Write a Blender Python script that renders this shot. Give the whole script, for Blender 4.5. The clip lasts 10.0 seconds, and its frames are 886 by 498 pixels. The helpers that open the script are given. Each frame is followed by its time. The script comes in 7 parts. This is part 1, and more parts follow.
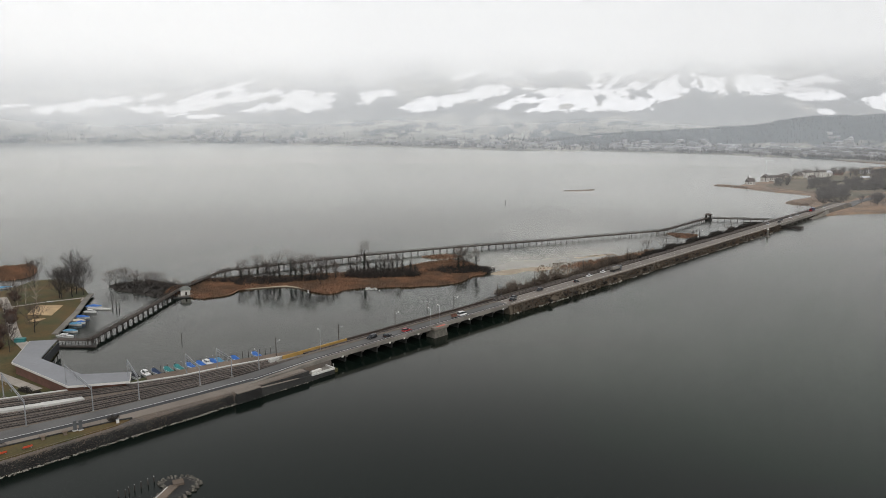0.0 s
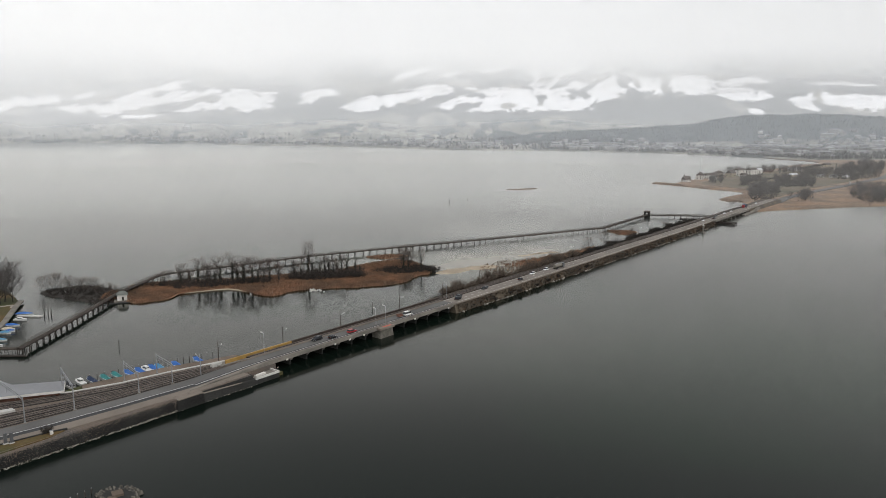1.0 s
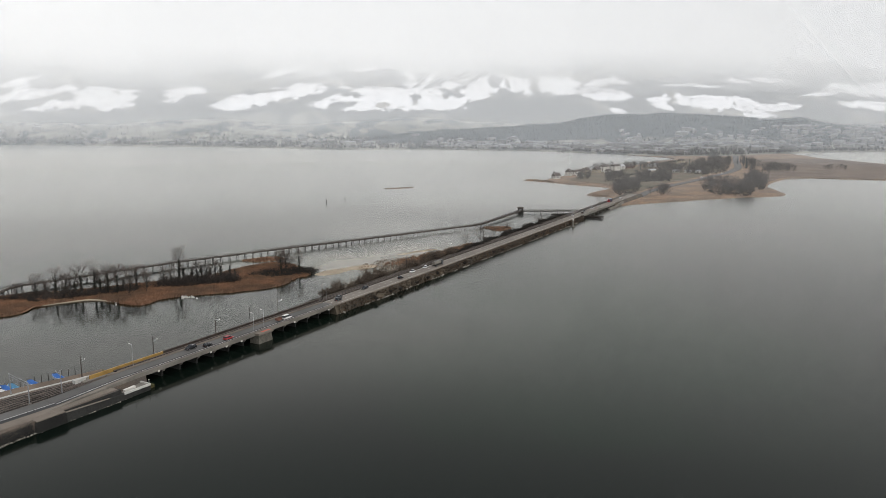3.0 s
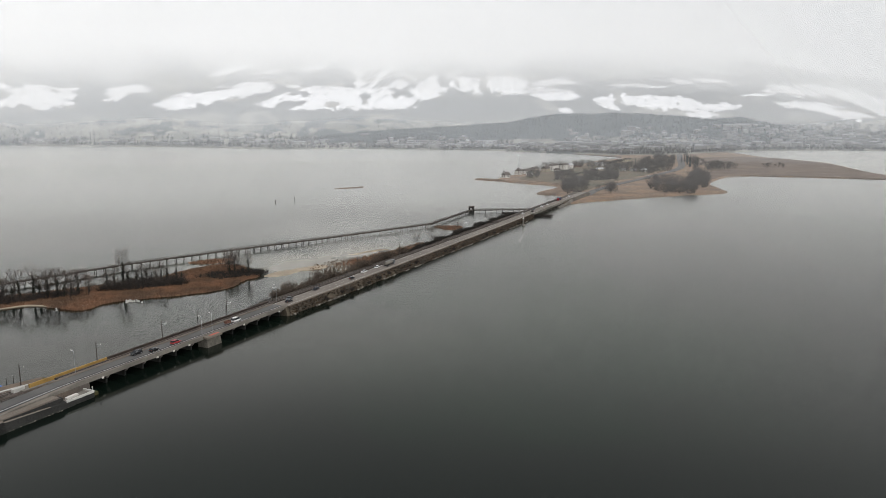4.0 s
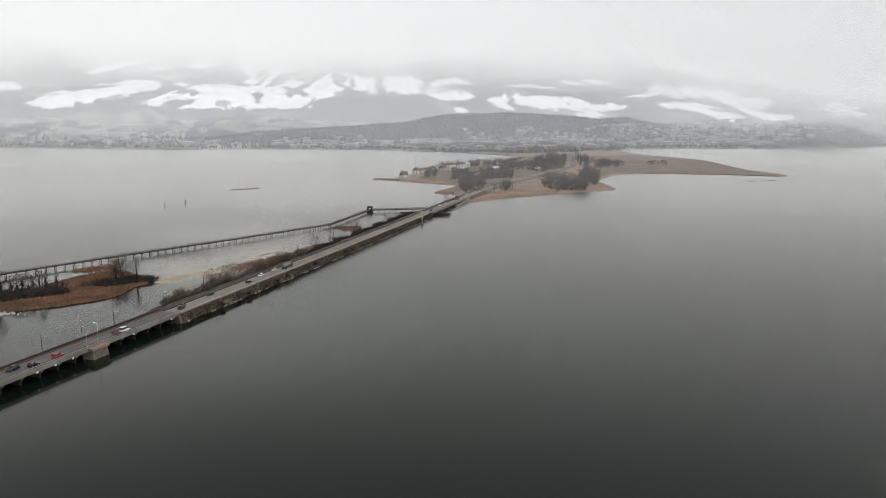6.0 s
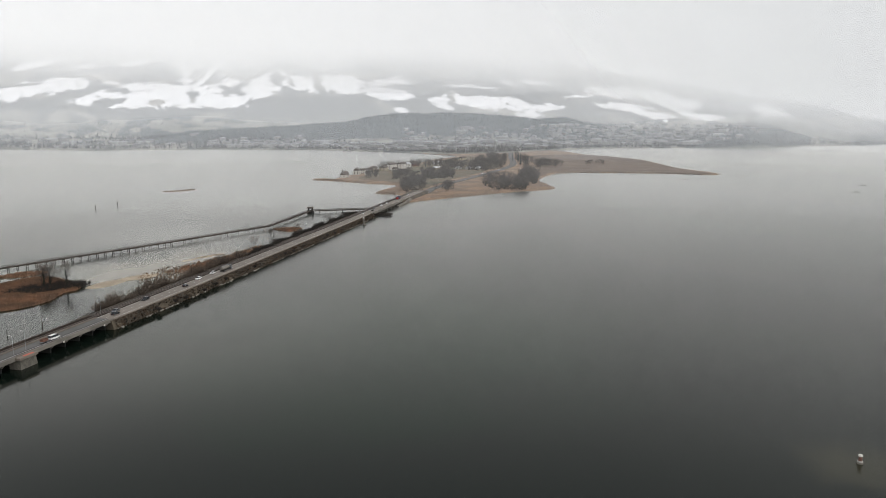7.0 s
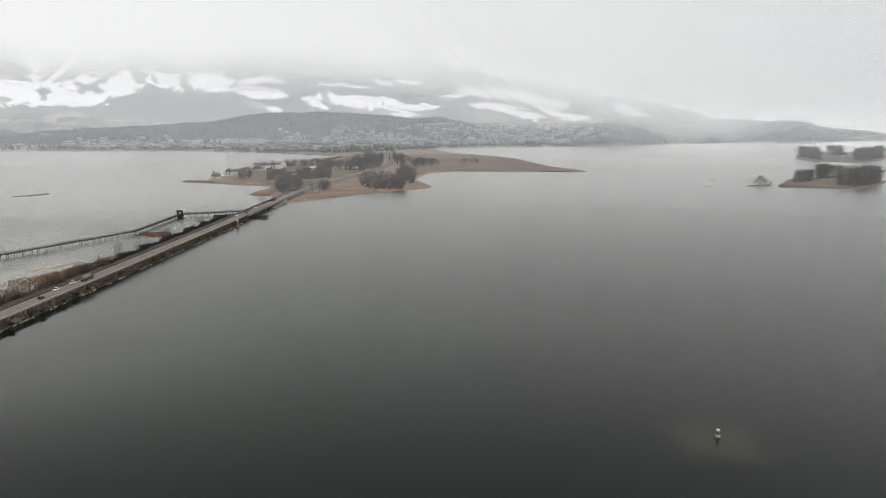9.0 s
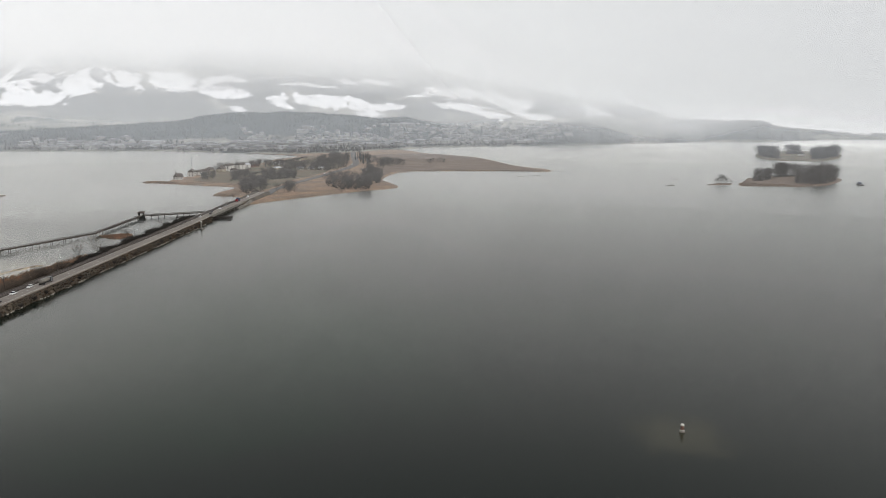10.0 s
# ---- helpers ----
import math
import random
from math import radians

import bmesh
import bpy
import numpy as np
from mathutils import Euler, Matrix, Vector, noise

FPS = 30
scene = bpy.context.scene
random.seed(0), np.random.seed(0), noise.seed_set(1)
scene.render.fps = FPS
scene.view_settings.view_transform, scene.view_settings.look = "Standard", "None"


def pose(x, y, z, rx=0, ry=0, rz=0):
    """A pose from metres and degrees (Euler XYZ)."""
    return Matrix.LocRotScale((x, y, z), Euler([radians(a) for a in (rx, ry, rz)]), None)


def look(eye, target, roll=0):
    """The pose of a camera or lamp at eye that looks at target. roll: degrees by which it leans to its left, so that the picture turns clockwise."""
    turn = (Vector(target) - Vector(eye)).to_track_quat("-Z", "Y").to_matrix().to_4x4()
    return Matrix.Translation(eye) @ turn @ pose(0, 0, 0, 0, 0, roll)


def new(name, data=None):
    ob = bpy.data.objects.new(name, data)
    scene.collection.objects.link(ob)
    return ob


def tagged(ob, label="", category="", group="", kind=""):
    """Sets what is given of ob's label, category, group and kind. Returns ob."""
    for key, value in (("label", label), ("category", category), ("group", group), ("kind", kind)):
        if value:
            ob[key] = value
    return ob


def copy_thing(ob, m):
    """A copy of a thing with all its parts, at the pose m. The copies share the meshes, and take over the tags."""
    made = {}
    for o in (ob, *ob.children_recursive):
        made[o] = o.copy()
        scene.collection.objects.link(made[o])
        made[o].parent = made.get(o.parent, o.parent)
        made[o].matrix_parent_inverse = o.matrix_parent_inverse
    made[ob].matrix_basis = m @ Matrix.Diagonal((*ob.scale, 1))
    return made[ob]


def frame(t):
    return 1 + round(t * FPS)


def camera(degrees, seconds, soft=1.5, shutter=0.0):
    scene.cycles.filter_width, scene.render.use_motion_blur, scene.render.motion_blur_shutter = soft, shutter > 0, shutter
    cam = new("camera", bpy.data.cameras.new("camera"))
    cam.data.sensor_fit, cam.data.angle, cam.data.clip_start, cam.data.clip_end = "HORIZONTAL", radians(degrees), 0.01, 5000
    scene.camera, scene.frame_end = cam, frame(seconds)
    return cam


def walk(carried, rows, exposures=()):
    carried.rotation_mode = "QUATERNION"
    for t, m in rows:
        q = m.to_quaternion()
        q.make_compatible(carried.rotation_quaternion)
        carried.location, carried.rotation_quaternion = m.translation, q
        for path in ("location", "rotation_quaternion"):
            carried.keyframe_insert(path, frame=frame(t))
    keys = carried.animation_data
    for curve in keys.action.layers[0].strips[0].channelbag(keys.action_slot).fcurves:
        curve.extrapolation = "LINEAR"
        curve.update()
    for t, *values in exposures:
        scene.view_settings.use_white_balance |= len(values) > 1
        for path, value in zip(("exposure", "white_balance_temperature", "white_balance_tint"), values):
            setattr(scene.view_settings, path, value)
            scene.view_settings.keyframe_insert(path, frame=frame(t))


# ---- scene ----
import functools

cam = camera(62.8, 10.0, soft=0.8)
# seconds, heading to the right of +y, tilt below level, lean
ROWS = [
    (0.0, 0.0, 9.86, 0.05), (0.5, 1.78, 9.87, 0.03), (1.0, 4.42, 9.89, 0.0), (1.5, 7.06, 9.92, -0.02), (2.0, 9.57, 9.94, -0.05),
    (2.5, 11.96, 9.95, -0.06), (4.0, 17.97, 10.01, -0.04), (4.5, 19.96, 10.03, 0.0), (5.0, 21.79, 10.03, 0.0),
    (6.5, 28.3, 10.05, 0.02), (7.0, 30.63, 10.05, 0.06), (7.5, 33.0, 10.05, 0.12), (8.0, 35.34, 10.06, 0.13),
    (8.5, 37.9, 10.06, 0.14), (9.0, 40.28, 10.07, 0.12), (9.5, 41.72, 10.08, 0.1), (10.0, 42.93, 10.08, 0.12),
]
EYE_HEIGHT = 92.0
walk(cam, [(t, pose(0, 0, EYE_HEIGHT, 90 - tilt, 0, -yaw) @ pose(0, 0, 0, 0, 0, lean)) for t, yaw, tilt, lean in ROWS], exposures=((0.0, 0.27, 6480, 10.7), (10.0, 0.3, 6480, 10.7)))

# ---------------------------------------------------------------- world and light
world = bpy.data.worlds.new("overcast_sky")
scene.world = world
world.use_nodes = True
wn, wl = world.node_tree.nodes, world.node_tree.links
wn.clear()
w_out = wn.new("ShaderNodeOutputWorld")
w_bg = wn.new("ShaderNodeBackground")
w_sky = wn.new("ShaderNodeTexSky")
w_sky.sky_type = "NISHITA"
w_sky.sun_disc = False
w_sky.sun_elevation, w_sky.sun_rotation = radians(58), radians(151)
w_gain = wn.new("ShaderNodeVectorMath")
w_gain.operation = "SCALE"
w_gain.inputs[3].default_value = 0.10
wl.new(w_sky.outputs[0], w_gain.inputs[0])
w_tc = wn.new("ShaderNodeTexCoord")
w_sep = wn.new("ShaderNodeSeparateXYZ")
wl.new(w_tc.outputs["Generated"], w_sep.inputs[0])
w_ramp = wn.new("ShaderNodeValToRGB")
cr = w_ramp.color_ramp
cr.elements[0].position, cr.elements[0].color = 0.0, (0.81, 0.81, 0.80, 1)
cr.elements[1].position, cr.elements[1].color = 1.0, (0.40, 0.41, 0.43, 1)
for pos, col in ((0.08, (0.84, 0.84, 0.83)), (0.14, (0.9, 0.9, 0.885)), (0.2, (1.0, 0.995, 0.975)), (0.27, (0.96, 0.955, 0.935)), (0.34, (0.72, 0.72, 0.71)), (0.42, (0.385, 0.39, 0.39)), (0.52, (0.30, 0.31, 0.32))):
    e = cr.elements.new(pos)
    e.color = (*col, 1)
wl.new(w_sep.outputs[2], w_ramp.inputs[0])
w_map = wn.new("ShaderNodeMapping")
w_map.inputs["Scale"].default_value = (1.0, 1.0, 5.0)
wl.new(w_tc.outputs["Generated"], w_map.inputs[0])
w_noise = wn.new("ShaderNodeTexNoise")
w_noise.inputs["Scale"].default_value = 2.6
w_noise.inputs["Detail"].default_value = 5
wl.new(w_map.outputs[0], w_noise.inputs["Vector"])
w_mr = wn.new("ShaderNodeMapRange")
w_mr.inputs["From Min"].default_value, w_mr.inputs["From Max"].default_value = 0.3, 0.7
w_mr.inputs["To Min"].default_value, w_mr.inputs["To Max"].default_value = 0.97, 1.07
wl.new(w_noise.outputs[0], w_mr.inputs[0])
w_cloud = wn.new("ShaderNodeVectorMath")
w_cloud.operation = "SCALE"
wl.new(w_ramp.outputs[0], w_cloud.inputs[0])
wl.new(w_mr.outputs[0], w_cloud.inputs[3])
w_mix = wn.new("ShaderNodeMix")
w_mix.data_type = "RGBA"
w_mix.inputs[0].default_value = 0.95
wl.new(w_gain.outputs[0], w_mix.inputs[6])
wl.new(w_cloud.outputs[0], w_mix.inputs[7])
wl.new(w_mix.outputs[2], w_bg.inputs[0])
w_bg.inputs[1].default_value = 1.0
wl.new(w_bg.outputs[0], w_out.inputs[0])

sun = new("sun", bpy.data.lights.new("sun", "SUN"))
sun.data.energy, sun.data.angle, sun.data.color = 1.5, radians(50), (1.0, 0.97, 0.93)
sun.matrix_world = look((0, 0, 100), (-30, 55, 0))


# ---------------------------------------------------------------- materials
def material(name, base, rough=0.8, grain=(2.0, 0.15), stain=(0.1, 0.2), bump=0.0, metal=0.0, per_object=0.0, tone=None, per_island=0.0):
    """grain and stain: texture scale per metre and strength of the variation; tone: a second colour for the stains."""
    m = bpy.data.materials.new(name)
    m.use_nodes = True
    n, l = m.node_tree.nodes, m.node_tree.links
    bsdf = n["Principled BSDF"]
    bsdf.inputs["Roughness"].default_value = rough
    bsdf.inputs["Metallic"].default_value = metal
    geo = n.new("ShaderNodeNewGeometry")
    fine = n.new("ShaderNodeTexNoise")
    fine.inputs["Scale"].default_value, fine.inputs["Detail"].default_value = grain[0], 4
    l.new(geo.outputs["Position"], fine.inputs["Vector"])
    wide = n.new("ShaderNodeTexNoise")
    wide.inputs["Scale"].default_value, wide.inputs["Detail"].default_value = stain[0], 5
    l.new(geo.outputs["Position"], wide.inputs["Vector"])
    mix = n.new("ShaderNodeMix")
    mix.data_type = "RGBA"
    mix.inputs[6].default_value = (*base, 1)
    mix.inputs[7].default_value = (*(tone or [c * (1 - stain[1]) for c in base]), 1)
    mr = n.new("ShaderNodeMapRange")
    mr.inputs["From Min"].default_value, mr.inputs["From Max"].default_value = 0.38, 0.62
    l.new(wide.outputs[0], mr.inputs[0])
    l.new(mr.outputs[0], mix.inputs[0])
    value = n.new("ShaderNodeMapRange")
    value.inputs["From Min"].default_value, value.inputs["From Max"].default_value = 0.3, 0.7
    value.inputs["To Min"].default_value, value.inputs["To Max"].default_value = 1 - grain[1], 1 + grain[1]
    l.new(fine.outputs[0], value.inputs[0])
    hsv = n.new("ShaderNodeHueSaturation")
    l.new(mix.outputs[2], hsv.inputs["Color"])
    last = value.outputs[0]
    if per_object or per_island:
        if per_object:
            info = n.new("ShaderNodeObjectInfo")
            rnd = info.outputs["Random"]
        else:
            rnd = geo.outputs["Random Per Island"]
        vary = n.new("ShaderNodeMapRange")
        k = per_object or per_island
        vary.inputs["To Min"].default_value, vary.inputs["To Max"].default_value = 1 - k, 1 + k
        l.new(rnd, vary.inputs[0])
        mul = n.new("ShaderNodeMath")
        mul.operation = "MULTIPLY"
        l.new(last, mul.inputs[0])
        l.new(vary.outputs[0], mul.inputs[1])
        last = mul.outputs[0]
    l.new(last, hsv.inputs["Value"])
    l.new(hsv.outputs[0], bsdf.inputs["Base Color"])
    if bump:
        b = n.new("ShaderNodeBump")
        b.inputs["Strength"].default_value = 0.6
        b.inputs["Distance"].default_value = bump
        l.new(fine.outputs[0], b.inputs["Height"])
        l.new(b.outputs[0], bsdf.inputs["Normal"])
    return m


def water_material():
    m = bpy.data.materials.new("lake_water")
    m.use_nodes = True
    n, l = m.node_tree.nodes, m.node_tree.links
    n.clear()
    out = n.new("ShaderNodeOutputMaterial")
    geo = n.new("ShaderNodeNewGeometry")
    stretch = n.new("ShaderNodeMapping")
    stretch.inputs["Rotation"].default_value = (0, 0, radians(25))
    stretch.inputs["Scale"].default_value = (1.0, 0.45, 1.0)
    l.new(geo.outputs["Position"], stretch.inputs[0])
    ripple = n.new("ShaderNodeTexNoise")
    ripple.inputs["Scale"].default_value, ripple.inputs["Detail"].default_value = 1.0, 3
    l.new(stretch.outputs[0], ripple.inputs["Vector"])
    calm = n.new("ShaderNodeTexNoise")
    calm.inputs["Scale"].default_value, calm.inputs["Detail"].default_value = 0.006, 4
    l.new(stretch.outputs[0], calm.inputs["Vector"])
    gust = n.new("ShaderNodeMapRange")
    gust.inputs["From Min"].default_value, gust.inputs["From Max"].default_value = 0.35, 0.65
    gust.inputs["To Min"].default_value, gust.inputs["To Max"].default_value = 0.12, 0.4
    l.new(calm.outputs[0], gust.inputs[0])
    bump = n.new("ShaderNodeBump")
    bump.inputs["Distance"].default_value = 0.16
    l.new(ripple.outputs[0], bump.inputs["Height"])
    # the ripples are steepest in the open lower lake
    reach = n.new("ShaderNodeVectorMath")
    reach.operation = "DISTANCE"
    reach.inputs[1].default_value = (170, 130, 0)
    l.new(geo.outputs["Position"], reach.inputs[0])
    steep = n.new("ShaderNodeMapRange")
    steep.interpolation_type = "SMOOTHSTEP"
    steep.inputs["From Min"].default_value, steep.inputs["From Max"].default_value = 60, 380
    steep.inputs["To Min"].default_value, steep.inputs["To Max"].default_value = 1.0, 0.0
    l.new(reach.outputs["Value"], steep.inputs[0])
    chop = n.new("ShaderNodeMath")
    chop.operation = "MULTIPLY"
    l.new(gust.outputs[0], chop.inputs[0])
    l.new(steep.outputs[0], chop.inputs[1])
    l.new(chop.outputs[0], bump.inputs["Strength"])
    deep = n.new("ShaderNodeTexNoise")
    deep.inputs["Scale"].default_value, deep.inputs["Detail"].default_value = 0.008, 3
    l.new(geo.outputs["Position"], deep.inputs["Vector"])
    tint = n.new("ShaderNodeMix")
    tint.data_type = "RGBA"
    tint.inputs[6].default_value = (0.0027, 0.0058, 0.0041, 1)
    tint.inputs[7].default_value = (0.0037, 0.0068, 0.0052, 1)
    l.new(deep.outputs[0], tint.inputs[0])
    colour = tint.outputs[2]
    # patches: place, radius, colour; the wide grey ones paint in brighter sky reflection
    # green ones paint a lens colour cast; small sandy ones are lit shallow ground
    for sx, sy, radius, patch_colour in ((140, 285, 150, (0.0028, 0.0125, 0.0056)), (95, 215, 60, (0.0025, 0.0105, 0.005)), (280, 880, 270, (0.105, 0.106, 0.10)), (110, 600, 110, (0.11, 0.11, 0.10)), (190, 100, 21, (0.026, 0.026, 0.016)), (60, 470, 62, (0.17, 0.155, 0.12)), (105, 500, 55, (0.17, 0.155, 0.125)), (-20, 375, 70, (0.005, 0.009, 0.006)),
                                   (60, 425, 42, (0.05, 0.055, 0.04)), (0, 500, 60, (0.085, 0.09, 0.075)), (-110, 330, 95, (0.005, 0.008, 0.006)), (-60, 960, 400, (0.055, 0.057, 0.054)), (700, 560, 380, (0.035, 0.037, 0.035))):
        off = n.new("ShaderNodeVectorMath")
        off.operation = "DISTANCE"
        off.inputs[1].default_value = (sx, sy, 0)
        l.new(geo.outputs["Position"], off.inputs[0])
        wob = n.new("ShaderNodeMath")
        wob.operation = "MULTIPLY_ADD"
        uneven = n.new("ShaderNodeTexNoise")
        uneven.inputs["Scale"].default_value, uneven.inputs["Detail"].default_value = 2.2 / radius, 4
        l.new(geo.outputs["Position"], uneven.inputs["Vector"])
        l.new(uneven.outputs[0], wob.inputs[0])
        wob.inputs[1].default_value = 1.1 * radius
        l.new(off.outputs["Value"], wob.inputs[2])
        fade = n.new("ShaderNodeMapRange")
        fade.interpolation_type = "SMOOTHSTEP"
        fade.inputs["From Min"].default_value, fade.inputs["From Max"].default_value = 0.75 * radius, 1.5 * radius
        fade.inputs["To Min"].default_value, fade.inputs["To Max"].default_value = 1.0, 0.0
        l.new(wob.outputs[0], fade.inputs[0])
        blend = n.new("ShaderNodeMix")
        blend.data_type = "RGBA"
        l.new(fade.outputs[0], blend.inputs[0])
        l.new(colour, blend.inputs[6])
        blend.inputs[7].default_value = (*patch_colour, 1)
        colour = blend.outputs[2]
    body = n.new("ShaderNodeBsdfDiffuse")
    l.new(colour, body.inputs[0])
    gloss = n.new("ShaderNodeBsdfGlossy")
    # wind-ruffled open lake, calm lagoon between island and causeway
    lee = n.new("ShaderNodeVectorMath")
    lee.operation = "DISTANCE"
    lee.inputs[1].default_value = (-50, 350, 0)
    l.new(geo.outputs["Position"], lee.inputs[0])
    wind = n.new("ShaderNodeMapRange")
    wind.interpolation_type = "SMOOTHSTEP"
    wind.inputs["From Min"].default_value, wind.inputs["From Max"].default_value = 90, 230
    wind.inputs["To Min"].default_value, wind.inputs["To Max"].default_value = 0.10, 0.25
    l.new(lee.outputs["Value"], wind.inputs[0])
    l.new(wind.outputs[0], gloss.inputs["Roughness"])
    gloss.inputs["Color"].default_value = (0.985, 0.98, 0.945, 1)
    fres = n.new("ShaderNodeFresnel")
    fres.inputs["IOR"].default_value = 1.27
    l.new(bump.outputs[0], gloss.inputs["Normal"])
    l.new(bump.outputs[0], fres.inputs["Normal"])
    mix = n.new("ShaderNodeMixShader")
    l.new(fres.outputs[0], mix.inputs[0])
    l.new(body.outputs[0], mix.inputs[1])
    l.new(gloss.outputs[0], mix.inputs[2])
    l.new(mix.outputs[0], out.inputs[0])
    return m


def mist_material(name, low, high, density, wisps=(0.004, 0.3), spread=None, tint=(0.835, 0.835, 0.825)):
    """Thin vapour, lit by the sky; its density rises from 0 at height low to its full value at height high."""
    m = bpy.data.materials.new(name)
    m.use_nodes = True
    n, l = m.node_tree.nodes, m.node_tree.links
    n.clear()
    out = n.new("ShaderNodeOutputMaterial")
    geo = n.new("ShaderNodeNewGeometry")
    sep = n.new("ShaderNodeSeparateXYZ")
    l.new(geo.outputs["Position"], sep.inputs[0])
    noise_n = n.new("ShaderNodeTexNoise")
    noise_n.inputs["Scale"].default_value, noise_n.inputs["Detail"].default_value = wisps[0], 4
    l.new(geo.outputs["Position"], noise_n.inputs["Vector"])
    wob = n.new("ShaderNodeMapRange")
    wob.inputs["To Min"].default_value, wob.inputs["To Max"].default_value = -wisps[1] * (high - low), wisps[1] * (high - low)
    l.new(noise_n.outputs[0], wob.inputs[0])
    add = n.new("ShaderNodeMath")
    l.new(sep.outputs[2], add.inputs[0])
    l.new(wob.outputs[0], add.inputs[1])
    rise = n.new("ShaderNodeMapRange")
    rise.interpolation_type = "SMOOTHSTEP"
    rise.inputs["From Min"].default_value, rise.inputs["From Max"].default_value = low, high
    rise.inputs["To Min"].default_value, rise.inputs["To Max"].default_value = 0.0, density
    l.new(add.outputs[0], rise.inputs[0])
    amount = rise.outputs[0]
    if spread:
        side = n.new("ShaderNodeMapRange")
        side.interpolation_type = "SMOOTHSTEP"
        side.inputs["From Min"].default_value, side.inputs["From Max"].default_value = spread
        l.new(sep.outputs[0], side.inputs[0])
        both = n.new("ShaderNodeMath")
        both.operation = "MULTIPLY"
        l.new(amount, both.inputs[0])
        l.new(side.outputs[0], both.inputs[1])
        amount = both.outputs[0]
    clear = n.new("ShaderNodeBsdfTransparent")
    vapour = n.new("ShaderNodeBsdfDiffuse")
    vapour.inputs[0].default_value = (*tint, 1)
    mix = n.new("ShaderNodeMixShader")
    l.new(amount, mix.inputs[0])
    l.new(clear.outputs[0], mix.inputs[1])
    l.new(vapour.outputs[0], mix.inputs[2])
    l.new(mix.outputs[0], out.inputs[0])
    return m


WATER = water_material()
ASPHALT = material("worn_asphalt", (0.115, 0.112, 0.108), 0.85, (3, 0.1), (0.08, 0.25))
DARK_ASPHALT = material("fresh_dark_asphalt", (0.035, 0.036, 0.038), 0.8, (3, 0.12), (0.1, 0.2))
PAVING = material("beige_footpath_paving", (0.2, 0.17, 0.14), 0.9, (4, 0.1), (0.1, 0.2))
CONCRETE = material("weathered_concrete", (0.2, 0.185, 0.16), 0.9, (2, 0.12), (0.15, 0.35))
PALE_CONCRETE = material("pale_concrete", (0.52, 0.51, 0.48), 0.9, (2, 0.08), (0.2, 0.2))
BALLAST = material("brown_track_ballast", (0.03, 0.025, 0.022), 0.95, (5, 0.35), (0.12, 0.3))
SANDY = material("sandy_gravel", (0.17, 0.13, 0.098), 0.95, (3, 0.2), (0.1, 0.35))
STEEL = material("galvanised_steel", (0.36, 0.37, 0.38), 0.5, (3, 0.08), (0.3, 0.2), metal=0.6)
RAIL_STEEL = material("rusty_rail_steel", (0.24, 0.2, 0.175), 0.5, (3, 0.2), (0.3, 0.3), metal=0.5)
RUST = material("rust_brown_girder_paint", (0.05, 0.036, 0.028), 0.8, (2, 0.3), (0.2, 0.4))
OCHRE = material("ochre_yellow_paint", (0.36, 0.22, 0.06), 0.6, (2, 0.1), (0.3, 0.2))
STONE = material("dark_quay_stone", (0.024, 0.024, 0.022), 0.9, (1.5, 0.4), (0.2, 0.4), bump=0.05, per_island=0.3)
RUBBLE = material("pale_shore_stone", (0.34, 0.315, 0.27), 0.9, (2, 0.25), (0.5, 0.4), per_island=0.4)
TIMBER = material("weathered_grey_timber", (0.042, 0.034, 0.028), 0.9, (3, 0.25), (0.2, 0.35), per_object=0.15)
DECK_TIMBER = material("greyed_deck_planks", (0.078, 0.062, 0.05), 0.9, (4, 0.2), (0.2, 0.3))
GRASS = material("winter_grass", (0.048, 0.052, 0.016), 0.95, (1.5, 0.25), (0.07, 0.3), tone=(0.095, 0.06, 0.018))
EARTH = material("brown_bank_earth", (0.05, 0.042, 0.032), 0.95, (1, 0.3), (0.08, 0.3), tone=(0.09, 0.072, 0.05))
REED_GROUND = material("flattened_reed_bed", (0.19, 0.1, 0.054), 0.95, (0.8, 0.2), (0.06, 0.4), tone=(0.14, 0.085, 0.048))
REED = material("dry_rust_brown_reed", (0.25, 0.135, 0.078), 0.9, (0.25, 0.2), (0.06, 0.3), tone=(0.15, 0.094, 0.06), per_island=0.1)
PALE_REED = material("dry_straw_reed", (0.235, 0.155, 0.098), 0.9, (0.3, 0.25), (0.03, 0.3), tone=(0.16, 0.118, 0.085), per_island=0.1)
TRACKBED = material("grimy_grey_brown_trackbed", (0.092, 0.08, 0.07), 0.95, (3, 0.25), (0.12, 0.35), tone=(0.135, 0.105, 0.082))
PALE_PATH = material("pale_gravel_path", (0.36, 0.325, 0.28), 0.95, (3, 0.1), (0.2, 0.2))
COURT_SAND = material("ochre_court_sand", (0.46, 0.325, 0.18), 0.95, (1.5, 0.1), (0.2, 0.2))
BANK_GROWTH = material("withered_bank_growth", (0.07, 0.052, 0.036), 0.95, (0.6, 0.3), (0.05, 0.3), tone=(0.105, 0.065, 0.038), per_island=0.25)
SAND = material("pale_sand", (0.4, 0.335, 0.25), 0.95, (1.5, 0.1), (0.08, 0.25))
BARK = material("dark_winter_bark", (0.034, 0.029, 0.025), 0.95, (2, 0.3), (0.3, 0.3))
TWIG = material("brown_bare_twigs", (0.105, 0.08, 0.068), 0.95, (1, 0.15), (0.1, 0.25))
DARK_TWIG = material("dark_bare_twigs", (0.078, 0.069, 0.064), 0.95, (1, 0.15), (0.1, 0.25))
BIRCH = material("pale_birch_bark", (0.42, 0.36, 0.30), 0.9, (4, 0.3), (0.5, 0.3))
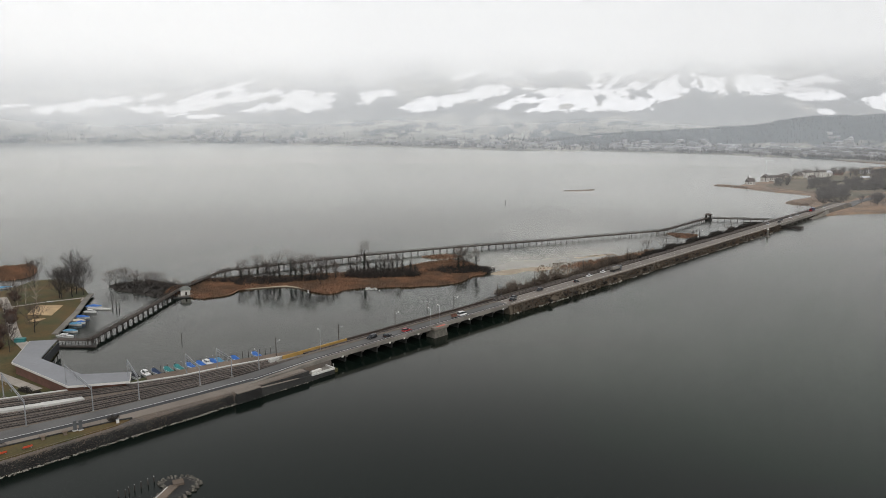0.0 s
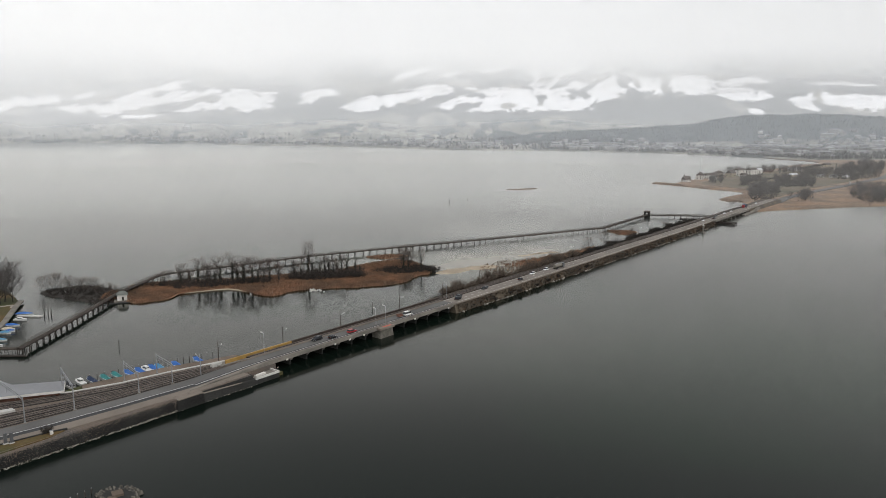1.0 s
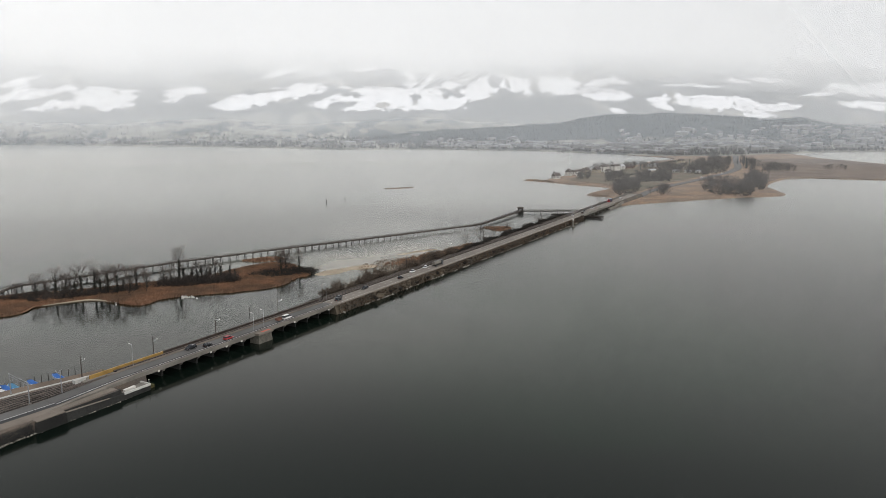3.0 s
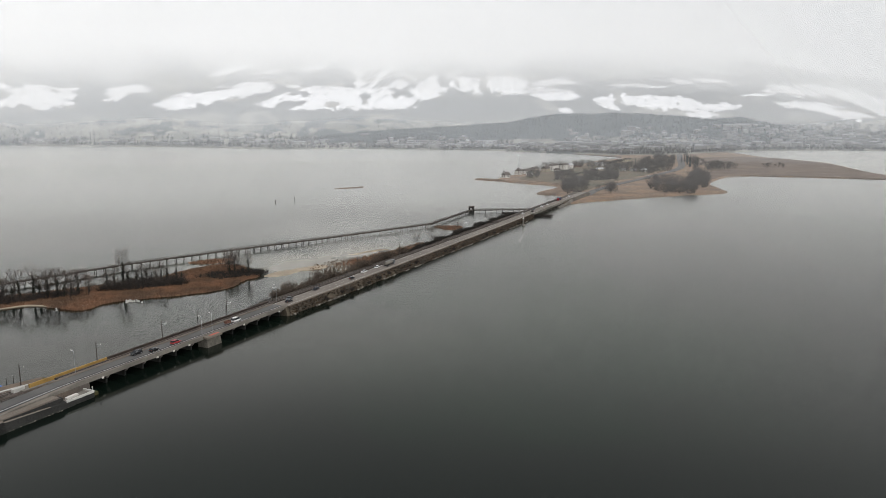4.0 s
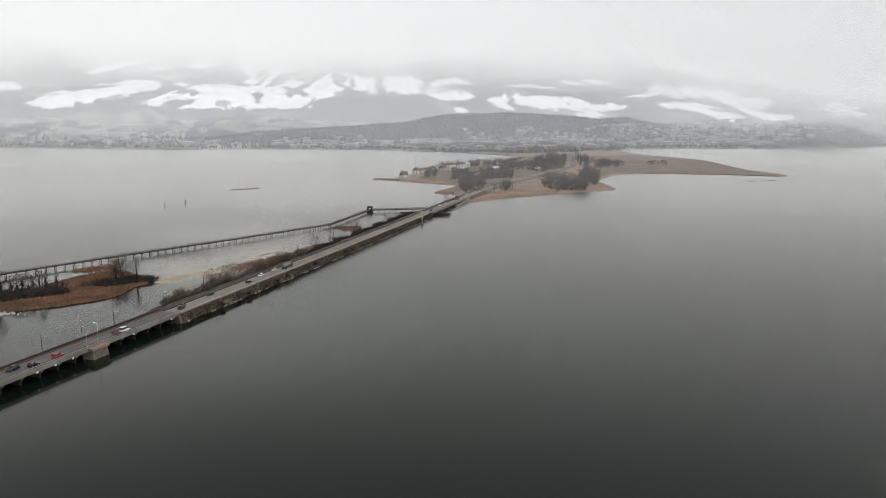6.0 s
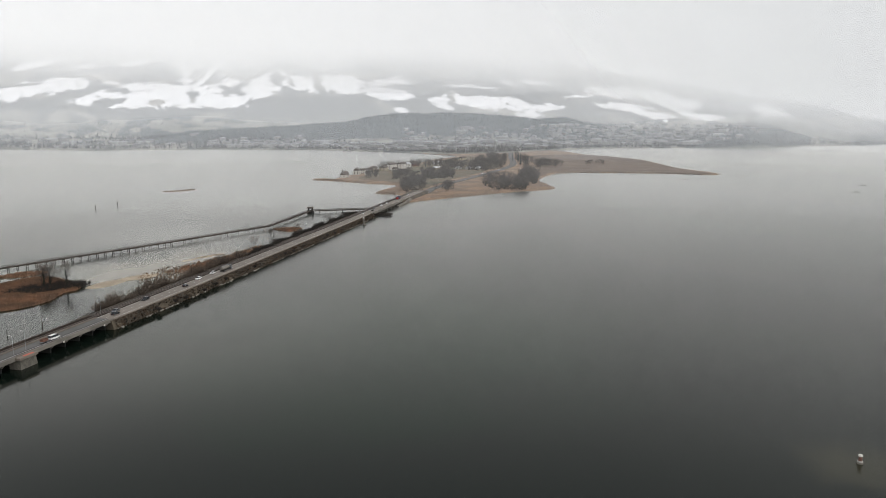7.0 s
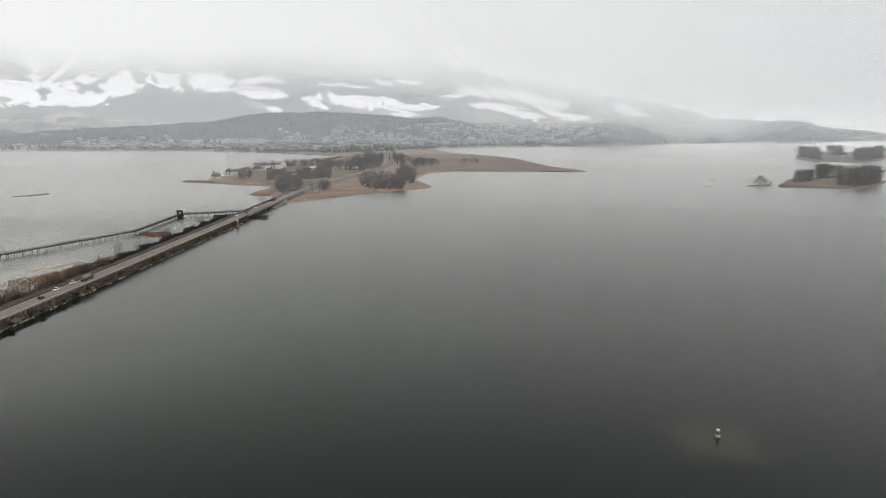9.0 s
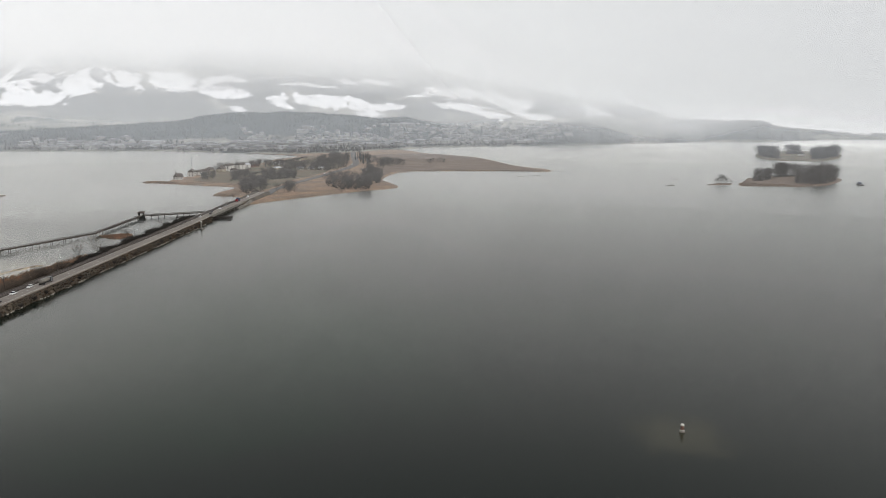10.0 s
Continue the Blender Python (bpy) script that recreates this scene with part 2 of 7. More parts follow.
IVY = material("dark_green_ivy", (0.018, 0.022, 0.012), 0.8, (1, 0.3), (0.2, 0.3), per_island=0.4)
BRUSH = material("dark_brown_brushwood", (0.034, 0.029, 0.024), 0.95, (1, 0.3), (0.1, 0.3), per_island=0.4)
BUSH = material("olive_brown_brushwood", (0.12, 0.092, 0.07), 0.95, (1, 0.3), (0.1, 0.3), per_island=0.4)
CONIFER = material("dark_conifer_needles", (0.014, 0.024, 0.025), 0.9, (0.02, 0.3), (0.006, 0.3), per_island=0.12)
WHITE = material("white_render_wall", (0.62, 0.60, 0.56), 0.9, (1, 0.06), (0.2, 0.12))
CREAM = material("cream_render_wall", (0.42, 0.37, 0.28), 0.9, (1, 0.06), (0.2, 0.12))
BRICK = material("terracotta_wall_boarding", (0.16, 0.078, 0.055), 0.9, (2, 0.15), (0.3, 0.25))
ROOF_GREY = material("grey_sheet_roofing", (0.225, 0.23, 0.24), 0.7, (1, 0.05), (0.08, 0.12))
ROOF_TILE = material("dark_brown_roof_tiles", (0.075, 0.058, 0.05), 0.9, (2, 0.2), (0.2, 0.3))
ROOF_SNOW = material("snow_dusted_roof", (0.60, 0.61, 0.63), 0.9, (1, 0.1), (0.2, 0.35), per_object=0.2)
ROOF_COPPER = material("grey_green_roof_tiles", (0.13, 0.14, 0.125), 0.8, (2, 0.15), (0.3, 0.2))
GLASS = material("dark_window_glass", (0.02, 0.022, 0.025), 0.12, (1, 0.05), (0.5, 0.1))
RUBBER = material("black_tyre_rubber", (0.015, 0.015, 0.015), 0.8, (4, 0.1), (1, 0.1))
ALLOY = material("dull_alloy_rim", (0.35, 0.35, 0.36), 0.4, (4, 0.05), (1, 0.1), metal=0.8)
PAINT_BLACK = material("black_car_paint", (0.014, 0.015, 0.017), 0.25, (2, 0.05), (1, 0.1))
PAINT_RED = material("red_car_paint", (0.36, 0.025, 0.03), 0.3, (2, 0.05), (1, 0.1))
PAINT_WHITE = material("white_car_paint", (0.72, 0.72, 0.71), 0.3, (2, 0.03), (1, 0.06))
PAINT_GREY = material("grey_car_paint", (0.09, 0.095, 0.10), 0.3, (2, 0.05), (1, 0.1))
PAINT_BLUE = material("dark_blue_lorry_paint", (0.03, 0.045, 0.09), 0.35, (2, 0.05), (1, 0.1))
TARP_BLUE = material("blue_boat_tarpaulin", (0.03, 0.13, 0.42), 0.6, (2, 0.12), (0.8, 0.2))
TARP_TEAL = material("teal_boat_tarpaulin", (0.03, 0.20, 0.20), 0.6, (2, 0.12), (0.8, 0.2))
TARP_SKY = material("light_blue_boat_tarpaulin", (0.08, 0.24, 0.38), 0.6, (2, 0.12), (0.8, 0.2))
# black boat cover; also colours the shaded opening of the bathhouse
TARP_SHADE_BLACK = material("black_boat_tarpaulin", (0.012, 0.013, 0.016), 0.6, (2, 0.12), (0.8, 0.2))
TARP_NAVY = material("navy_boat_tarpaulin", (0.012, 0.03, 0.08), 0.6, (2, 0.12), (0.8, 0.2))
TARP_CREAM = material("cream_boat_tarpaulin", (0.48, 0.42, 0.32), 0.6, (2, 0.1), (0.8, 0.15))
HULL = material("white_boat_hull", (0.66, 0.66, 0.64), 0.4, (2, 0.05), (0.8, 0.1))
ORANGE = material("orange_red_bench_paint", (0.46, 0.06, 0.02), 0.5, (3, 0.1), (1, 0.1))
LINE = material("worn_white_road_paint", (0.6, 0.6, 0.58), 0.8, (3, 0.2), (0.4, 0.3))
RED_SIGN = material("red_sign_board", (0.45, 0.10, 0.06), 0.6, (3, 0.1), (0.6, 0.1))
TOWN_WALL = material("pale_town_wall", (0.23, 0.225, 0.21), 0.9, (1, 0.06), (0.2, 0.2), per_object=0.35)
TOWN_ROOF = material("half_snowy_roof", (0.22, 0.22, 0.225), 0.9, (1, 0.1), (0.2, 0.35), per_object=0.45)
RUSSET = material("russet_bare_shrub_twigs", (0.085, 0.045, 0.03), 0.95, (1, 0.3), (0.1, 0.3), per_island=0.3)
MOOR = material("grey_brown_moor_grass", (0.15, 0.11, 0.082), 0.95, (0.3, 0.2), (0.02, 0.3))
MEADOW = material("dull_winter_meadow", (0.085, 0.082, 0.052), 0.95, (0.5, 0.25), (0.02, 0.35), tone=(0.14, 0.105, 0.07))
PALE_ASPHALT = material("pale_worn_asphalt", (0.2, 0.176, 0.152), 0.9, (3, 0.1), (0.06, 0.2))
BOULDER = material("grey_boulder_stone", (0.13, 0.12, 0.10), 0.9, (2, 0.3), (0.5, 0.4), per_island=0.6)
TOWN_WALL_MANY = material("pale_town_walls", (0.22, 0.215, 0.20), 0.9, (1, 0.06), (0.2, 0.2), per_island=0.35)
TOWN_ROOF_MANY = material("partly_snowy_roofs", (0.2, 0.2, 0.205), 0.9, (1, 0.1), (0.2, 0.35), per_island=0.7)
SLEEPER = material("grimy_sleeper_concrete", (0.10, 0.09, 0.078), 0.9, (3, 0.2), (0.3, 0.3))


# ---------------------------------------------------------------- mesh helpers
class Geo:
    """Collects vertices and faces for one mesh."""

    def __init__(self):
        self.v, self.f = [], []

    def quad_box(self, low, high):
        """A solid between two rings of equally many corners."""
        k, n = len(self.v), len(low)
        self.v += [tuple(p) for p in low] + [tuple(p) for p in high]
        self.f.append(tuple(k + i for i in reversed(range(n))))
        self.f.append(tuple(k + n + i for i in range(n)))
        for i in range(n):
            j = (i + 1) % n
            self.f.append((k + i, k + j, k + n + j, k + n + i))
        return self

    def box(self, cx, cy, z0, sx, sy, sz, turn=0.0, taper=1.0):
        c, s = math.cos(turn), math.sin(turn)
        ring = [(-sx / 2, -sy / 2), (sx / 2, -sy / 2), (sx / 2, sy / 2), (-sx / 2, sy / 2)]
        low = [(cx + c * a - s * b, cy + s * a + c * b, z0) for a, b in ring]
        high = [(cx + taper * (c * a - s * b), cy + taper * (s * a + c * b), z0 + sz) for a, b in ring]
        return self.quad_box(low, high)

    def prism(self, outline, z0, z1):
        return self.quad_box([(x, y, z0) for x, y in outline], [(x, y, z1) for x, y in outline])

    def beam(self, a, b, width, height):
        """A bar of rectangular section from a to b, its top along the two points."""
        a, b = Vector(a), Vector(b)
        way = (b - a).normalized()
        side = way.cross(Vector((0, 0, 1)))
        side = side.normalized() * width / 2 if side.length > 1e-4 else Vector((width / 2, 0, 0))
        down = side.cross(way).normalized() * height
        down = -down if down.z > 0 else down
        ring = lambda p: [p - side + down, p + side + down, p + side, p - side]
        return self.quad_box(ring(a), ring(b))

    def tube(self, a, b, r0, r1, n=5):
        a, b = Vector(a), Vector(b)
        way = (b - a).normalized()
        side = way.orthogonal().normalized()
        other = way.cross(side)
        ring = lambda p, r: [p + r * (math.cos(2 * math.pi * i / n) * side + math.sin(2 * math.pi * i / n) * other) for i in range(n)]
        return self.quad_box(ring(a, r0), ring(b, r1))

    def twig(self, a, b, r):
        """A thin three-sided spike."""
        way = (b - a).normalized()
        side = way.orthogonal().normalized() * r
        other = way.cross(side)
        k = len(self.v)
        self.v += [tuple(a + side), tuple(a - 0.5 * side + 0.87 * other), tuple(a - 0.5 * side - 0.87 * other), tuple(b)]
        self.f += [(k, k + 1, k + 3), (k + 1, k + 2, k + 3), (k + 2, k, k + 3)]
        return self

    def blade(self, base, tip, width, turn):
        """A bent reed or leaf blade of two triangles."""
        k = len(self.v)
        dx, dy = width / 2 * math.cos(turn), width / 2 * math.sin(turn)
        x, y, z = base
        mx, my, mz = (x + tip[0]) / 2, (y + tip[1]) / 2, z + 0.6 * (tip[2] - z)
        self.v += [(x - dx, y - dy, z), (x + dx, y + dy, z), (mx + 0.7 * dx, my + 0.7 * dy, mz), (mx - 0.7 * dx, my - 0.7 * dy, mz), tuple(tip)]
        self.f += [(k, k + 1, k + 2, k + 3), (k + 3, k + 2, k + 4)]
        return self

    def rock(self, x, y, z, r, rng):
        k = len(self.v)
        for i in range(5):
            a = 2 * math.pi * i / 5 + rng.random()
            q = r * rng.uniform(0.75, 1.15)
            self.v.append((x + q * math.cos(a), y + q * math.sin(a), z - 0.3 * r))
        for i in range(4):
            a = 2 * math.pi * i / 4 + rng.random()
            q = r * rng.uniform(0.35, 0.7)
            self.v.append((x + q * math.cos(a), y + q * math.sin(a), z + r * rng.uniform(0.45, 0.8)))
        self.f += [(k + 5, k + 6, k + 7, k + 8)]
        for i in range(5):
            j = (i + 1) % 5
            p, q = k + 5 + min(i, 3), k + 5 + (min(i + 1, 4) % 4)
            self.f.append((k + i, k + j, q, p) if p != q else (k + i, k + j, p))
        return self

    def mesh(self, name, *mats):
        me = bpy.data.meshes.new(name)
        me.from_pydata(self.v, [], self.f)
        for m in mats:
            me.materials.append(m)
        me.update()
        return me


def thing(name, geo, mat, label, category, kind="", group="", smooth=False):
    """A top-level thing of one mesh."""
    ob = new(name, geo.mesh(name, mat))
    if smooth:
        ob.data.shade_smooth()
    return tagged(ob, label, category, group, kind)


def root(name, at, label, category, turn=0.0, group="", kind=""):
    """A top-level Empty at a thing's base."""
    ob = new(name)
    ob.empty_display_size = 0.2
    ob.matrix_basis = pose(at[0], at[1], at[2], 0, 0, math.degrees(turn))
    return tagged(ob, label, category, group, kind)


def part(name, geo, mat, parent, label="", bevel=0.0):
    """One mesh under a thing or under a part, in the parent's own space."""
    ob = new(name, geo if isinstance(geo, bpy.types.Mesh) else geo.mesh(name, mat))
    ob.parent = parent
    if bevel:
        b = ob.modifiers.new("edge", "BEVEL")
        b.width, b.segments, b.limit_method = bevel, 2, "ANGLE"
    if label:
        ob["label"] = label
    return ob


def smooth_ring(points, steps=6, wobble=0.0, seed=1):
    """A closed rounded outline through the given corners, with an uneven edge."""
    rng = random.Random(seed)
    n, out = len(points), []
    for i in range(n):
        p0, p1, p2, p3 = (Vector(points[(i + k - 1) % n]) for k in range(4))
        for k in range(steps):
            t = k / steps
            q = 0.5 * (2 * p1 + (p2 - p0) * t + (2 * p0 - 5 * p1 + 4 * p2 - p3) * t * t + (3 * p1 - p0 - 3 * p2 + p3) * t**3)
            out.append((q.x + rng.uniform(-wobble, wobble), q.y + rng.uniform(-wobble, wobble)))
    return out


def inside(x, y, ring):
    hit, n = False, len(ring)
    for i in range(n):
        (x1, y1), (x2, y2) = ring[i], ring[i - 1]
        if (y1 > y) != (y2 > y) and x < (x2 - x1) * (y - y1) / (y2 - y1) + x1:
            hit = not hit
    return hit


def scatter(ring, count, seed):
    """Places strewn evenly inside an outline."""
    rng = random.Random(seed)
    xs, ys = [p[0] for p in ring], [p[1] for p in ring]
    out, tries = [], 0
    while len(out) < count and tries < count * 30:
        tries += 1
        x, y = rng.uniform(min(xs), max(xs)), rng.uniform(min(ys), max(ys))
        if inside(x, y, ring):
            out.append((x, y))
    return out


def shrink(ring, k):
    cx, cy = sum(p[0] for p in ring) / len(ring), sum(p[1] for p in ring) / len(ring)
    return [(cx + k * (x - cx), cy + k * (y - cy)) for x, y in ring]


def land(name, ring, top, mat, label, category, edge=3.0, kind="structure"):
    """A low piece of land with a sloping rim, its foot under the water."""
    g = Geo()
    cx, cy = sum(p[0] for p in ring) / len(ring), sum(p[1] for p in ring) / len(ring)
    n = len(ring)
    inner = []
    for x, y in ring:
        d = math.hypot(x - cx, y - cy)
        k = max(0.2, 1 - edge / max(d, 0.1))
        inner.append((cx + k * (x - cx), cy + k * (y - cy)))
    g.v = [(x, y, -0.6) for x, y in ring] + [(x, y, top) for x, y in inner]
    g.f = [(i, (i + 1) % n, n + (i + 1) % n, n + i) for i in range(n)] + [tuple(range(n, 2 * n))]
    return thing(name, g, mat, label, category, kind)


# the causeway's own axes: s metres along it from the bridge's head, d metres across it towards the upper lake
ORIGIN, ALONG, ACROSS = Vector((-40, 267)), Vector((0.683, 0.7304)), Vector((-0.7304, 0.683))
HEADING = math.atan2(ALONG.y, ALONG.x)


def C(s, d, z=None):
    p = ORIGIN + s * ALONG + d * ACROSS
    return (p.x, p.y) if z is None else (p.x, p.y, z)


def band(name, edges, z0, z1, mat, label="", category="", parent=None):
    """A flat strip between two edges given as (s, d_near, d_far), with thickness."""
    g = Geo()
    for (sa, na, fa), (sb, nb, fb) in zip(edges, edges[1:]):
        g.quad_box([C(sa, na, z0), C(sb, nb, z0), C(sb, fb, z0), C(sa, fa, z0)], [C(sa, na, z1), C(sb, nb, z1), C(sb, fb, z1), C(sa, fa, z1)])
    if parent:
        return part(name, g, mat, parent, label)
    return thing(name, g, mat, label, category, "structure")


# ---------------------------------------------------------------- lake and far shores
g = Geo()
g.v = [(-4900, -4900, 0), (4900, -4900, 0), (4900, 4900, 0), (-4900, 4900, 0)]
g.f = [(0, 1, 2, 3)]
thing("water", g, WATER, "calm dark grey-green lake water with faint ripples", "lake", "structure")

# far shore: heading in degrees right of +y, distance of the waterline
SHORE = [(-70, 3950), (-32, 3900), (-24, 3790), (-16, 3430), (-8, 3010), (-1, 2730), (5, 2470), (14, 2440), (21, 2330),
         (27, 2120), (31, 1990), (36, 2080), (42, 2500), (52, 2680), (60, 3170), (63, 3430), (67, 3560), (72, 4200), (110, 4300)]


def table(rows, x):
    return float(np.interp(x, [r[0] for r in rows], [r[1] for r in rows]))


# skyline: heading, height of the hill tops at 4650 m
TOPS = [(-70, 450), (-32, 460), (-20, 470), (-2, 480), (8, 490), (18, 510), (25, 460), (30, 485), (37, 470), (45, 340), (50, 265), (57, 165), (60, 105), (66, 60), (72, 20), (110, 20)]
# nearer wooded ridge: heading, height
RIDGE = [(-70, 0), (6, 0), (9, 26), (12.7, 48), (17, 62), (20.3, 70), (22.9, 80), (24.6, 98), (27, 112), (30, 116), (33, 118), (36, 108), (38.5, 86), (41, 58), (45, 20), (48.5, 12), (51, 62), (53.5, 84), (55.5, 62), (57.5, 16), (59, 6), (61, 45), (63, 66), (65, 92), (66.6, 84), (68.2, 30), (70, 0), (110, 0)]


def crest_line(az):
    """Distance of the wooded ridge's crest."""
    return 2980 + 60 * math.sin(az * 0.9) if az < 48 else table(SHORE, az) + 300


def terrain_height(az, r):
    shore = table(SHORE, az)
    if r <= shore:
        return -3.0
    top = table(TOPS, az)
    u = (r - shore) / max(4650 - shore, 50)
    x, y = r * math.sin(radians(az)), r * math.cos(radians(az))
    rough = noise.fractal(Vector((x / 420, y / 420, 3.1)), 1.0, 2.1, 4)
    plain = float(np.interp(az, [-20, -6, 14, 36, 40, 54, 58], [0.15, 0.26, 0.36, 0.36, 0.2, 0.2, 0.36]))
    h = 3 + 18 * min(u / plain, 1) + (top - 21) * max(0.0, (u - plain) / (1 - plain)) ** 1.05
    h += rough * (2 + 22 * max(0.0, min(1.0, (u - 0.4) * 1.6)))
    crest = table(RIDGE, az) * math.exp(-(((r - crest_line(az)) / (260 if az < 48 else 190)) ** 2))
    return max(h, crest + 6 * rough)


# snowfields on the slopes, as seen from over the lake: heading, height over level, half width, half height (degrees) and slant
SNOW_WEST = [(-30.0, 1.12, 0.92, 0.11, 0.07), (-26.0, 1.17, 3.14, 0.31, 0.14), (-24.0, 1.62, 1.25, 0.16, 0.17), (-21.4, 1.82, 0.85, 0.2, 0.32), (-20.3, 1.03, 3.01, 0.24, 0.05),
    (-18.0, 0.43, 1.27, 0.16, 0.05), (-17.7, 1.62, 2.9, 0.61, 0.29), (-15.7, 2.66, 1.64, 0.16, 0.31), (-14.1, 1.98, 1.91, 0.25, 0.21), (-12.3, 1.29, 3.02, 0.34, 0.13),
    (-11.0, 2.01, 1.52, 0.34, 0.06), (-9.9, 1.41, 1.4, 0.52, 0.18), (-9.4, 1.68, 0.86, 0.42, 0.4), (-8.9, 2.02, 0.69, 0.19, 0.34), (-6.0, 1.85, 0.5, 0.27, 0.12),
    (-5.8, 1.83, 0.56, 0.38, 0.1), (-5.2, 2.17, 1.45, 0.27, 0.18), (-4.5, 2.13, 1.04, 0.21, 0.15)]
SNOW_MIDDLE = [(-1.5, 1.28, 1.66, 0.43, 0.15), (-0.8, 1.52, 2.54, 0.48, 0.13), (2.2, 3.73, 1.67, 0.24, 0.27), (2.6, 2.21, 2.48, 0.49, 0.13), (5.0, 3.66, 0.49, 0.12, 0.22),
    (5.3, 1.74, 1.25, 0.12, 0.41), (6.6, 2.58, 0.58, 0.12, 0.01), (8.2, 4.0, 1.01, 0.21, 0.21), (9.7, 1.43, 5.91, 0.55, 0.02), (9.9, 2.28, 3.04, 0.29, -0.01),
    (11.6, 3.21, 0.29, 0.84, -0.39), (12.6, 1.27, 3.35, 0.38, -0.02), (13.2, 3.35, 1.49, 0.25, 0.92), (13.8, 2.42, 1.82, 0.38, 0.3), (15.9, 1.69, 0.51, 0.31, 0.44),
    (17.2, 2.56, 1.78, 0.77, 0.39), (20.1, 2.7, 1.71, 0.55, -0.14), (22.9, 2.71, 1.78, 0.68, -0.11)]
SNOW_EAST = [(23.4, 2.24, 1.18, 0.24, 0.01), (26.0, 2.93, 1.22, 0.24, 0.22), (26.4, 1.99, 1.86, 0.49, -0.11), (27.3, 2.9, 0.97, 0.16, -0.09), (27.4, 0.8, 0.57, 0.17, -0.3),
    (30.1, 1.44, 0.33, 0.38, -0.3), (30.7, 1.7, 0.29, 0.34, 0.01), (30.8, 1.07, 0.76, 0.25, -0.2), (31.9, 2.63, 1.52, 0.08, -0.01), (32.0, 1.71, 0.5, 0.34, -0.29),
    (33.7, 2.48, 1.2, 0.08, -0.04), (34.3, 1.34, 2.92, 0.47, -0.05), (35.7, 2.83, 0.77, 0.17, -0.24), (37.2, 0.45, 1.13, 0.21, -0.05), (37.6, 0.97, 2.26, 0.26, 0.0),
    (37.7, 2.84, 1.12, 0.17, -0.09), (39.0, 0.97, 1.05, 0.17, 0.1), (41.0, 1.84, 1.21, 0.12, 0.04)]
SNOW_FAR_EAST = [(43.1, 2.13, 1.93, 0.35, -0.1), (43.7, 0.98, 1.58, 0.17, -0.15), (44.6, 1.05, 1.89, 0.23, -0.09), (45.0, 1.92, 1.74, 0.43, -0.2), (45.8, 1.93, 2.0, 0.46, -0.15),
    (46.1, 0.46, 1.59, 0.19, -0.32), (46.8, 0.42, 1.57, 0.13, -0.1), (47.8, 0.98, 1.52, 0.34, -0.14), (47.8, 1.49, 2.0, 0.3, -0.25), (48.6, 1.54, 1.36, 0.19, -0.13),
    (48.7, 0.56, 1.48, 0.3, -0.29), (50.7, 0.26, 0.94, 0.21, -0.1), (54.2, 0.89, 1.09, 0.34, -0.2), (54.9, 0.39, 1.08, 0.17, 0.0)]
# groves left standing in the snow, and the larger woods between the fields
GROVES = [(-16.5, 2.04, 0.65, 0.25, 0.31), (-14.1, 1.57, 0.92, 0.12, 0.31), (0.9, 2.26, 1.57, 0.08, 0.12), (6.3, 1.25, 1.12, 0.29, 0.11), (9.4, 1.26, 0.59, 0.21, 0.0),
    (12.0, 1.7, 0.34, 0.51, 0.0), (14.8, 2.17, 0.95, 0.21, -0.29), (18.1, 3.08, 0.58, 0.43, -0.08), (19.1, 2.83, 0.24, 0.31, -0.87), (21.1, 2.68, 0.4, 0.56, -0.63),
    (45.2, 1.32, 1.14, 0.13, -0.29), (47.0, 0.98, 1.75, 0.17, -0.44), (48.3, 1.75, 0.69, 0.17, -0.1)]
WOODS_WEST = [(-27.7, 0.27, 2.76, 0.27, 0.0), (-22.3, 0.21, 3.01, 0.32, 0.0), (-15.9, 2.13, 0.82, 0.25, 0.21), (-13.1, 0.23, 2.5, 0.38, 0.0), (-9.7, 0.32, 1.71, 0.34, 0.0),
    (-7.5, 1.69, 1.38, 1.1, 0.0), (-6.0, 0.03, 0.96, 0.31, 0.0), (-5.5, 1.24, 2.23, 0.7, 0.12), (-4.1, 0.76, 2.62, 0.43, 0.0), (-2.9, -0.49, 0.97, 0.36, -0.0),
    (0.4, 0.97, 3.91, 0.36, 0.11), (4.2, 0.12, 0.53, 0.33, 0.0), (4.7, 2.15, 1.38, 0.45, 0.01)]
WOODS_EAST = [(5.8, 0.2, 0.41, 0.5, 0.0), (6.3, 1.25, 1.24, 0.33, 0.01), (8.5, -0.01, 1.89, 0.38, 0.44), (9.4, 0.5, 2.71, 0.47, 0.0), (19.9, 0.87, 4.9, 0.96, 0.01),
    (28.6, 0.93, 1.41, 0.5, 0.01), (28.7, 1.85, 2.15, 1.25, 0.01), (35.9, 3.08, 2.58, 0.59, 0.01), (37.6, 2.12, 3.64, 0.34, 0.0), (40.6, 0.89, 2.62, 0.6, -0.1),
    (45.0, 0.38, 2.63, 0.34, -0.29), (45.9, 0.12, 1.75, 0.43, -0.2), (51.5, 0.9, 2.55, 0.55, -0.05)]


@functools.lru_cache(maxsize=None)
def fields_near(kind, az):
    every = {"snow": SNOW_WEST + SNOW_MIDDLE + SNOW_EAST + SNOW_FAR_EAST, "grove": GROVES, "wood": WOODS_WEST + WOODS_EAST}[kind]
    return [f for f in every if abs(az - f[0]) < 1.4 * f[2] + 0.5]


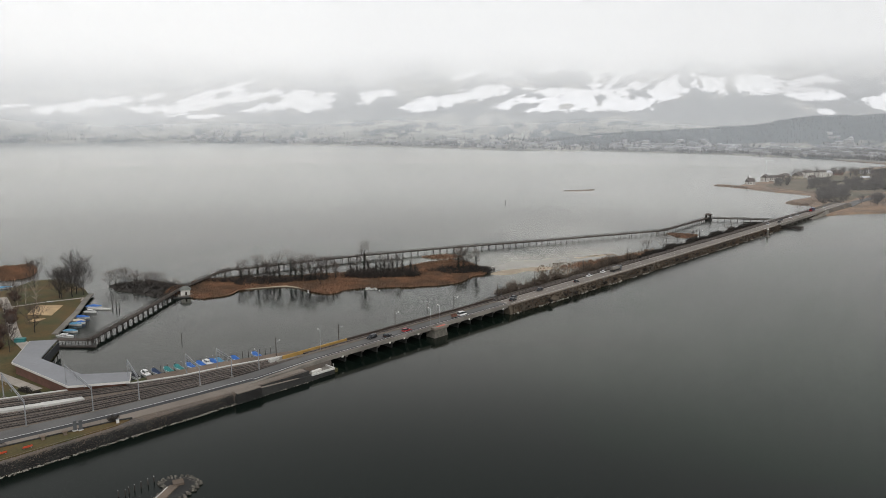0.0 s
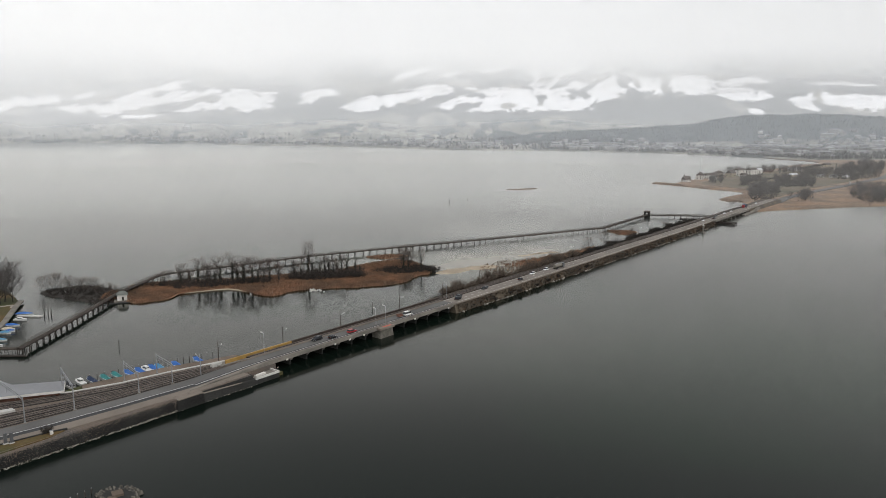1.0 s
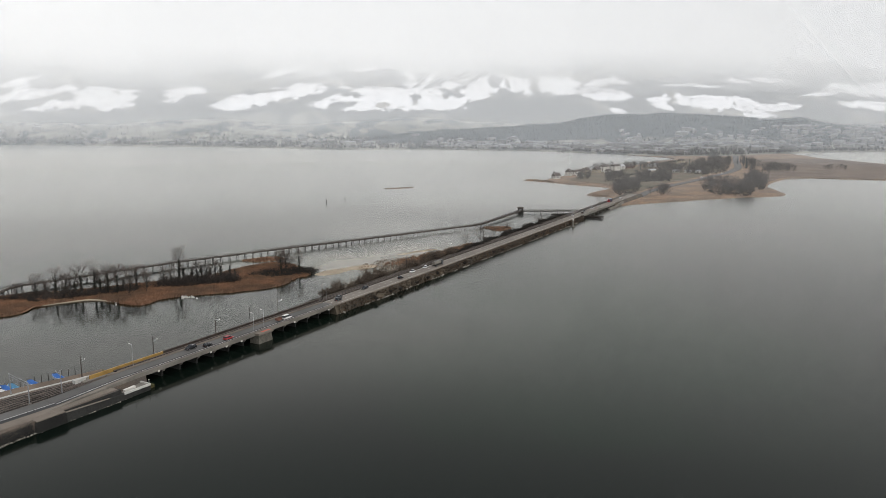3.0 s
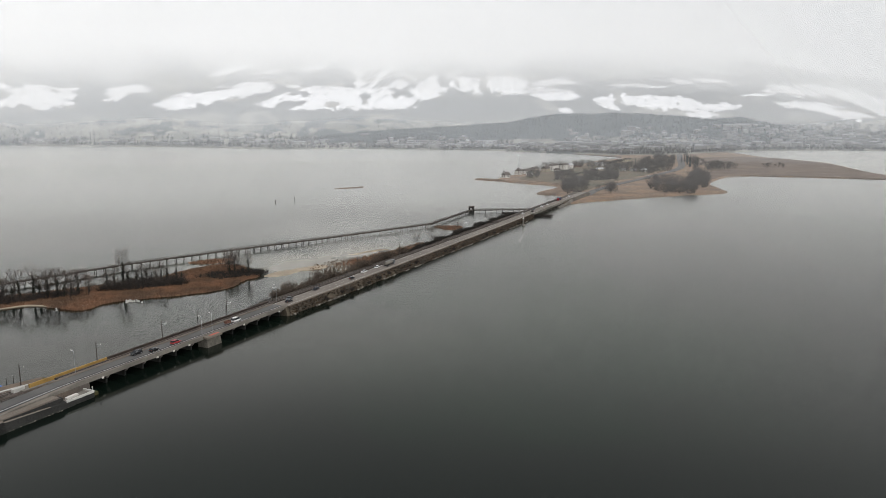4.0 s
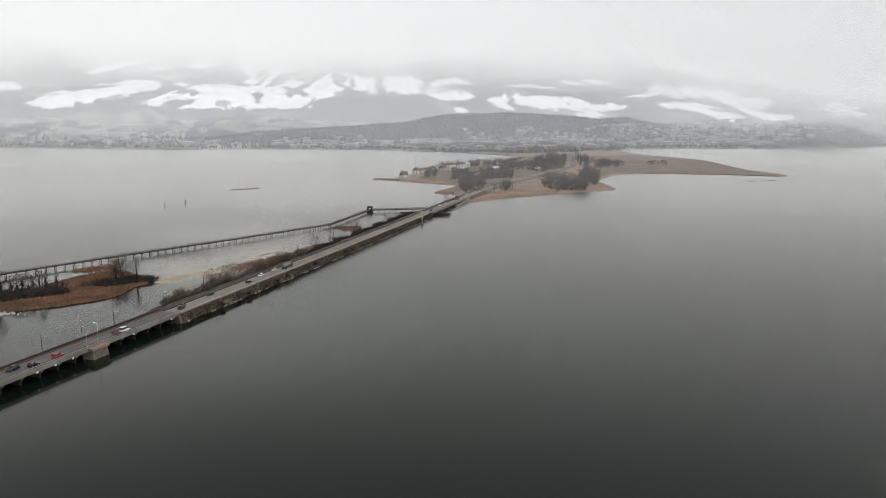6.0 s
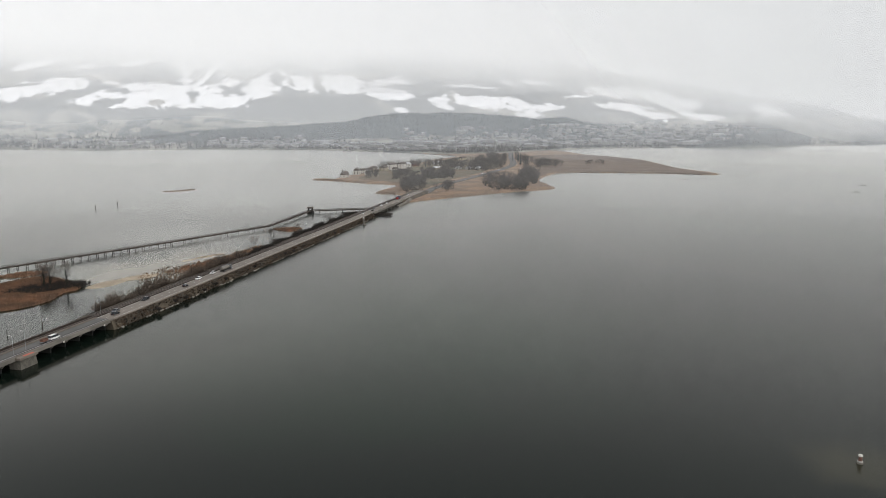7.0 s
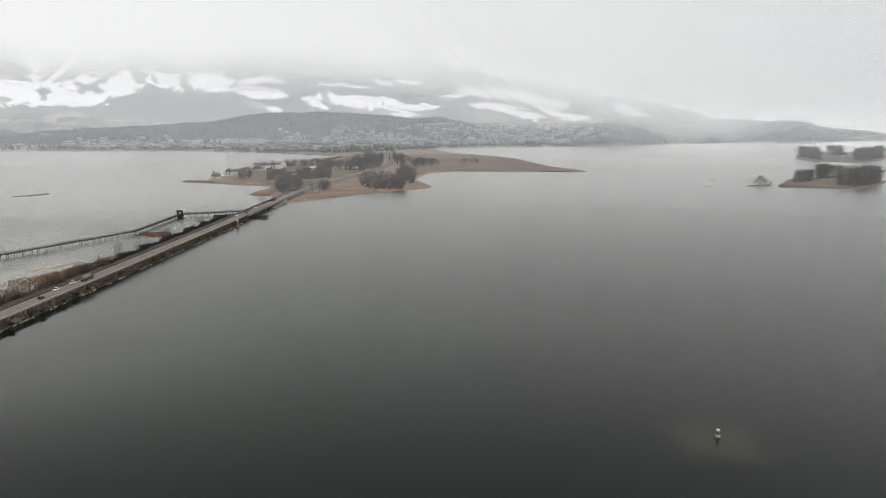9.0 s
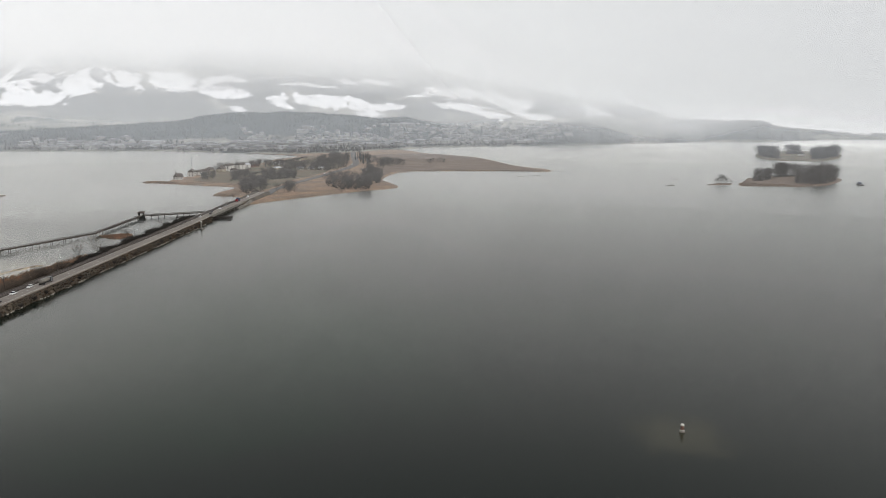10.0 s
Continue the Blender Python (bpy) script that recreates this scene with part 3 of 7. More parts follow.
def field_depth(kind, az, up, wa, wu):
    """How far inside the nearest field of a kind a place lies: 1 in its middle, 0 on its border."""
    best = -1.0
    for a, h, wide, tall, slant in fields_near(kind, round(az, 1)):
        k = min(1.0, tall / 0.3)
        p = (az - a + 0.35 * k * wa) / wide
        q = (up - h - slant * (az - a) + k * wu) / tall
        best = max(best, 1 - abs(p) ** 2.3 - abs(q) ** 2.3)
    return best


def ragged(az, up):
    """Wavering of the field borders: long bays and the teeth of the tree tops."""
    wa = 1.5 * noise.fractal(Vector((az * 1.1, up * 3.0, 5.0)), 0.6, 2.2, 5)
    wu = 0.24 * noise.fractal(Vector((az * 1.2, up * 2.4, 9.0)), 0.5, 2.2, 5) + 0.05 * noise.noise(Vector((az * 7.0, up * 4.0, 1.0)))
    return wa, wu


def snow_cover(x, y, z):
    az, r = math.degrees(math.atan2(x, y)), math.hypot(x, y)
    up = math.degrees(math.atan2(z - 92, r))
    if up < -1.2 or up > 6:
        return 0.0
    wa, wu = ragged(az, up)
    e = field_depth("snow", az, up, wa, wu)
    if e > -0.5:
        e = min(e, -field_depth("grove", az, up, 0.6 * wa, 0.6 * wu) - 0.02)
        # hedges and single clumps along the fields
        clump = noise.fractal(Vector((az * 1.7, up * 6.0, 2.0)), 0.7, 2.2, 3)
        if clump > 0.45:
            e -= 4 * (clump - 0.45)
    elif up < 0.5:
        # thin leftover snow on the lower meadows
        thin = noise.fractal(Vector((az * 0.9, up * 7.0, 12.0)), 0.8, 2.2, 4)
        e = max(e, min(-0.12, 0.8 * (thin - 0.7)))
    return min(1.0, max(0.0, 0.5 + 0.5 * e))


def wooded(az, r, x, y, z):
    """1 where woods stand: on the near ridge, in the named woods and in patches up the slopes."""
    if table(RIDGE, az) > 20 and abs(r - crest_line(az)) < 290:
        return 1.0
    up = math.degrees(math.atan2(z - 92, r))
    wa, wu = ragged(az, up)
    patch = noise.fractal(Vector((az * 0.55, up * 1.9, 1.3)), 0.8, 2.0, 4)
    high = min(1.0, max(0.0, (up - 0.1) / 0.6))
    dense = 3.5 * (patch + 0.34 * high - 0.18)
    return min(1.0, max(0.0, dense, 0.5 + 2.5 * field_depth("wood", az, up, wa, 1.3 * wu)))


def far_land():
    az_n, r_n = 1250, 130
    verts, faces, snow, wood = [], [], [], []
    for i in range(az_n + 1):
        az = -44 + 128 * i / az_n
        shore = table(SHORE, az)
        for j in range(r_n + 1):
            r = shore - 4 + (4780 - shore) * (j / r_n)
            z = terrain_height(az, r) if j else -3.0
            x, y = r * math.sin(radians(az)), r * math.cos(radians(az))
            verts.append((x, y, z))
            snow.append(snow_cover(x, y, z))
            wood.append(wooded(az, r, x, y, z))
    for i in range(az_n):
        for j in range(r_n):
            k = i * (r_n + 1) + j
            faces.append((k, k + 1, k + r_n + 2, k + r_n + 1))
    me = bpy.data.meshes.new("far_land")
    me.from_pydata(verts, [], faces)
    at = me.attributes.new("snow", "FLOAT", "POINT")
    at.data.foreach_set("value", snow)
    at = me.attributes.new("wood", "FLOAT", "POINT")
    at.data.foreach_set("value", wood)
    me.shade_smooth()
    return me


def hill_material():
    m = bpy.data.materials.new("snowy_hill_slopes")
    m.use_nodes = True
    n, l = m.node_tree.nodes, m.node_tree.links
    bsdf = n["Principled BSDF"]
    bsdf.inputs["Roughness"].default_value = 0.95
    at = n.new("ShaderNodeAttribute")
    at.attribute_name = "snow"
    geo = n.new("ShaderNodeNewGeometry")
    field = n.new("ShaderNodeTexNoise")
    field.inputs["Scale"].default_value, field.inputs["Detail"].default_value = 0.006, 6
    l.new(geo.outputs["Position"], field.inputs["Vector"])
    fine = n.new("ShaderNodeTexNoise")
    fine.inputs["Scale"].default_value, fine.inputs["Detail"].default_value = 0.035, 8
    l.new(geo.outputs["Position"], fine.inputs["Vector"])
    ground = n.new("ShaderNodeValToRGB")
    e = ground.color_ramp.elements
    e[0].position, e[0].color = 0.42, (0.13, 0.13, 0.105, 1)
    e[1].position, e[1].color = 0.58, (0.25, 0.24, 0.205, 1)
    l.new(field.outputs[0], ground.inputs[0])
    at_wood = n.new("ShaderNodeAttribute")
    at_wood.attribute_name = "wood"
    forest = n.new("ShaderNodeMix")
    forest.data_type = "RGBA"
    canopy = n.new("ShaderNodeValToRGB")
    c = canopy.color_ramp.elements
    c[0].position, c[0].color = 0.36, (0.012, 0.019, 0.02, 1)
    c[1].position, c[1].color = 0.66, (0.05, 0.058, 0.056, 1)
    l.new(fine.outputs[0], canopy.inputs[0])
    l.new(canopy.outputs[0], forest.inputs[7])
    l.new(at_wood.outputs["Fac"], forest.inputs[0])
    l.new(ground.outputs[0], forest.inputs[6])
    add = n.new("ShaderNodeMath")
    l.new(at.outputs["Fac"], add.inputs[0])
    sub = n.new("ShaderNodeMapRange")
    sub.inputs["To Min"].default_value, sub.inputs["To Max"].default_value = -0.06, 0.06
    l.new(fine.outputs[0], sub.inputs[0])
    l.new(sub.outputs[0], add.inputs[1])
    edge = n.new("ShaderNodeMapRange")
    edge.inputs["From Min"].default_value, edge.inputs["From Max"].default_value = 0.46, 0.54
    l.new(add.outputs[0], edge.inputs[0])
    mix = n.new("ShaderNodeMix")
    mix.data_type = "RGBA"
    mix.inputs[7].default_value = (0.9, 0.91, 0.93, 1)
    l.new(edge.outputs[0], mix.inputs[0])
    l.new(forest.outputs[2], mix.inputs[6])
    l.new(mix.outputs[2], bsdf.inputs["Base Color"])
    return m


hills = new("far_land", far_land())
hills.data.materials.append(hill_material())
tagged(hills, "misty hills with snowfields and dark woods above the far shore", "hills", kind="structure")


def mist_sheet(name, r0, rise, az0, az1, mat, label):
    """A leaning sheet that stands in for haze or cloud, its foot at the distance r0."""
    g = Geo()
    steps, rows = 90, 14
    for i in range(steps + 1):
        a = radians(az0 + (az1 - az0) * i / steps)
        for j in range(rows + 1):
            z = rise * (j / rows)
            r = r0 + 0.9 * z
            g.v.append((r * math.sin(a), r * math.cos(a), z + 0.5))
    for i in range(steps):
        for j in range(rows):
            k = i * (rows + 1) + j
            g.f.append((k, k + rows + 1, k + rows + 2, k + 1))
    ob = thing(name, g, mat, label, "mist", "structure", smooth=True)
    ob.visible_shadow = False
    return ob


# sheets paint the distance haze; two are tinted for its scattered blue light
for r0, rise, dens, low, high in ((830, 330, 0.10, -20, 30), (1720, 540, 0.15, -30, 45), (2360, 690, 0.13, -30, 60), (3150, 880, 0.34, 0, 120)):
    mist_sheet("mist", r0, rise, -56, 92, mist_material("thin_mist", low, high, dens, wisps=(0.0025, 0.4), tint=(0.78, 0.84, 0.90) if r0 in (1720, 2360) else (0.835, 0.835, 0.825)), "pale winter haze over the lake, put in as a thin sheet")
mist_sheet("low_cloud", 3560, 1350, -56, 92, mist_material("low_cloud_vapour", 180, 470, 1.0, wisps=(0.0018, 0.4)), "pale low cloud hiding the hill tops")


def spruce(g, x, y, z, h, rng, tiers=2):
    """A small far conifer of ragged tiers."""
    for k in range(tiers):
        n = 5
        z0, z1, r = z + h * (0.1 + 0.42 * k), z + h * (0.62 + 0.38 * k / max(tiers - 1, 1)), h * (0.24 - 0.08 * k)
        b = len(g.v)
        a0 = rng.random() * 6.28
        for i in range(n):
            q = r * rng.uniform(0.7, 1.25)
            g.v.append((x + q * math.cos(a0 + 6.28 * i / n), y + q * math.sin(a0 + 6.28 * i / n), z0 + rng.uniform(-0.05, 0.05) * h))
        g.v.append((x, y, z1))
        g.f += [(b + i, b + (i + 1) % n, b + n) for i in range(n)]


def crown_clump(g, x, y, z, h, rng):
    """A small far leafless tree: a loose upright crown of blades."""
    for k in range(7):
        a = rng.random() * 6.28
        q = rng.uniform(0.15, 0.42) * h
        g.blade((x + 0.1 * q * math.cos(a), y + 0.1 * q * math.sin(a), z), (x + q * math.cos(a), y + q * math.sin(a), z + h * rng.uniform(0.65, 1.05)), h * 0.16, rng.random() * 3.14)


rng = random.Random(11)
woods, groves = Geo(), Geo()
count = 0
while count < 16000:
    az = rng.uniform(-36, 78)
    shore = table(SHORE, az)
    r = rng.uniform(shore + 25, 4700) if rng.random() < 0.75 else rng.uniform(2760, 3160)
    if r < shore + 25:
        continue
    x, y = r * math.sin(radians(az)), r * math.cos(radians(az))
    z = terrain_height(az, r)
    dense = wooded(az, r, x, y, z)
    patch = noise.noise(Vector((x / 260, y / 260, 1.3)))
    if snow_cover(x, y, z) > 0.3:
        if rng.random() < 0.035:
            spruce(woods, x, y, z - 1, rng.uniform(6, 10), rng)
        continue
    if dense > 0.45 and z > 30:
        spruce(woods, x, y, z - 1, rng.uniform(6, 11), rng)
        count += 1
    elif z < 75 and patch > -0.15 and rng.random() < 0.4:
        crown_clump(groves, x, y, z, rng.uniform(8, 15), rng)
        count += 1
for _ in range(7000):
    az = rng.uniform(8, 44) if rng.random() < 0.75 else rng.uniform(48, 69)
    r = crest_line(az) + rng.uniform(-270, 270)
    if table(RIDGE, az) > 20:
        spruce(woods, r * math.sin(radians(az)), r * math.cos(radians(az)), terrain_height(az, r) - 1, rng.uniform(5, 9), rng)
for _ in range(3200):
    az = rng.uniform(-34, 62) if rng.random() < 0.5 else rng.uniform(12, 54)
    r = table(SHORE, az) + rng.uniform(4, 60) * (1 if rng.random() < 0.5 else 6)
    crown_clump(groves, r * math.sin(radians(az)), r * math.cos(radians(az)), terrain_height(az, r), rng.uniform(5, 11), rng)
thing("far_woods", woods, CONIFER, "dark conifer woods on the misty slopes", "woods", "stuff")
thing("far_groves", groves, BRUSH, "leafless trees among the houses of the far shore", "trees", "stuff")
mist_sheet("low_cloud", 3640, 1200, 24, 92, mist_material("low_cloud_vapour", 110, 300, 0.92, wisps=(0.0022, 0.35), spread=(2250, 3150)), "pale low cloud hiding the hill tops")
mist_sheet("mist", 2640, 900, 24, 92, mist_material("fog_bank", -40, 190, 0.86, wisps=(0.002, 0.45), spread=(1650, 2400)), "pale fog bank before the far hills")
mist_sheet("mist", 3420, 930, -56, -2, mist_material("fog_bank", 20, 200, 0.42, wisps=(0.002, 0.4), spread=(-200, -1500)), "pale fog bank before the far hills")


# ================================================================ builders of things
def bare_tree(name, h, spread, seed, label, limbs=12, bark=None, ivy=0, slim=1.0, twig_r=0.03, category="tree", fork=4, low=0.26, twig_mat=None):
    """A leafless tree: trunk, forking limbs and fine twigs; low is the height of the first limb as a share."""
    rng = random.Random(seed)
    bark = bark or BARK
    ob = root(name, (0, 0, 0), label, category)
    trunk, crown = Geo(), Geo()
    pts = [Vector((0, 0, -0.3))]
    lean = Vector((rng.uniform(-0.05, 0.05), rng.uniform(-0.05, 0.05), 0))
    for k in range(1, 6):
        pts.append(lean * h * k / 5 + Vector((rng.uniform(-1, 1) * 0.02 * h, rng.uniform(-1, 1) * 0.02 * h, h * 0.8 * k / 5)))
    r0 = 0.017 * h * slim
    for k in range(5):
        trunk.tube(pts[k], pts[k + 1], r0 * (1 - 0.18 * k), r0 * (1 - 0.18 * (k + 1)), 6)

    def grow(p, way, length, r, depth):
        """One limb with its forks."""
        side = Vector((rng.uniform(-1, 1), rng.uniform(-1, 1), rng.uniform(-0.2, 0.6)))
        knee = p + way * length * 0.5 + side * length * 0.06
        turned = (way + side * 0.16 + Vector((0, 0, 0.16))).normalized()
        tip = knee + turned * length * 0.5
        if depth:
            trunk.tube(p, knee, r, 0.75 * r, 4 if depth > 1 else 3)
            trunk.tube(knee, tip, 0.75 * r, 0.35 * r, 3)
        else:
            crown.twig(p, knee, max(twig_r, r))
            crown.twig(knee, tip, twig_r)
            for _ in range(2):
                q = p.lerp(tip, rng.uniform(0.3, 0.9))
                crown.twig(q, q + (turned + Vector((rng.uniform(-1, 1), rng.uniform(-1, 1), rng.uniform(-0.5, 0.8)))).normalized() * length * rng.uniform(0.35, 0.7), twig_r * 0.9)
            return
        for k in range(fork):
            t = (k + rng.random()) / fork * 0.8 + 0.2
            q = p.lerp(knee, 2 * t) if t < 0.5 else knee.lerp(tip, 2 * t - 1)
            aim = (way * rng.uniform(0.7, 1.1) + Vector((rng.uniform(-1, 1), rng.uniform(-1, 1), rng.uniform(-0.3, 0.9))) * 0.85).normalized()
            grow(q, aim, length * rng.uniform(0.42, 0.68), r * 0.5, depth - 1)

    for i in range(limbs):
        t = low + (0.94 - low) * (i + rng.random()) / limbs
        k = min(0.999, t / 0.98) * 5
        base = pts[int(k)].lerp(pts[int(k) + 1], k - int(k))
        a = 2.4 * i + rng.uniform(-0.5, 0.5)
        u = (t - low) / (1 - low)
        rise = 0.55 + 1.3 * u
        way = Vector((math.cos(a), math.sin(a), rise)).normalized()
        out = spread * (0.62 + 0.5 * math.sin(3.14 * (0.2 + 0.7 * u))) * rng.uniform(0.65, 1.15)
        grow(base, way, min(out * math.hypot(1, rise), (1.02 * h - base.z) * 1.05), max(0.05, 0.5 * r0 * (1.1 - t)), 2)
    part("trunk", trunk, bark, ob)
    part("crown", crown, twig_mat or TWIG, ob)
    if ivy:
        leaves = Geo()
        for _ in range(ivy):
            z = h * ivy_top(rng)
            bulge = 0.75 + 0.8 * noise.noise(Vector((seed, z * 0.45, 0.0)))
            a, q = rng.random() * 6.28, rng.uniform(0.1, 0.95) * max(0.15, bulge) * (1.2 - 0.95 * z / h)
            x, y = q * math.cos(a) + lean.x * z, q * math.sin(a) + lean.y * z
            leaves.blade((x, y, z), (x + rng.uniform(-0.5, 0.5), y + rng.uniform(-0.5, 0.5), z + rng.uniform(0.2, 0.7)), rng.uniform(0.2, 0.42), rng.random() * 3.14)
        part("ivy", leaves, IVY, ob, "dark green ivy round the trunk")
    return ob


def ivy_top(rng):
    return rng.random() ** 1.2 * 0.7


def bush(name, h, seed, mat, label, stems=90, spread=0.8):
    rng = random.Random(seed)
    ob = root(name, (0, 0, 0), label, "bush")
    g, wood = Geo(), Geo()
    for i in range(7):
        a = 0.9 * i
        wood.tube((0.1 * math.cos(a), 0.1 * math.sin(a), -0.2), (0.4 * h * spread * math.cos(a), 0.4 * h * spread * math.sin(a), 0.6 * h), 0.06, 0.03, 4)
    for i in range(stems):
        a, q = rng.random() * 6.28, h * spread * math.sqrt(rng.random())
        start = Vector((0.3 * q * math.cos(a), 0.3 * q * math.sin(a), 0.05 * h))
        end = Vector((q * math.cos(a), q * math.sin(a), h * rng.uniform(0.45, 1.0) * (1 - 0.25 * q / h)))
        g.twig(start, end, 0.055)
        for _ in range(8):
            s2 = start.lerp(end, rng.uniform(0.35, 1))
            g.twig(s2, s2 + Vector((rng.uniform(-1, 1), rng.uniform(-1, 1), rng.uniform(0, 1))).normalized() * h * rng.uniform(0.15, 0.3), 0.045)
    part("trunk", wood, BARK, ob)
    part("crown", g, mat, ob)
    return ob


def conifer(name, h, seed, label):
    rng = random.Random(seed)
    ob = root(name, (0, 0, 0), label, "conifer")
    part("trunk", Geo().tube((0, 0, -0.3), (0, 0, 0.95 * h), 0.018 * h, 0.004 * h, 5), BARK, ob)
    g = Geo()
    for i in range(260):
        t = 0.1 + 0.88 * rng.random()
        a, q = rng.random() * 6.28, h * 0.2 * (1.03 - t) * rng.uniform(0.75, 1.15)
        g.blade((0.1 * q * math.cos(a), 0.1 * q * math.sin(a), h * t), (q * math.cos(a), q * math.sin(a), h * (t - 0.03)), h * 0.06, a + 1.57)
    part("needles", g, CONIFER, ob)
    return ob


def reeds(name, ring, count, h, mat, label, seed, avoid=()):
    """A bed of dry reed tufts; uncountable."""
    rng = random.Random(seed)
    g = Geo()
    for x, y in scatter(ring, count, seed):
        if any(math.hypot(x - a, y - b) < r for a, b, r in avoid):
            continue
        k = 0.7 + 0.3 * noise.noise(Vector((x / 14, y / 14, 0.4 + seed)))
        for _ in range(3):
            a = rng.random() * 6.28
            hh = h * k * rng.uniform(0.85, 1.1)
            g.blade((x + rng.uniform(-0.6, 0.6), y + rng.uniform(-0.6, 0.6), 0.05), (x + rng.uniform(-0.8, 0.8), y + rng.uniform(-0.8, 0.8), hh + 0.3), 0.3, a)
    return thing(name, g, mat, label, "reed", "stuff")


def brush(name, places, h, mat, label, seed, stems=5, r=0.06):
    """Low tangled brushwood; uncountable."""
    rng = random.Random(seed)
    g = Geo()
    for x, y, z in places:
        k = h * rng.uniform(0.5, 1.25)
        for _ in range(stems):
            start = Vector((x + rng.uniform(-0.5, 0.5), y + rng.uniform(-0.5, 0.5), z - 0.1))
            end = start + Vector((rng.uniform(-0.6, 0.6) * k, rng.uniform(-0.6, 0.6) * k, k * rng.uniform(0.5, 1)))
            g.twig(start, end, r * 1.5)
            for _ in range(3):
                s2 = start.lerp(end, rng.uniform(0.3, 0.9))
                g.twig(s2, s2 + Vector((rng.uniform(-1, 1), rng.uniform(-1, 1), rng.uniform(0, 0.9))).normalized() * k * 0.4, r)
    return thing(name, g, mat, label, "brushwood", "stuff")


def rocks(name, places, size, mat, label, seed):
    rng = random.Random(seed)
    g = Geo()
    for x, y, z in places:
        g.rock(x, y, z, size * rng.uniform(0.5, 1.3), rng)
    return thing(name, g, mat, label, "stones", "stuff")


def place(ob, spots, group="", label=""):
    """Copies of a thing at (x, y, z, turn in degrees, size); the first spot takes the thing itself."""
    for i, (x, y, z, turn, size) in enumerate(spots):
        m = pose(x, y, z, 0, 0, turn) @ Matrix.Diagonal((size, size, size, 1))
        if i:
            copy_thing(pattern, m)
        else:
            pattern = ob
            if group:
                ob["group"] = group
            ob.matrix_basis = m
            ob.scale = (1, 1, 1)
            ob.matrix_basis = pose(x, y, z, 0, 0, turn)
    if spots:
        k = spots[0][4]
        ob.scale = (k, k, k)


def grove(name, pattern, spots, label):
    """Many far trees joined into one; uncountable."""
    ob = root(name, (0, 0, 0), label, "trees", kind="stuff")
    for child in pattern.children:
        g = Geo()
        for x, y, z, turn, size in spots:
            m = pose(x, y, z, 0, 0, turn) @ Matrix.Diagonal((size, size, size, 1))
            k = len(g.v)
            g.v += [tuple(m @ v.co) for v in child.data.vertices]
            g.f += [tuple(k + i for i in p.vertices) for p in child.data.polygons]
        part(child.name.split(".")[0], g, child.data.materials[0], ob)
    return ob


def wheel_mesh(r, w):
    n = 14
    g = Geo()
    low = [(r * math.cos(6.283 * i / n), -w / 2, r * math.sin(6.283 * i / n)) for i in range(n)]
    return g.quad_box(low, [(x, w / 2, z) for x, _, z in low])


def side_profile(points, width, waist=1.0, top=1.0, z_waist=0.8):
    """A body from a side outline of (x, z), narrowing above the waist."""
    def wide(z):
        return width / 2 * (waist if z <= z_waist else waist + (top - waist) * min(1.0, (z - z_waist) / 0.7))
    g = Geo()
    return g.quad_box([(x, -wide(z), z) for x, z in points], [(x, wide(z), z) for x, z in points])


def car(kind, paint, label, at, heading):
    L, W, H = {"hatch": (4.1, 1.75, 1.48), "estate": (4.6, 1.8, 1.5), "saloon": (4.6, 1.8, 1.44), "suv": (4.7, 1.9, 1.7), "van": (5.1, 1.95, 1.95)}[kind]
    ob = root("car" if kind != "van" else "van", at, label, "car" if kind != "van" else "van", heading, "vehicles on the causeway road")
    a = L / 2
    nose = 0.62 if kind == "van" else 0.5
    bonnet = 0.95 if kind in ("suv", "van") else 0.82
    body = [(-a, 0.35), (-a + 0.15, 0.25), (a - 0.12, 0.25), (a, 0.45), (a - 0.06, nose + 0.1), (a - 0.5, bonnet - 0.05), (a - 1.25, bonnet + 0.06), (-a + 0.1, bonnet + 0.1)]
    part("body", side_profile(body, W, 1.0, 0.97, 0.6), paint, ob, bevel=0.07)
    back = {"saloon": -a + 0.75, "hatch": -a + 0.12, "estate": -a + 0.1, "suv": -a + 0.1, "van": -a + 0.06}[kind]
    wind = a - (1.15 if kind != "van" else 0.75)
    cab = [(back, bonnet + 0.08), (wind, bonnet + 0.05), (wind - 0.75, H - 0.07), (wind - 1.1, H - 0.03), (back + 0.45, H - 0.03), (back + 0.3, H - 0.08)]
    part("window", side_profile(cab, W, 0.95, 0.78, bonnet), GLASS, ob)
    lid = [(back + 0.34, H - 0.06), (wind - 0.72, H - 0.07), (wind - 0.95, H), (back + 0.5, H)]
    part("roof", side_profile(lid, W * 0.84, 1, 0.94, H - 0.05), paint, ob, bevel=0.03)
    tyre, rim = wheel_mesh(0.32, 0.2).mesh("tyre", RUBBER), wheel_mesh(0.19, 0.22).mesh("rim", ALLOY)
    for x in (-a + 0.8, a - 0.85):
        for y in (-W / 2 + 0.08, W / 2 - 0.08):
            w = part("wheel", tyre, None, ob)
            w.location = (x, y, 0.32)
            part("rim", rim, None, w)
    for y in (-W / 2 + 0.28, W / 2 - 0.28):
        part("headlight", Geo().box(a - 0.06, y, 0.55, 0.1, 0.32, 0.14), PALE_CONCRETE, ob)
        part("tail_light", Geo().box(-a + 0.02, y, 0.6, 0.08, 0.26, 0.16), RED_SIGN, ob)
    return ob


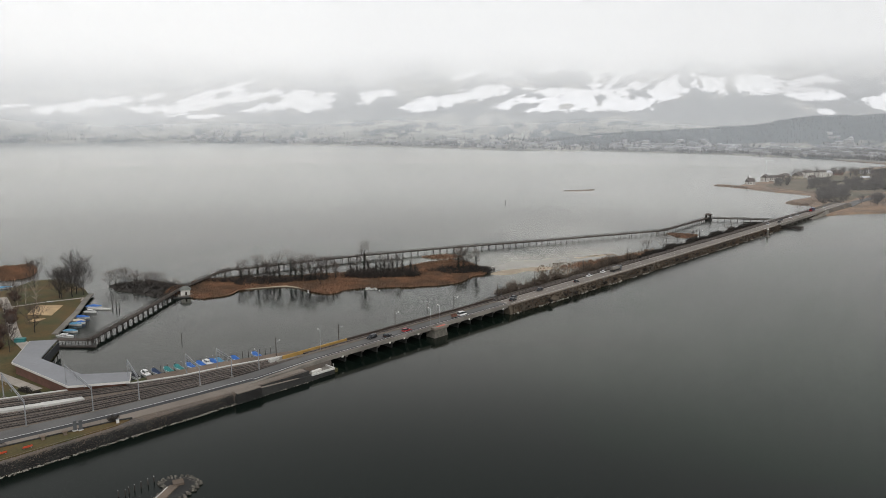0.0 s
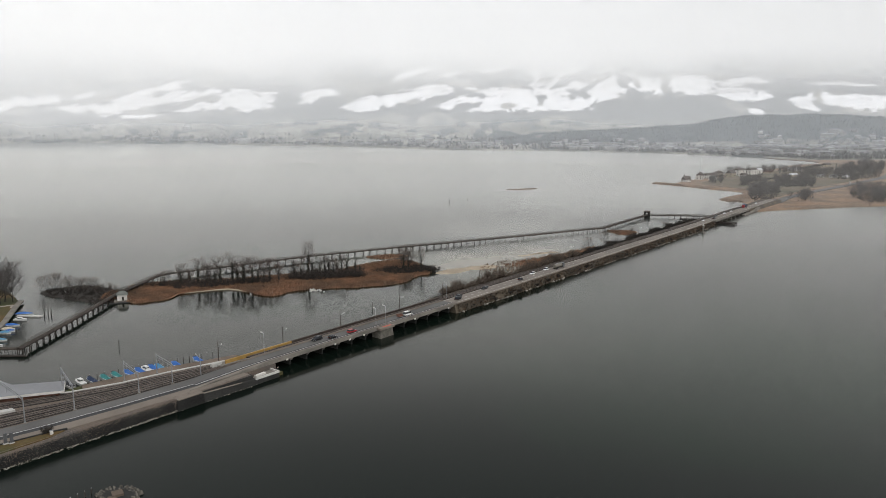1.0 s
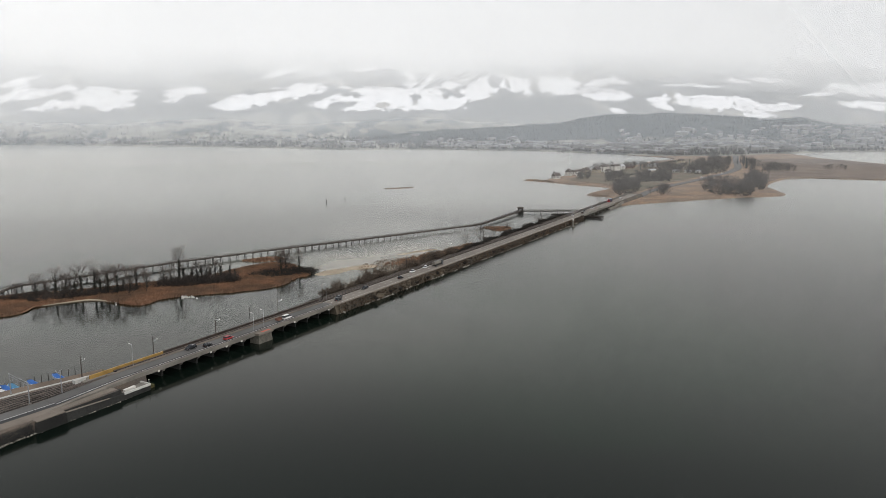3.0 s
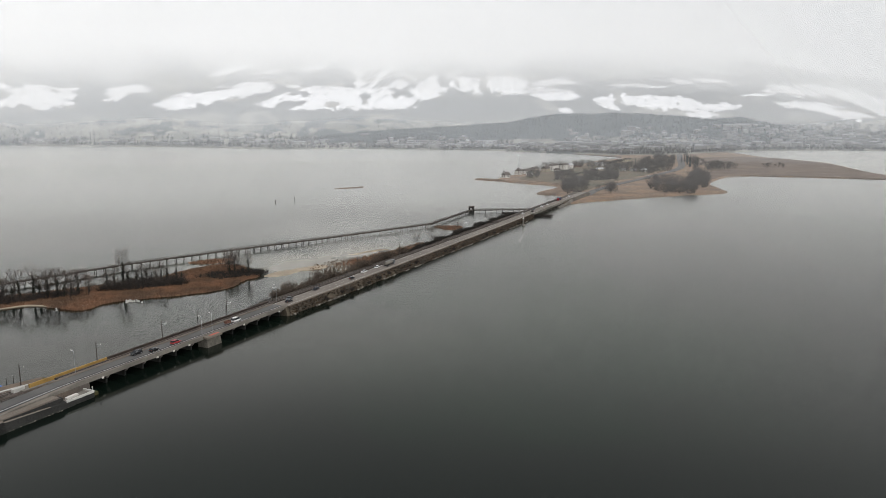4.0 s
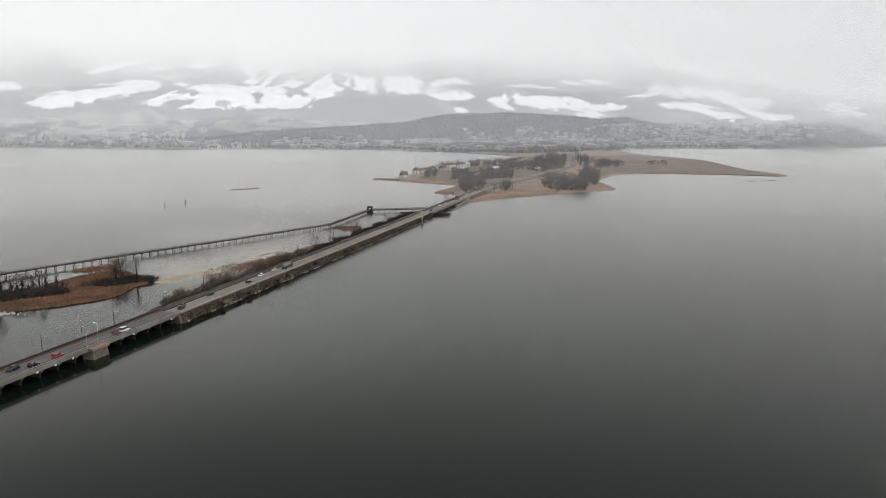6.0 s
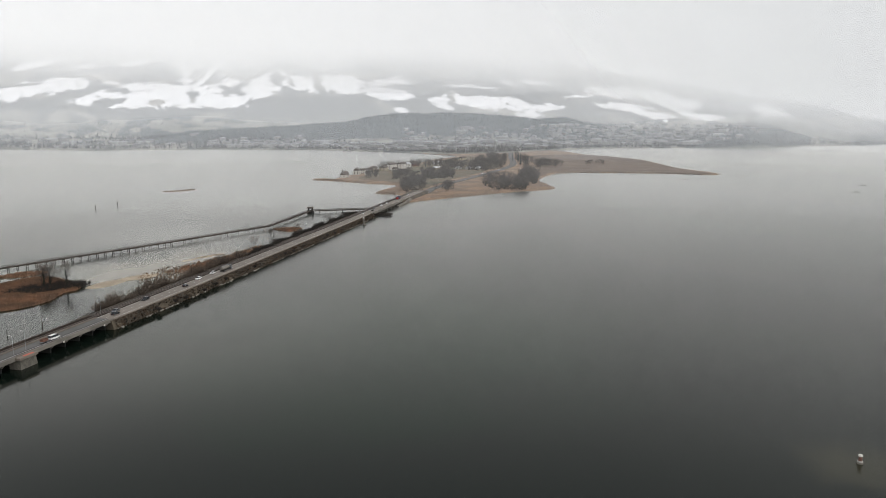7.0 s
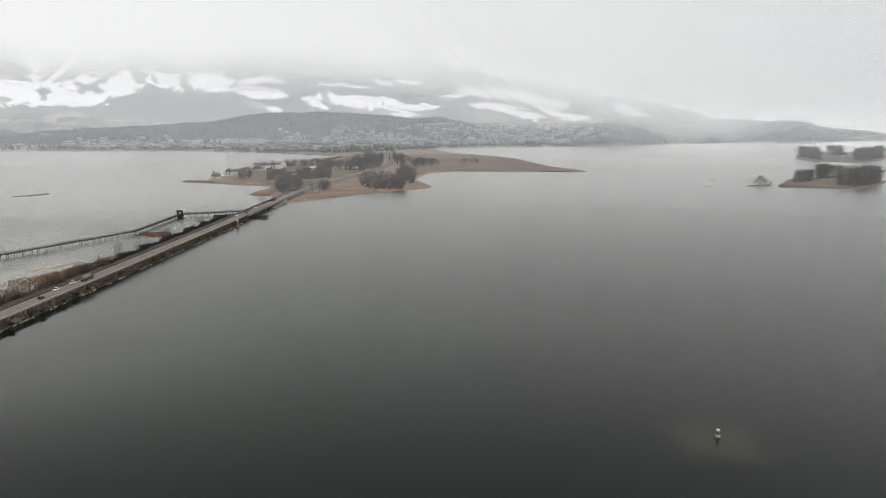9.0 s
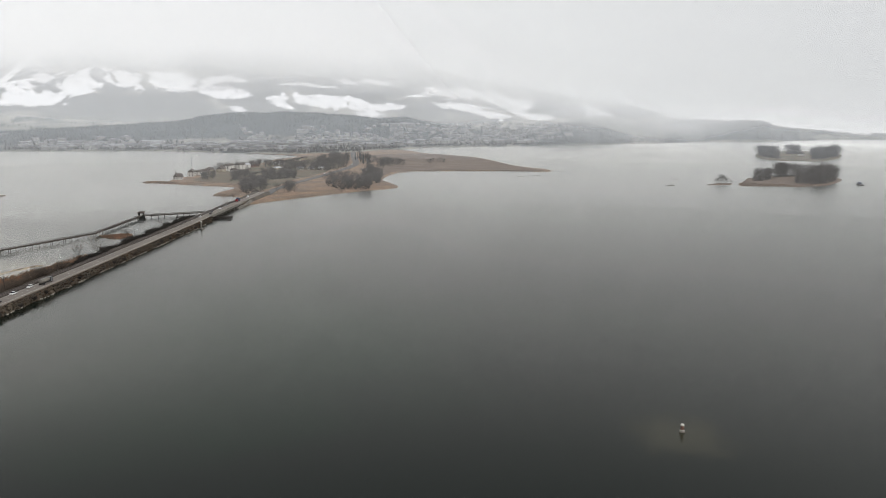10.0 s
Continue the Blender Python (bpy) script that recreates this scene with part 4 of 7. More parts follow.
def lorry(at, heading, cab_paint, load_mat, label, tank=True):
    ob = root("lorry", at, label, "lorry", heading, "vehicles on the causeway road")
    part("chassis", Geo().box(-0.4, 0, 0.6, 9.0, 0.9, 0.35), RUBBER, ob)
    part("cab", side_profile([(3.4, 0.5), (5.3, 0.5), (5.35, 1.5), (5.15, 2.9), (3.5, 3.0), (3.4, 2.6)], 2.4, 1, 0.94, 1.8), cab_paint, ob, bevel=0.08)
    part("windscreen", Geo().box(5.26, 0, 1.7, 0.12, 2.0, 0.85), GLASS, ob)
    if tank:
        g = Geo()
        n = 16
        ring = lambda x, r: [(x, r * math.cos(6.283 * i / n), 2.05 + 0.95 * r * math.sin(6.283 * i / n)) for i in range(n)]
        g.quad_box(ring(-5.0, 0.8), ring(-4.7, 1.15)).quad_box(ring(-4.7, 1.15), ring(2.7, 1.15)).quad_box(ring(2.7, 1.15), ring(3.0, 0.8))
        part("tank", g, load_mat, ob)
        part("catwalk", Geo().box(-1, 0, 3.13, 6.5, 0.5, 0.08), STEEL, ob)
    else:
        part("load_box", Geo().box(-1.0, 0, 1.0, 8.2, 2.45, 2.6), load_mat, ob, bevel=0.04)
    tyre, rim = wheel_mesh(0.5, 0.32).mesh("tyre", RUBBER), wheel_mesh(0.28, 0.34).mesh("rim", ALLOY)
    for x in (4.3, -2.6, -3.9):
        for y in (-1.02, 1.02):
            w = part("wheel", tyre, None, ob)
            w.location = (x, y, 0.5)
            part("rim", rim, None, w)
    return ob


def boat(at, heading, length, cover, label, group, bow=0.6):
    ob = root("boat", at, label, "boat", heading, group)
    L, W = length, length * 0.34
    plan = [(-L / 2, -W * 0.42), (-L * 0.1, -W / 2), (L * 0.25, -W * 0.4), (L / 2, 0), (L * 0.25, W * 0.4), (-L * 0.1, W / 2), (-L / 2, W * 0.42)]
    part("hull", Geo().quad_box([(x * 0.92, y * 0.75, -0.25) for x, y in plan], [(x, y, 0.65 + (0.25 if x > 0 else 0)) for x, y in plan]), HULL, ob, bevel=0.03)
    if cover:
        g = Geo()
        ridge = [(-L * 0.46, 0, 1.0), (0, 0, 1.55), (L * 0.44, 0, 1.1)]
        n = len(plan)
        g.v = [(x * 1.03, y * 1.06, 0.55 + (0.25 if x > 0 else 0)) for x, y in plan] + ridge
        g.f = [(0, 1, n + 1, n), (1, 2, n + 1), (2, 3, n + 2, n + 1), (3, 4, n + 1, n + 2), (4, 5, n + 1), (5, 6, n, n + 1), (6, 0, n)]
        part("cover", g, cover, ob, "boat cover pulled over a ridge pole")
    else:
        part("cabin", Geo().box(-L * 0.05, 0, 0.6, L * 0.4, W * 0.6, 0.9, 0, 0.85), HULL, ob, bevel=0.05)
        part("window", Geo().box(-L * 0.05, 0, 1.0, L * 0.37, W * 0.59, 0.25), GLASS, ob)
    return ob


def house(at, turn, w, l, h, roof_h, wall, roof, label, storeys=2, name="house", cols=4):
    ob = root(name, at, label, "house", turn)
    part("wall", Geo().box(0, 0, -0.5, l, w, h + 0.5), wall, ob)
    o = 0.6
    g = Geo()
    g.quad_box([(-l / 2 - o, -w / 2 - o, h - 0.2), (l / 2 + o, -w / 2 - o, h - 0.2), (l / 2 + o, w / 2 + o, h - 0.2), (-l / 2 - o, w / 2 + o, h - 0.2)],
               [(-l / 2 - o, -0.15, h + roof_h), (l / 2 + o, -0.15, h + roof_h), (l / 2 + o, 0.15, h + roof_h), (-l / 2 - o, 0.15, h + roof_h)])
    top = part("roof", g, roof, ob)
    part("chimney", Geo().box(l * 0.2, w * 0.12, h + roof_h * 0.5, 0.8, 0.8, roof_h * 0.7), BRICK, top)
    pane = Geo().box(0, 0, 0, 1.1, 0.14, 1.3).mesh("window", GLASS)
    for s in range(storeys):
        z = 1.0 + s * (h - 0.6) / storeys
        for k in range(cols):
            x = (k + 0.5) / cols * l - l / 2
            for y in (-w / 2, w / 2):
                p = part("window", pane, None, ob)
                p.location = (x, y, z)
        for y in (-w / 4, w / 4):
            p = part("window", pane, None, ob)
            p.location, p.rotation_euler = (-l / 2, y, z), (0, 0, math.pi / 2)
    return ob


# ================================================================ town bank
shore_ring = [C(-260, -4.6), C(-4, -4.6), C(-4, 16), (-60, 282), (-74, 274), (-84, 268), (-98, 258), (-108, 251), (-114, 244), (-126, 240), (-150, 261), (-157, 285),
              (-163, 296), (-171, 308), (-175, 322), (-179, 342), (-188, 370), (-191, 381), (-199, 393), (-208, 404), (-228, 419), (-239, 414), (-240, 390), (-262, 376), (-420, 330), (-420, 60)]
thing("ground", Geo().prism(shore_ring, -1.5, 1.1), GRASS, "brown-green winter lawn of the lakeside park", "ground", "structure")
g = Geo()
bank = [(-260, 120), (-104, 47), (-82, 38), (-72, 31.4), (-51, 24.3), (-35, 21.7), (-25, 19.2), (-18, 17.4), (-17, 17.2), (-4, 14)]
for (sa, fa), (sb, fb) in zip(bank, bank[1:]):
    # the bank draws back behind the landing stage
    na, nb = -4.4 if sa < -17 else -0.5, -4.4 if sb < -17 else -0.5
    g.quad_box([C(sa, na - 0.4, -1), C(sb, nb - 0.4, -1), C(sb, fb, -1), C(sa, fa, -1)], [C(sa, na, 3.4), C(sb, nb, 3.4), C(sb, fb, 3.4), C(sa, fa, 3.4)])
thing("embankment", g, TRACKBED, "grey-brown gravel bank behind a dark stone quay wall", "embankment", "structure")
g = Geo()
for (sa, fa), (sb, fb) in zip(bank[1:], bank[2:]):
    g.quad_box([C(sa, fa - 0.5, 2.8), C(sb, fb - 0.5, 2.8), C(sb, fb + 0.5, 2.8), C(sa, fa + 0.5, 2.8)], [C(sa, fa - 0.5, 3.65), C(sb, fb - 0.5, 3.65), C(sb, fb + 0.5, 3.65), C(sa, fa + 0.5, 3.65)])
g.beam(C(-104, 47, 3.65), C(-150, 68, 3.65), 1.0, 0.8)
thing("kerb", g, PALE_CONCRETE, "pale concrete kerb beside the railway tracks", "kerb", "structure")

# sandy quay strip with the boats
g = Geo().prism([(-60, 280), (-73, 272.5), (-84, 266.5), (-98, 256.5), (-107, 250), (-103, 242), (-92, 248.5), (-79, 258.5), (-70, 264.5), (-58, 272)], 0.9, 1.9)
thing("quay", g, SANDY, "narrow sandy quay behind the moored boats", "quay", "structure")

ROAD_W = [(-260, 27, 33.5), (-112, 11.6, 18.2), (-96, 9.2, 15.4), (-82, 7.0, 12.9), (-60, 5.0, 10.4), (-35, 3.4, 8.8), (-4, 2.4, 8.3)]
band("road", ROAD_W, 3.2, 3.52, ASPHALT, "grey asphalt road beside the railway tracks", "road")
band("cycle_lane", [(s, n - 2.6, n - 0.004) for s, n, f in ROAD_W[:-1]] + [(-4, 1.2, 2.396)], 3.2, 3.53, DARK_ASPHALT, "fresh dark asphalt cycle lane beside the road", "cycle lane")
band("road_line", [(s, n - 0.1, n + 0.16) for s, n, f in ROAD_W], 3.4, 3.56, LINE, "worn white edge line of the road", "road marking")
band("pavement", [(s, max(n - 7.4, -4.3), n - 2.64) for s, n, f in ROAD_W[1:-1]] + [(-18, -3.4, 0.7)], 3.2, 3.6, PAVING, "beige lakeside footpath", "footpath")
lawn = [C(-150, 8.5), C(-113, 5.6), C(-99, 3.2), C(-84, 0.6), C(-81, -1.0), C(-86, -2.6), C(-102, -2.8), C(-115, -2.8), C(-150, -2.8)]
thing("lawn", Geo().prism(lawn, 3.3, 3.68), GRASS, "brown-green lawn strip beside the quay", "lawn", "structure")
g = Geo()
for (sa, a), (sb, b) in zip([(-150, 8.6), (-113, 5.7), (-99, 3.3), (-84, 0.7)], [(-113, 5.7), (-99, 3.3), (-84, 0.7), (-80, -0.6)]):
    g.beam(C(sa, a, 3.95), C(sb, b, 3.95), 0.5, 0.6)
thing("low_wall", g, STONE, "low dark kerb wall along the lawn", "wall", "structure")

# quay wall stones and pale rubble at its foot
rng = random.Random(21)
spots = []
for k in range(9000):
    s, q = rng.uniform(-135, -38), rng.random()
    spots.append(C(s, -5.0 + 0.75 * q - (1.6 if -48 < s < -38 else 0), 0.1 + 3.2 * q))
rocks("quay_stones", spots, 0.22, STONE, "dark rough stones of the quay wall", 22)
rocks("shore_rubble", [C(rng.uniform(-135, -16), -5.6 + rng.gauss(0, 0.35), 0.05) for _ in range(900)], 0.2, RUBBLE, "pale rubble stones along the waterline", 23)
g = Geo()
for k in range(56):
    s = -135 + 2.1 * k
    g.tube(C(s, -4.2, 3.4), C(s, -4.2, 4.5), 0.035, 0.035, 4)
for z in (4.0, 4.5):
    g.beam(C(-135, -4.2, z), C(-18, -4.2, z), 0.05, 0.05)
thing("quay_railing", g, RAIL_STEEL, "thin brown steel railing along the quay edge", "railing", "structure")

g = Geo().quad_box([C(-40, -5.0, -0.5), C(-17.2, -5.0, -0.5), C(-17.2, -1.0, -0.5), C(-40, -1.0, -0.5)], [C(-40, -4.42, 3.38), C(-17.2, -4.42, 3.38), C(-17.2, -1.0, 3.38), C(-40, -1.0, 3.38)])
thing("quay_wall", g, STONE, "dark masonry wall below the bridge ramp", "wall", "structure")
# bastion, lower promenade and landing platform
g = Geo()
g.quad_box([C(-48, -6.6, -1), C(-37.5, -6.6, -1), C(-37.5, -2, -1), C(-48, -2, -1)], [C(-47, -5.6, 3.3), C(-38.5, -5.6, 3.3), C(-38.5, -2, 3.3), C(-47, -2, 3.3)])
bastion = thing("bastion", g, STONE, "small dark stone bastion of the quay wall", "bastion", "structure")
part("cap", Geo().quad_box([C(-47.3, -5.9, 3.3), C(-38.2, -5.9, 3.3), C(-38.2, -2.6, 3.3), C(-47.3, -2.6, 3.3)], [C(-47.3, -5.9, 3.62), C(-38.2, -5.9, 3.62), C(-38.2, -2.6, 3.62), C(-47.3, -2.6, 3.62)]), PAVING, bastion, "pale stone top slab")
g = Geo()
g.quad_box([C(-38, -6.2, -1), C(-14, -6.2, -1), C(-14, -2.6, -1), C(-38, -2.6, -1)], [C(-38, -5.8, 2.9), C(-14, -5.8, 1.75), C(-14, -3.0, 1.75), C(-38, -3.0, 2.9)])
thing("ramp", g, STONE, "dark stone ramp going down to the landing stage", "ramp", "structure")
g = Geo()
g.quad_box([C(-37.8, -5.6, 2.7), C(-16.8, -5.5, 1.6), C(-16.8, -3.2, 1.6), C(-37.8, -3.2, 2.7)], [C(-37.8, -5.6, 2.96), C(-16.8, -5.5, 1.86), C(-16.8, -3.2, 1.86), C(-37.8, -3.2, 2.96)])
thing("footpath", g, PAVING, "beige sloping footpath along the water", "footpath", "structure")
stage = root("landing_stage", (0, 0, 0), "pale concrete landing stage with a raised rim", "landing stage", kind="structure")
part("slab", Geo().quad_box([C(-17, -5.8, -0.8), C(-6.5, -5.8, -0.8), C(-6.5, -0.6, -0.8), C(-17, -2.6, -0.8)], [C(-17, -5.8, 1.8), C(-6.5, -5.8, 1.8), C(-6.5, -0.6, 1.8), C(-17, -2.6, 1.8)]), STONE, stage)
part("deck", Geo().quad_box([C(-16.9, -5.3, 1.8), C(-7, -5.3, 1.8), C(-7, -0.8, 1.8), C(-16.9, -2.8, 1.8)], [C(-16.9, -5.3, 1.86), C(-7, -5.3, 1.86), C(-7, -0.8, 1.86), C(-16.9, -2.8, 1.86)]), CONCRETE, stage)
part("rim", Geo().beam(C(-17, -5.6, 2.4), C(-6.5, -5.6, 2.4), 0.5, 0.7).beam(C(-6.7, -5.4, 2.4), C(-6.7, -0.8, 2.4), 0.5, 0.7), PALE_CONCRETE, stage, "pale raised rim")
part("bench", Geo().beam(C(-15.5, -3.6, 2.6), C(-11, -3.2, 2.6), 1.1, 0.75), WHITE, stage, "white concrete bench block")
part("lamp", Geo().tube(C(-6.8, -5.4, 2.3), C(-6.8, -5.4, 3.5), 0.06, 0.06, 6).box(*C(-6.8, -5.4), 3.5, 0.35, 0.35, 0.3), PALE_CONCRETE, stage)

# ---------------------------------------------------------------- railway
TRACKS = [
    [(-260, 104), (-140, 60), (-104, 43.5), (-89, 36.5), (-73, 29.5), (-54, 22.2), (-27, 15.8), (0, 10.6)],
    [(-260, 98), (-140, 55), (-104, 39), (-89, 32.5), (-73, 26.4), (-54, 20.4), (-35, 16), (-22, 13.8)],
    [(-260, 80), (-140, 44), (-104, 29.5), (-89, 25), (-73, 21.0), (-54, 16.8), (-35, 13.8), (-10, 11.2)],
    [(-260, 68), (-140, 36), (-104, 24.5), (-89, 20.6), (-73, 17.4), (-54, 14.2), (-35, 12.3), (-10, 10.8)],
    [(-260, 60), (-140, 31), (-104, 20.0), (-89, 16.6), (-73, 14.2), (-54, 11.9), (-35, 10.9), (0, 10.4)],
]
rng = random.Random(5)
for line in TRACKS:
    track = root("railway_track", (0, 0, 0), "brown ballasted railway track with rusty rails", "railway track", kind="structure")
    dense = [(float(s), float(np.interp(s, [p[0] for p in line], [p[1] for p in line]))) for s in np.arange(line[0][0], line[-1][0] + 0.1, 4.0)]
    g, rails, ties = Geo(), (Geo(), Geo()), Geo()
    for (sa, da), (sb, db) in zip(dense, dense[1:]):
        g.quad_box([C(sa, da - 1.55, 3.3), C(sb, db - 1.55, 3.3), C(sb, db + 1.55, 3.3), C(sa, da + 1.55, 3.3)], [C(sa, da - 1.4, 3.58), C(sb, db - 1.4, 3.58), C(sb, db + 1.4, 3.58), C(sa, da + 1.4, 3.58)])
        for rail, off in zip(rails, (-0.75, 0.75)):
            rail.beam(C(sa, da + off, 3.82), C(sb, db + off, 3.82), 0.14, 0.18)
        if sa > -150:
            for k in range(5):
                t = k / 5
                s, d = sa + (sb - sa) * t, da + (db - da) * t
                ties.beam(C(s, d - 1.25, 3.66), C(s, d + 1.25, 3.66), 0.26, 0.14)
    part("ballast", g, BALLAST, track)
    for rail in rails:
        part("rail", rail, RAIL_STEEL, track)
    part("sleepers", ties, SLEEPER, track)
g = Geo()
plat = [(-150, 52), (-106, 34.6), (-95, 30.4), (-84, 26.6)]
for (sa, a), (sb, b) in zip(plat, plat[1:]):
    g.quad_box([C(sa, a - 1.6, 3.3), C(sb, b - 1.2, 3.3), C(sb, b + 1.2, 3.3), C(sa, a + 1.6, 3.3)], [C(sa, a - 1.6, 4.1), C(sb, b - 1.2, 4.1), C(sb, b + 1.2, 4.1), C(sa, a + 1.6, 4.1)])
thing("platform", g, PALE_CONCRETE, "narrow pale concrete platform between the tracks", "platform", "structure")


def gantry(near, far, h=8.5):
    ob = root("gantry", C(*near, 3.4), "grey steel gantry spanning the railway tracks", "gantry", group="railway gantries")
    ob.matrix_basis = Matrix.Identity(4)
    for s, d in (near, far):
        c = part("column", Geo().tube(C(s, d, 3.4), C(s, d, 3.4 + h), 0.2, 0.15, 6), STEEL, ob)
        part("footing", Geo().box(*C(s, d), 3.3, 0.9, 0.9, 0.5), CONCRETE, c)
    beam = Geo()
    for z in (h - 0.2, h - 1.0):
        beam.beam(C(*near, 3.4 + z + 0.1), C(*far, 3.4 + z + 0.1), 0.2, 0.16)
    n = 10
    for k in range(n):
        a, b = k / n, (k + 1) / n
        pa = (near[0] + (far[0] - near[0]) * a, near[1] + (far[1] - near[1]) * a)
        pb = (near[0] + (far[0] - near[0]) * b, near[1] + (far[1] - near[1]) * b)
        beam.tube(C(*pa, 3.4 + h - (1.0 if k % 2 else 0.2)), C(*pb, 3.4 + h - (0.2 if k % 2 else 1.0)), 0.06, 0.06, 4)
    part("lattice_beam", beam, STEEL, ob)
    for t in (0.25, 0.55, 0.8):
        p = (near[0] + (far[0] - near[0]) * t, near[1] + (far[1] - near[1]) * t)
        part("hanger", Geo().tube(C(*p, 3.4 + h - 1), C(*p, 3.4 + h - 2.6), 0.06, 0.05, 4).beam(C(p[0], p[1], 3.4 + h - 2.4), C(p[0], p[1] + 1.6, 3.4 + h - 2.2), 0.07, 0.07), STEEL, ob)
    return ob


gantry((-104, 16.4), (-101, 47.5))
gantry((-86, 13.4), (-84, 40.5))
gantry((-72, 12.2), (-67, 31.5))
gantry((-52, 9.9), (-49, 25.0), 7.5)
gantry((-40, 9.6), (-38, 23.0), 7.5)


def mast(s, d, h=8.0, z=4.3, side=-1, mat=None, label="dark railway line mast with a bracket arm"):
    ob = root("line_mast", C(s, d, z), label, "mast", HEADING, "railway line masts")
    mat = mat or RUST
    part("pole", Geo().tube((0, 0, -0.3), (0, 0, h), 0.2, 0.13, 6), mat, ob)
    part("arm", Geo().tube((0, 0, h - 1.0), (0, side * 2.6, h - 0.7), 0.06, 0.05, 4).tube((0, 0, h - 2.0), (0, side * 2.4, h - 0.8), 0.05, 0.04, 4), STEEL, ob)
    part("insulator", Geo().tube((0, side * 2.4, h - 0.8), (0, side * 2.4, h - 0.3), 0.1, 0.1, 6), PALE_CONCRETE, ob)
    part("footing", Geo().box(0, 0, -0.4, 0.8, 0.8, 0.5), CONCRETE, ob)
    return ob


mast(-29, 9.6, 8, 3.4, 1, STEEL, "grey steel railway line mast with a bracket arm")
for s, d in ((-18, 14.8), (10, 12.2), (41, 12.0), (79, 12.0), (112, 12.4)):
    mast(s, d)
for s in (150, 200, 254, 310, 366, 430):
    mast(s, 16.4 + 0.012 * (s - 100), 8, 4.1)

# ---------------------------------------------------------------- road and rail bridge
bridge = root("road_bridge", (0, 0, 0), "long low concrete road and rail bridge", "bridge", kind="structure")
band("deck", [(-7, 0.5, 12.4), (107, 0.5, 12.4)], 3.2, 4.3, CONCRETE, parent=bridge)
band("fascia", [(-7, -0.15, 0.5), (108, -0.15, 0.5)], 3.35, 4.75, CONCRETE, parent=bridge, label="weathered concrete edge beam")
for k in range(13):
    s = 5 + 8.25 * k
    g = Geo()
    g.quad_box([C(s - 0.4, 2.3, -1), C(s + 0.4, 2.3, -1), C(s + 0.4, 11.5, -1), C(s - 0.4, 11.5, -1)], [C(s - 0.4, 1.7, 3.2), C(s + 0.4, 1.7, 3.2), C(s + 0.4, 12.0, 3.2), C(s - 0.4, 12.0, 3.2)])
    # the dark colour puts the shade below the deck into the pier
    pier = part("pier", g, STONE, bridge, "stone pier coloured dark for the shade under the deck")
    part("bracket", Geo().quad_box([C(s - 0.5, 1.4, 2.0), C(s + 0.5, 1.4, 2.0), C(s + 0.5, 1.69, 2.0), C(s - 0.5, 1.69, 2.0)], [C(s - 0.5, 0.55, 3.19), C(s + 0.5, 0.55, 3.19), C(s + 0.5, 1.69, 3.19), C(s - 0.5, 1.69, 3.19)]), CONCRETE, pier, "pale concrete bracket")
    if k in (0, 3, 4, 5, 9, 12):
        part("marker", Geo().box(*C(s - 3.2, -0.22), 2.95, 0.9, 0.16, 0.7, HEADING), WHITE, bridge, "small white navigation board")
mid = part("stone_pier", Geo().quad_box([C(51, -2.2, -1), C(59.5, -2.2, -1), C(59.5, 3, -1), C(51, 3, -1)], [C(51.4, -1.8, 3.7), C(59, -1.8, 3.7), C(59, 3, 3.7), C(51.4, 3, 3.7)]), BOULDER, bridge, "broad masonry pier with a lookout")
part("lookout", Geo().quad_box([C(50.8, -2.4, 3.7), C(59.8, -2.4, 3.7), C(59.8, -0.16, 3.7), C(50.8, -0.16, 3.7)], [C(50.8, -2.4, 4.6), C(59.8, -2.4, 4.6), C(59.8, -0.16, 4.6), C(50.8, -0.16, 4.6)]), PAVING, mid)
part("painted_panel", Geo().quad_box([C(53.5, -1.9, 4.6), C(58.5, -1.9, 4.6), C(58.5, -0.7, 4.6), C(53.5, -0.7, 4.6)], [C(53.5, -1.9, 4.66), C(58.5, -1.9, 4.66), C(58.5, -0.7, 4.66), C(53.5, -0.7, 4.66)]), RED_SIGN, mid, "faded red painted ground panel")
band("footway", [(-12, 0.5, 1.6), (108, 0.5, 1.6)], 4.2, 4.5, PAVING, parent=bridge)
band("road_surface", [(-12, 3.6, 8.3), (107, 3.6, 8.3)], 3.4, 4.44, ASPHALT, parent=bridge)
band("cycle_strip", [(-12, 1.6, 3.596), (107, 1.6, 3.596)], 3.4, 4.45, DARK_ASPHALT, parent=bridge)
band("edge_line", [(-12, 2.45, 2.75), (107, 2.45, 2.75)], 4.3, 4.475, LINE, parent=bridge)
band("kerb", [(-13, 8.3, 8.75), (107, 8.3, 8.75)], 4.0, 4.85, PAVING, parent=bridge)
band("ballast", [(-8, 8.75, 11.7), (107, 8.75, 11.7)], 4.0, 4.5, BALLAST, parent=bridge)
for d in (9.6, 11.05):
    band("rail", [(-8, d - 0.09, d + 0.09), (107, d - 0.09, d + 0.09)], 4.5, 4.72, RAIL_STEEL, parent=bridge)
band("girder", [(14, 11.8, 12.4), (108, 11.8, 12.4)], 3.0, 5.35, RUST, parent=bridge, label="rust-brown steel side girder")
band("yellow_girder", [(-17, 11.9, 12.5), (14, 11.8, 12.5)], 3.0, 5.3, OCHRE, parent=bridge, label="ochre-yellow painted side girder")
g = Geo()
for k in range(59):
    s = -8 + 2 * k
    g.tube(C(s, 0.2, 4.6), C(s, 0.2, 5.5), 0.04, 0.04, 4)
for z in (5.1, 5.55):
    g.beam(C(-8, 0.2, z), C(108, 0.2, z), 0.07, 0.06)
part("railing", g, RAIL_STEEL, bridge, "thin dark steel railing")
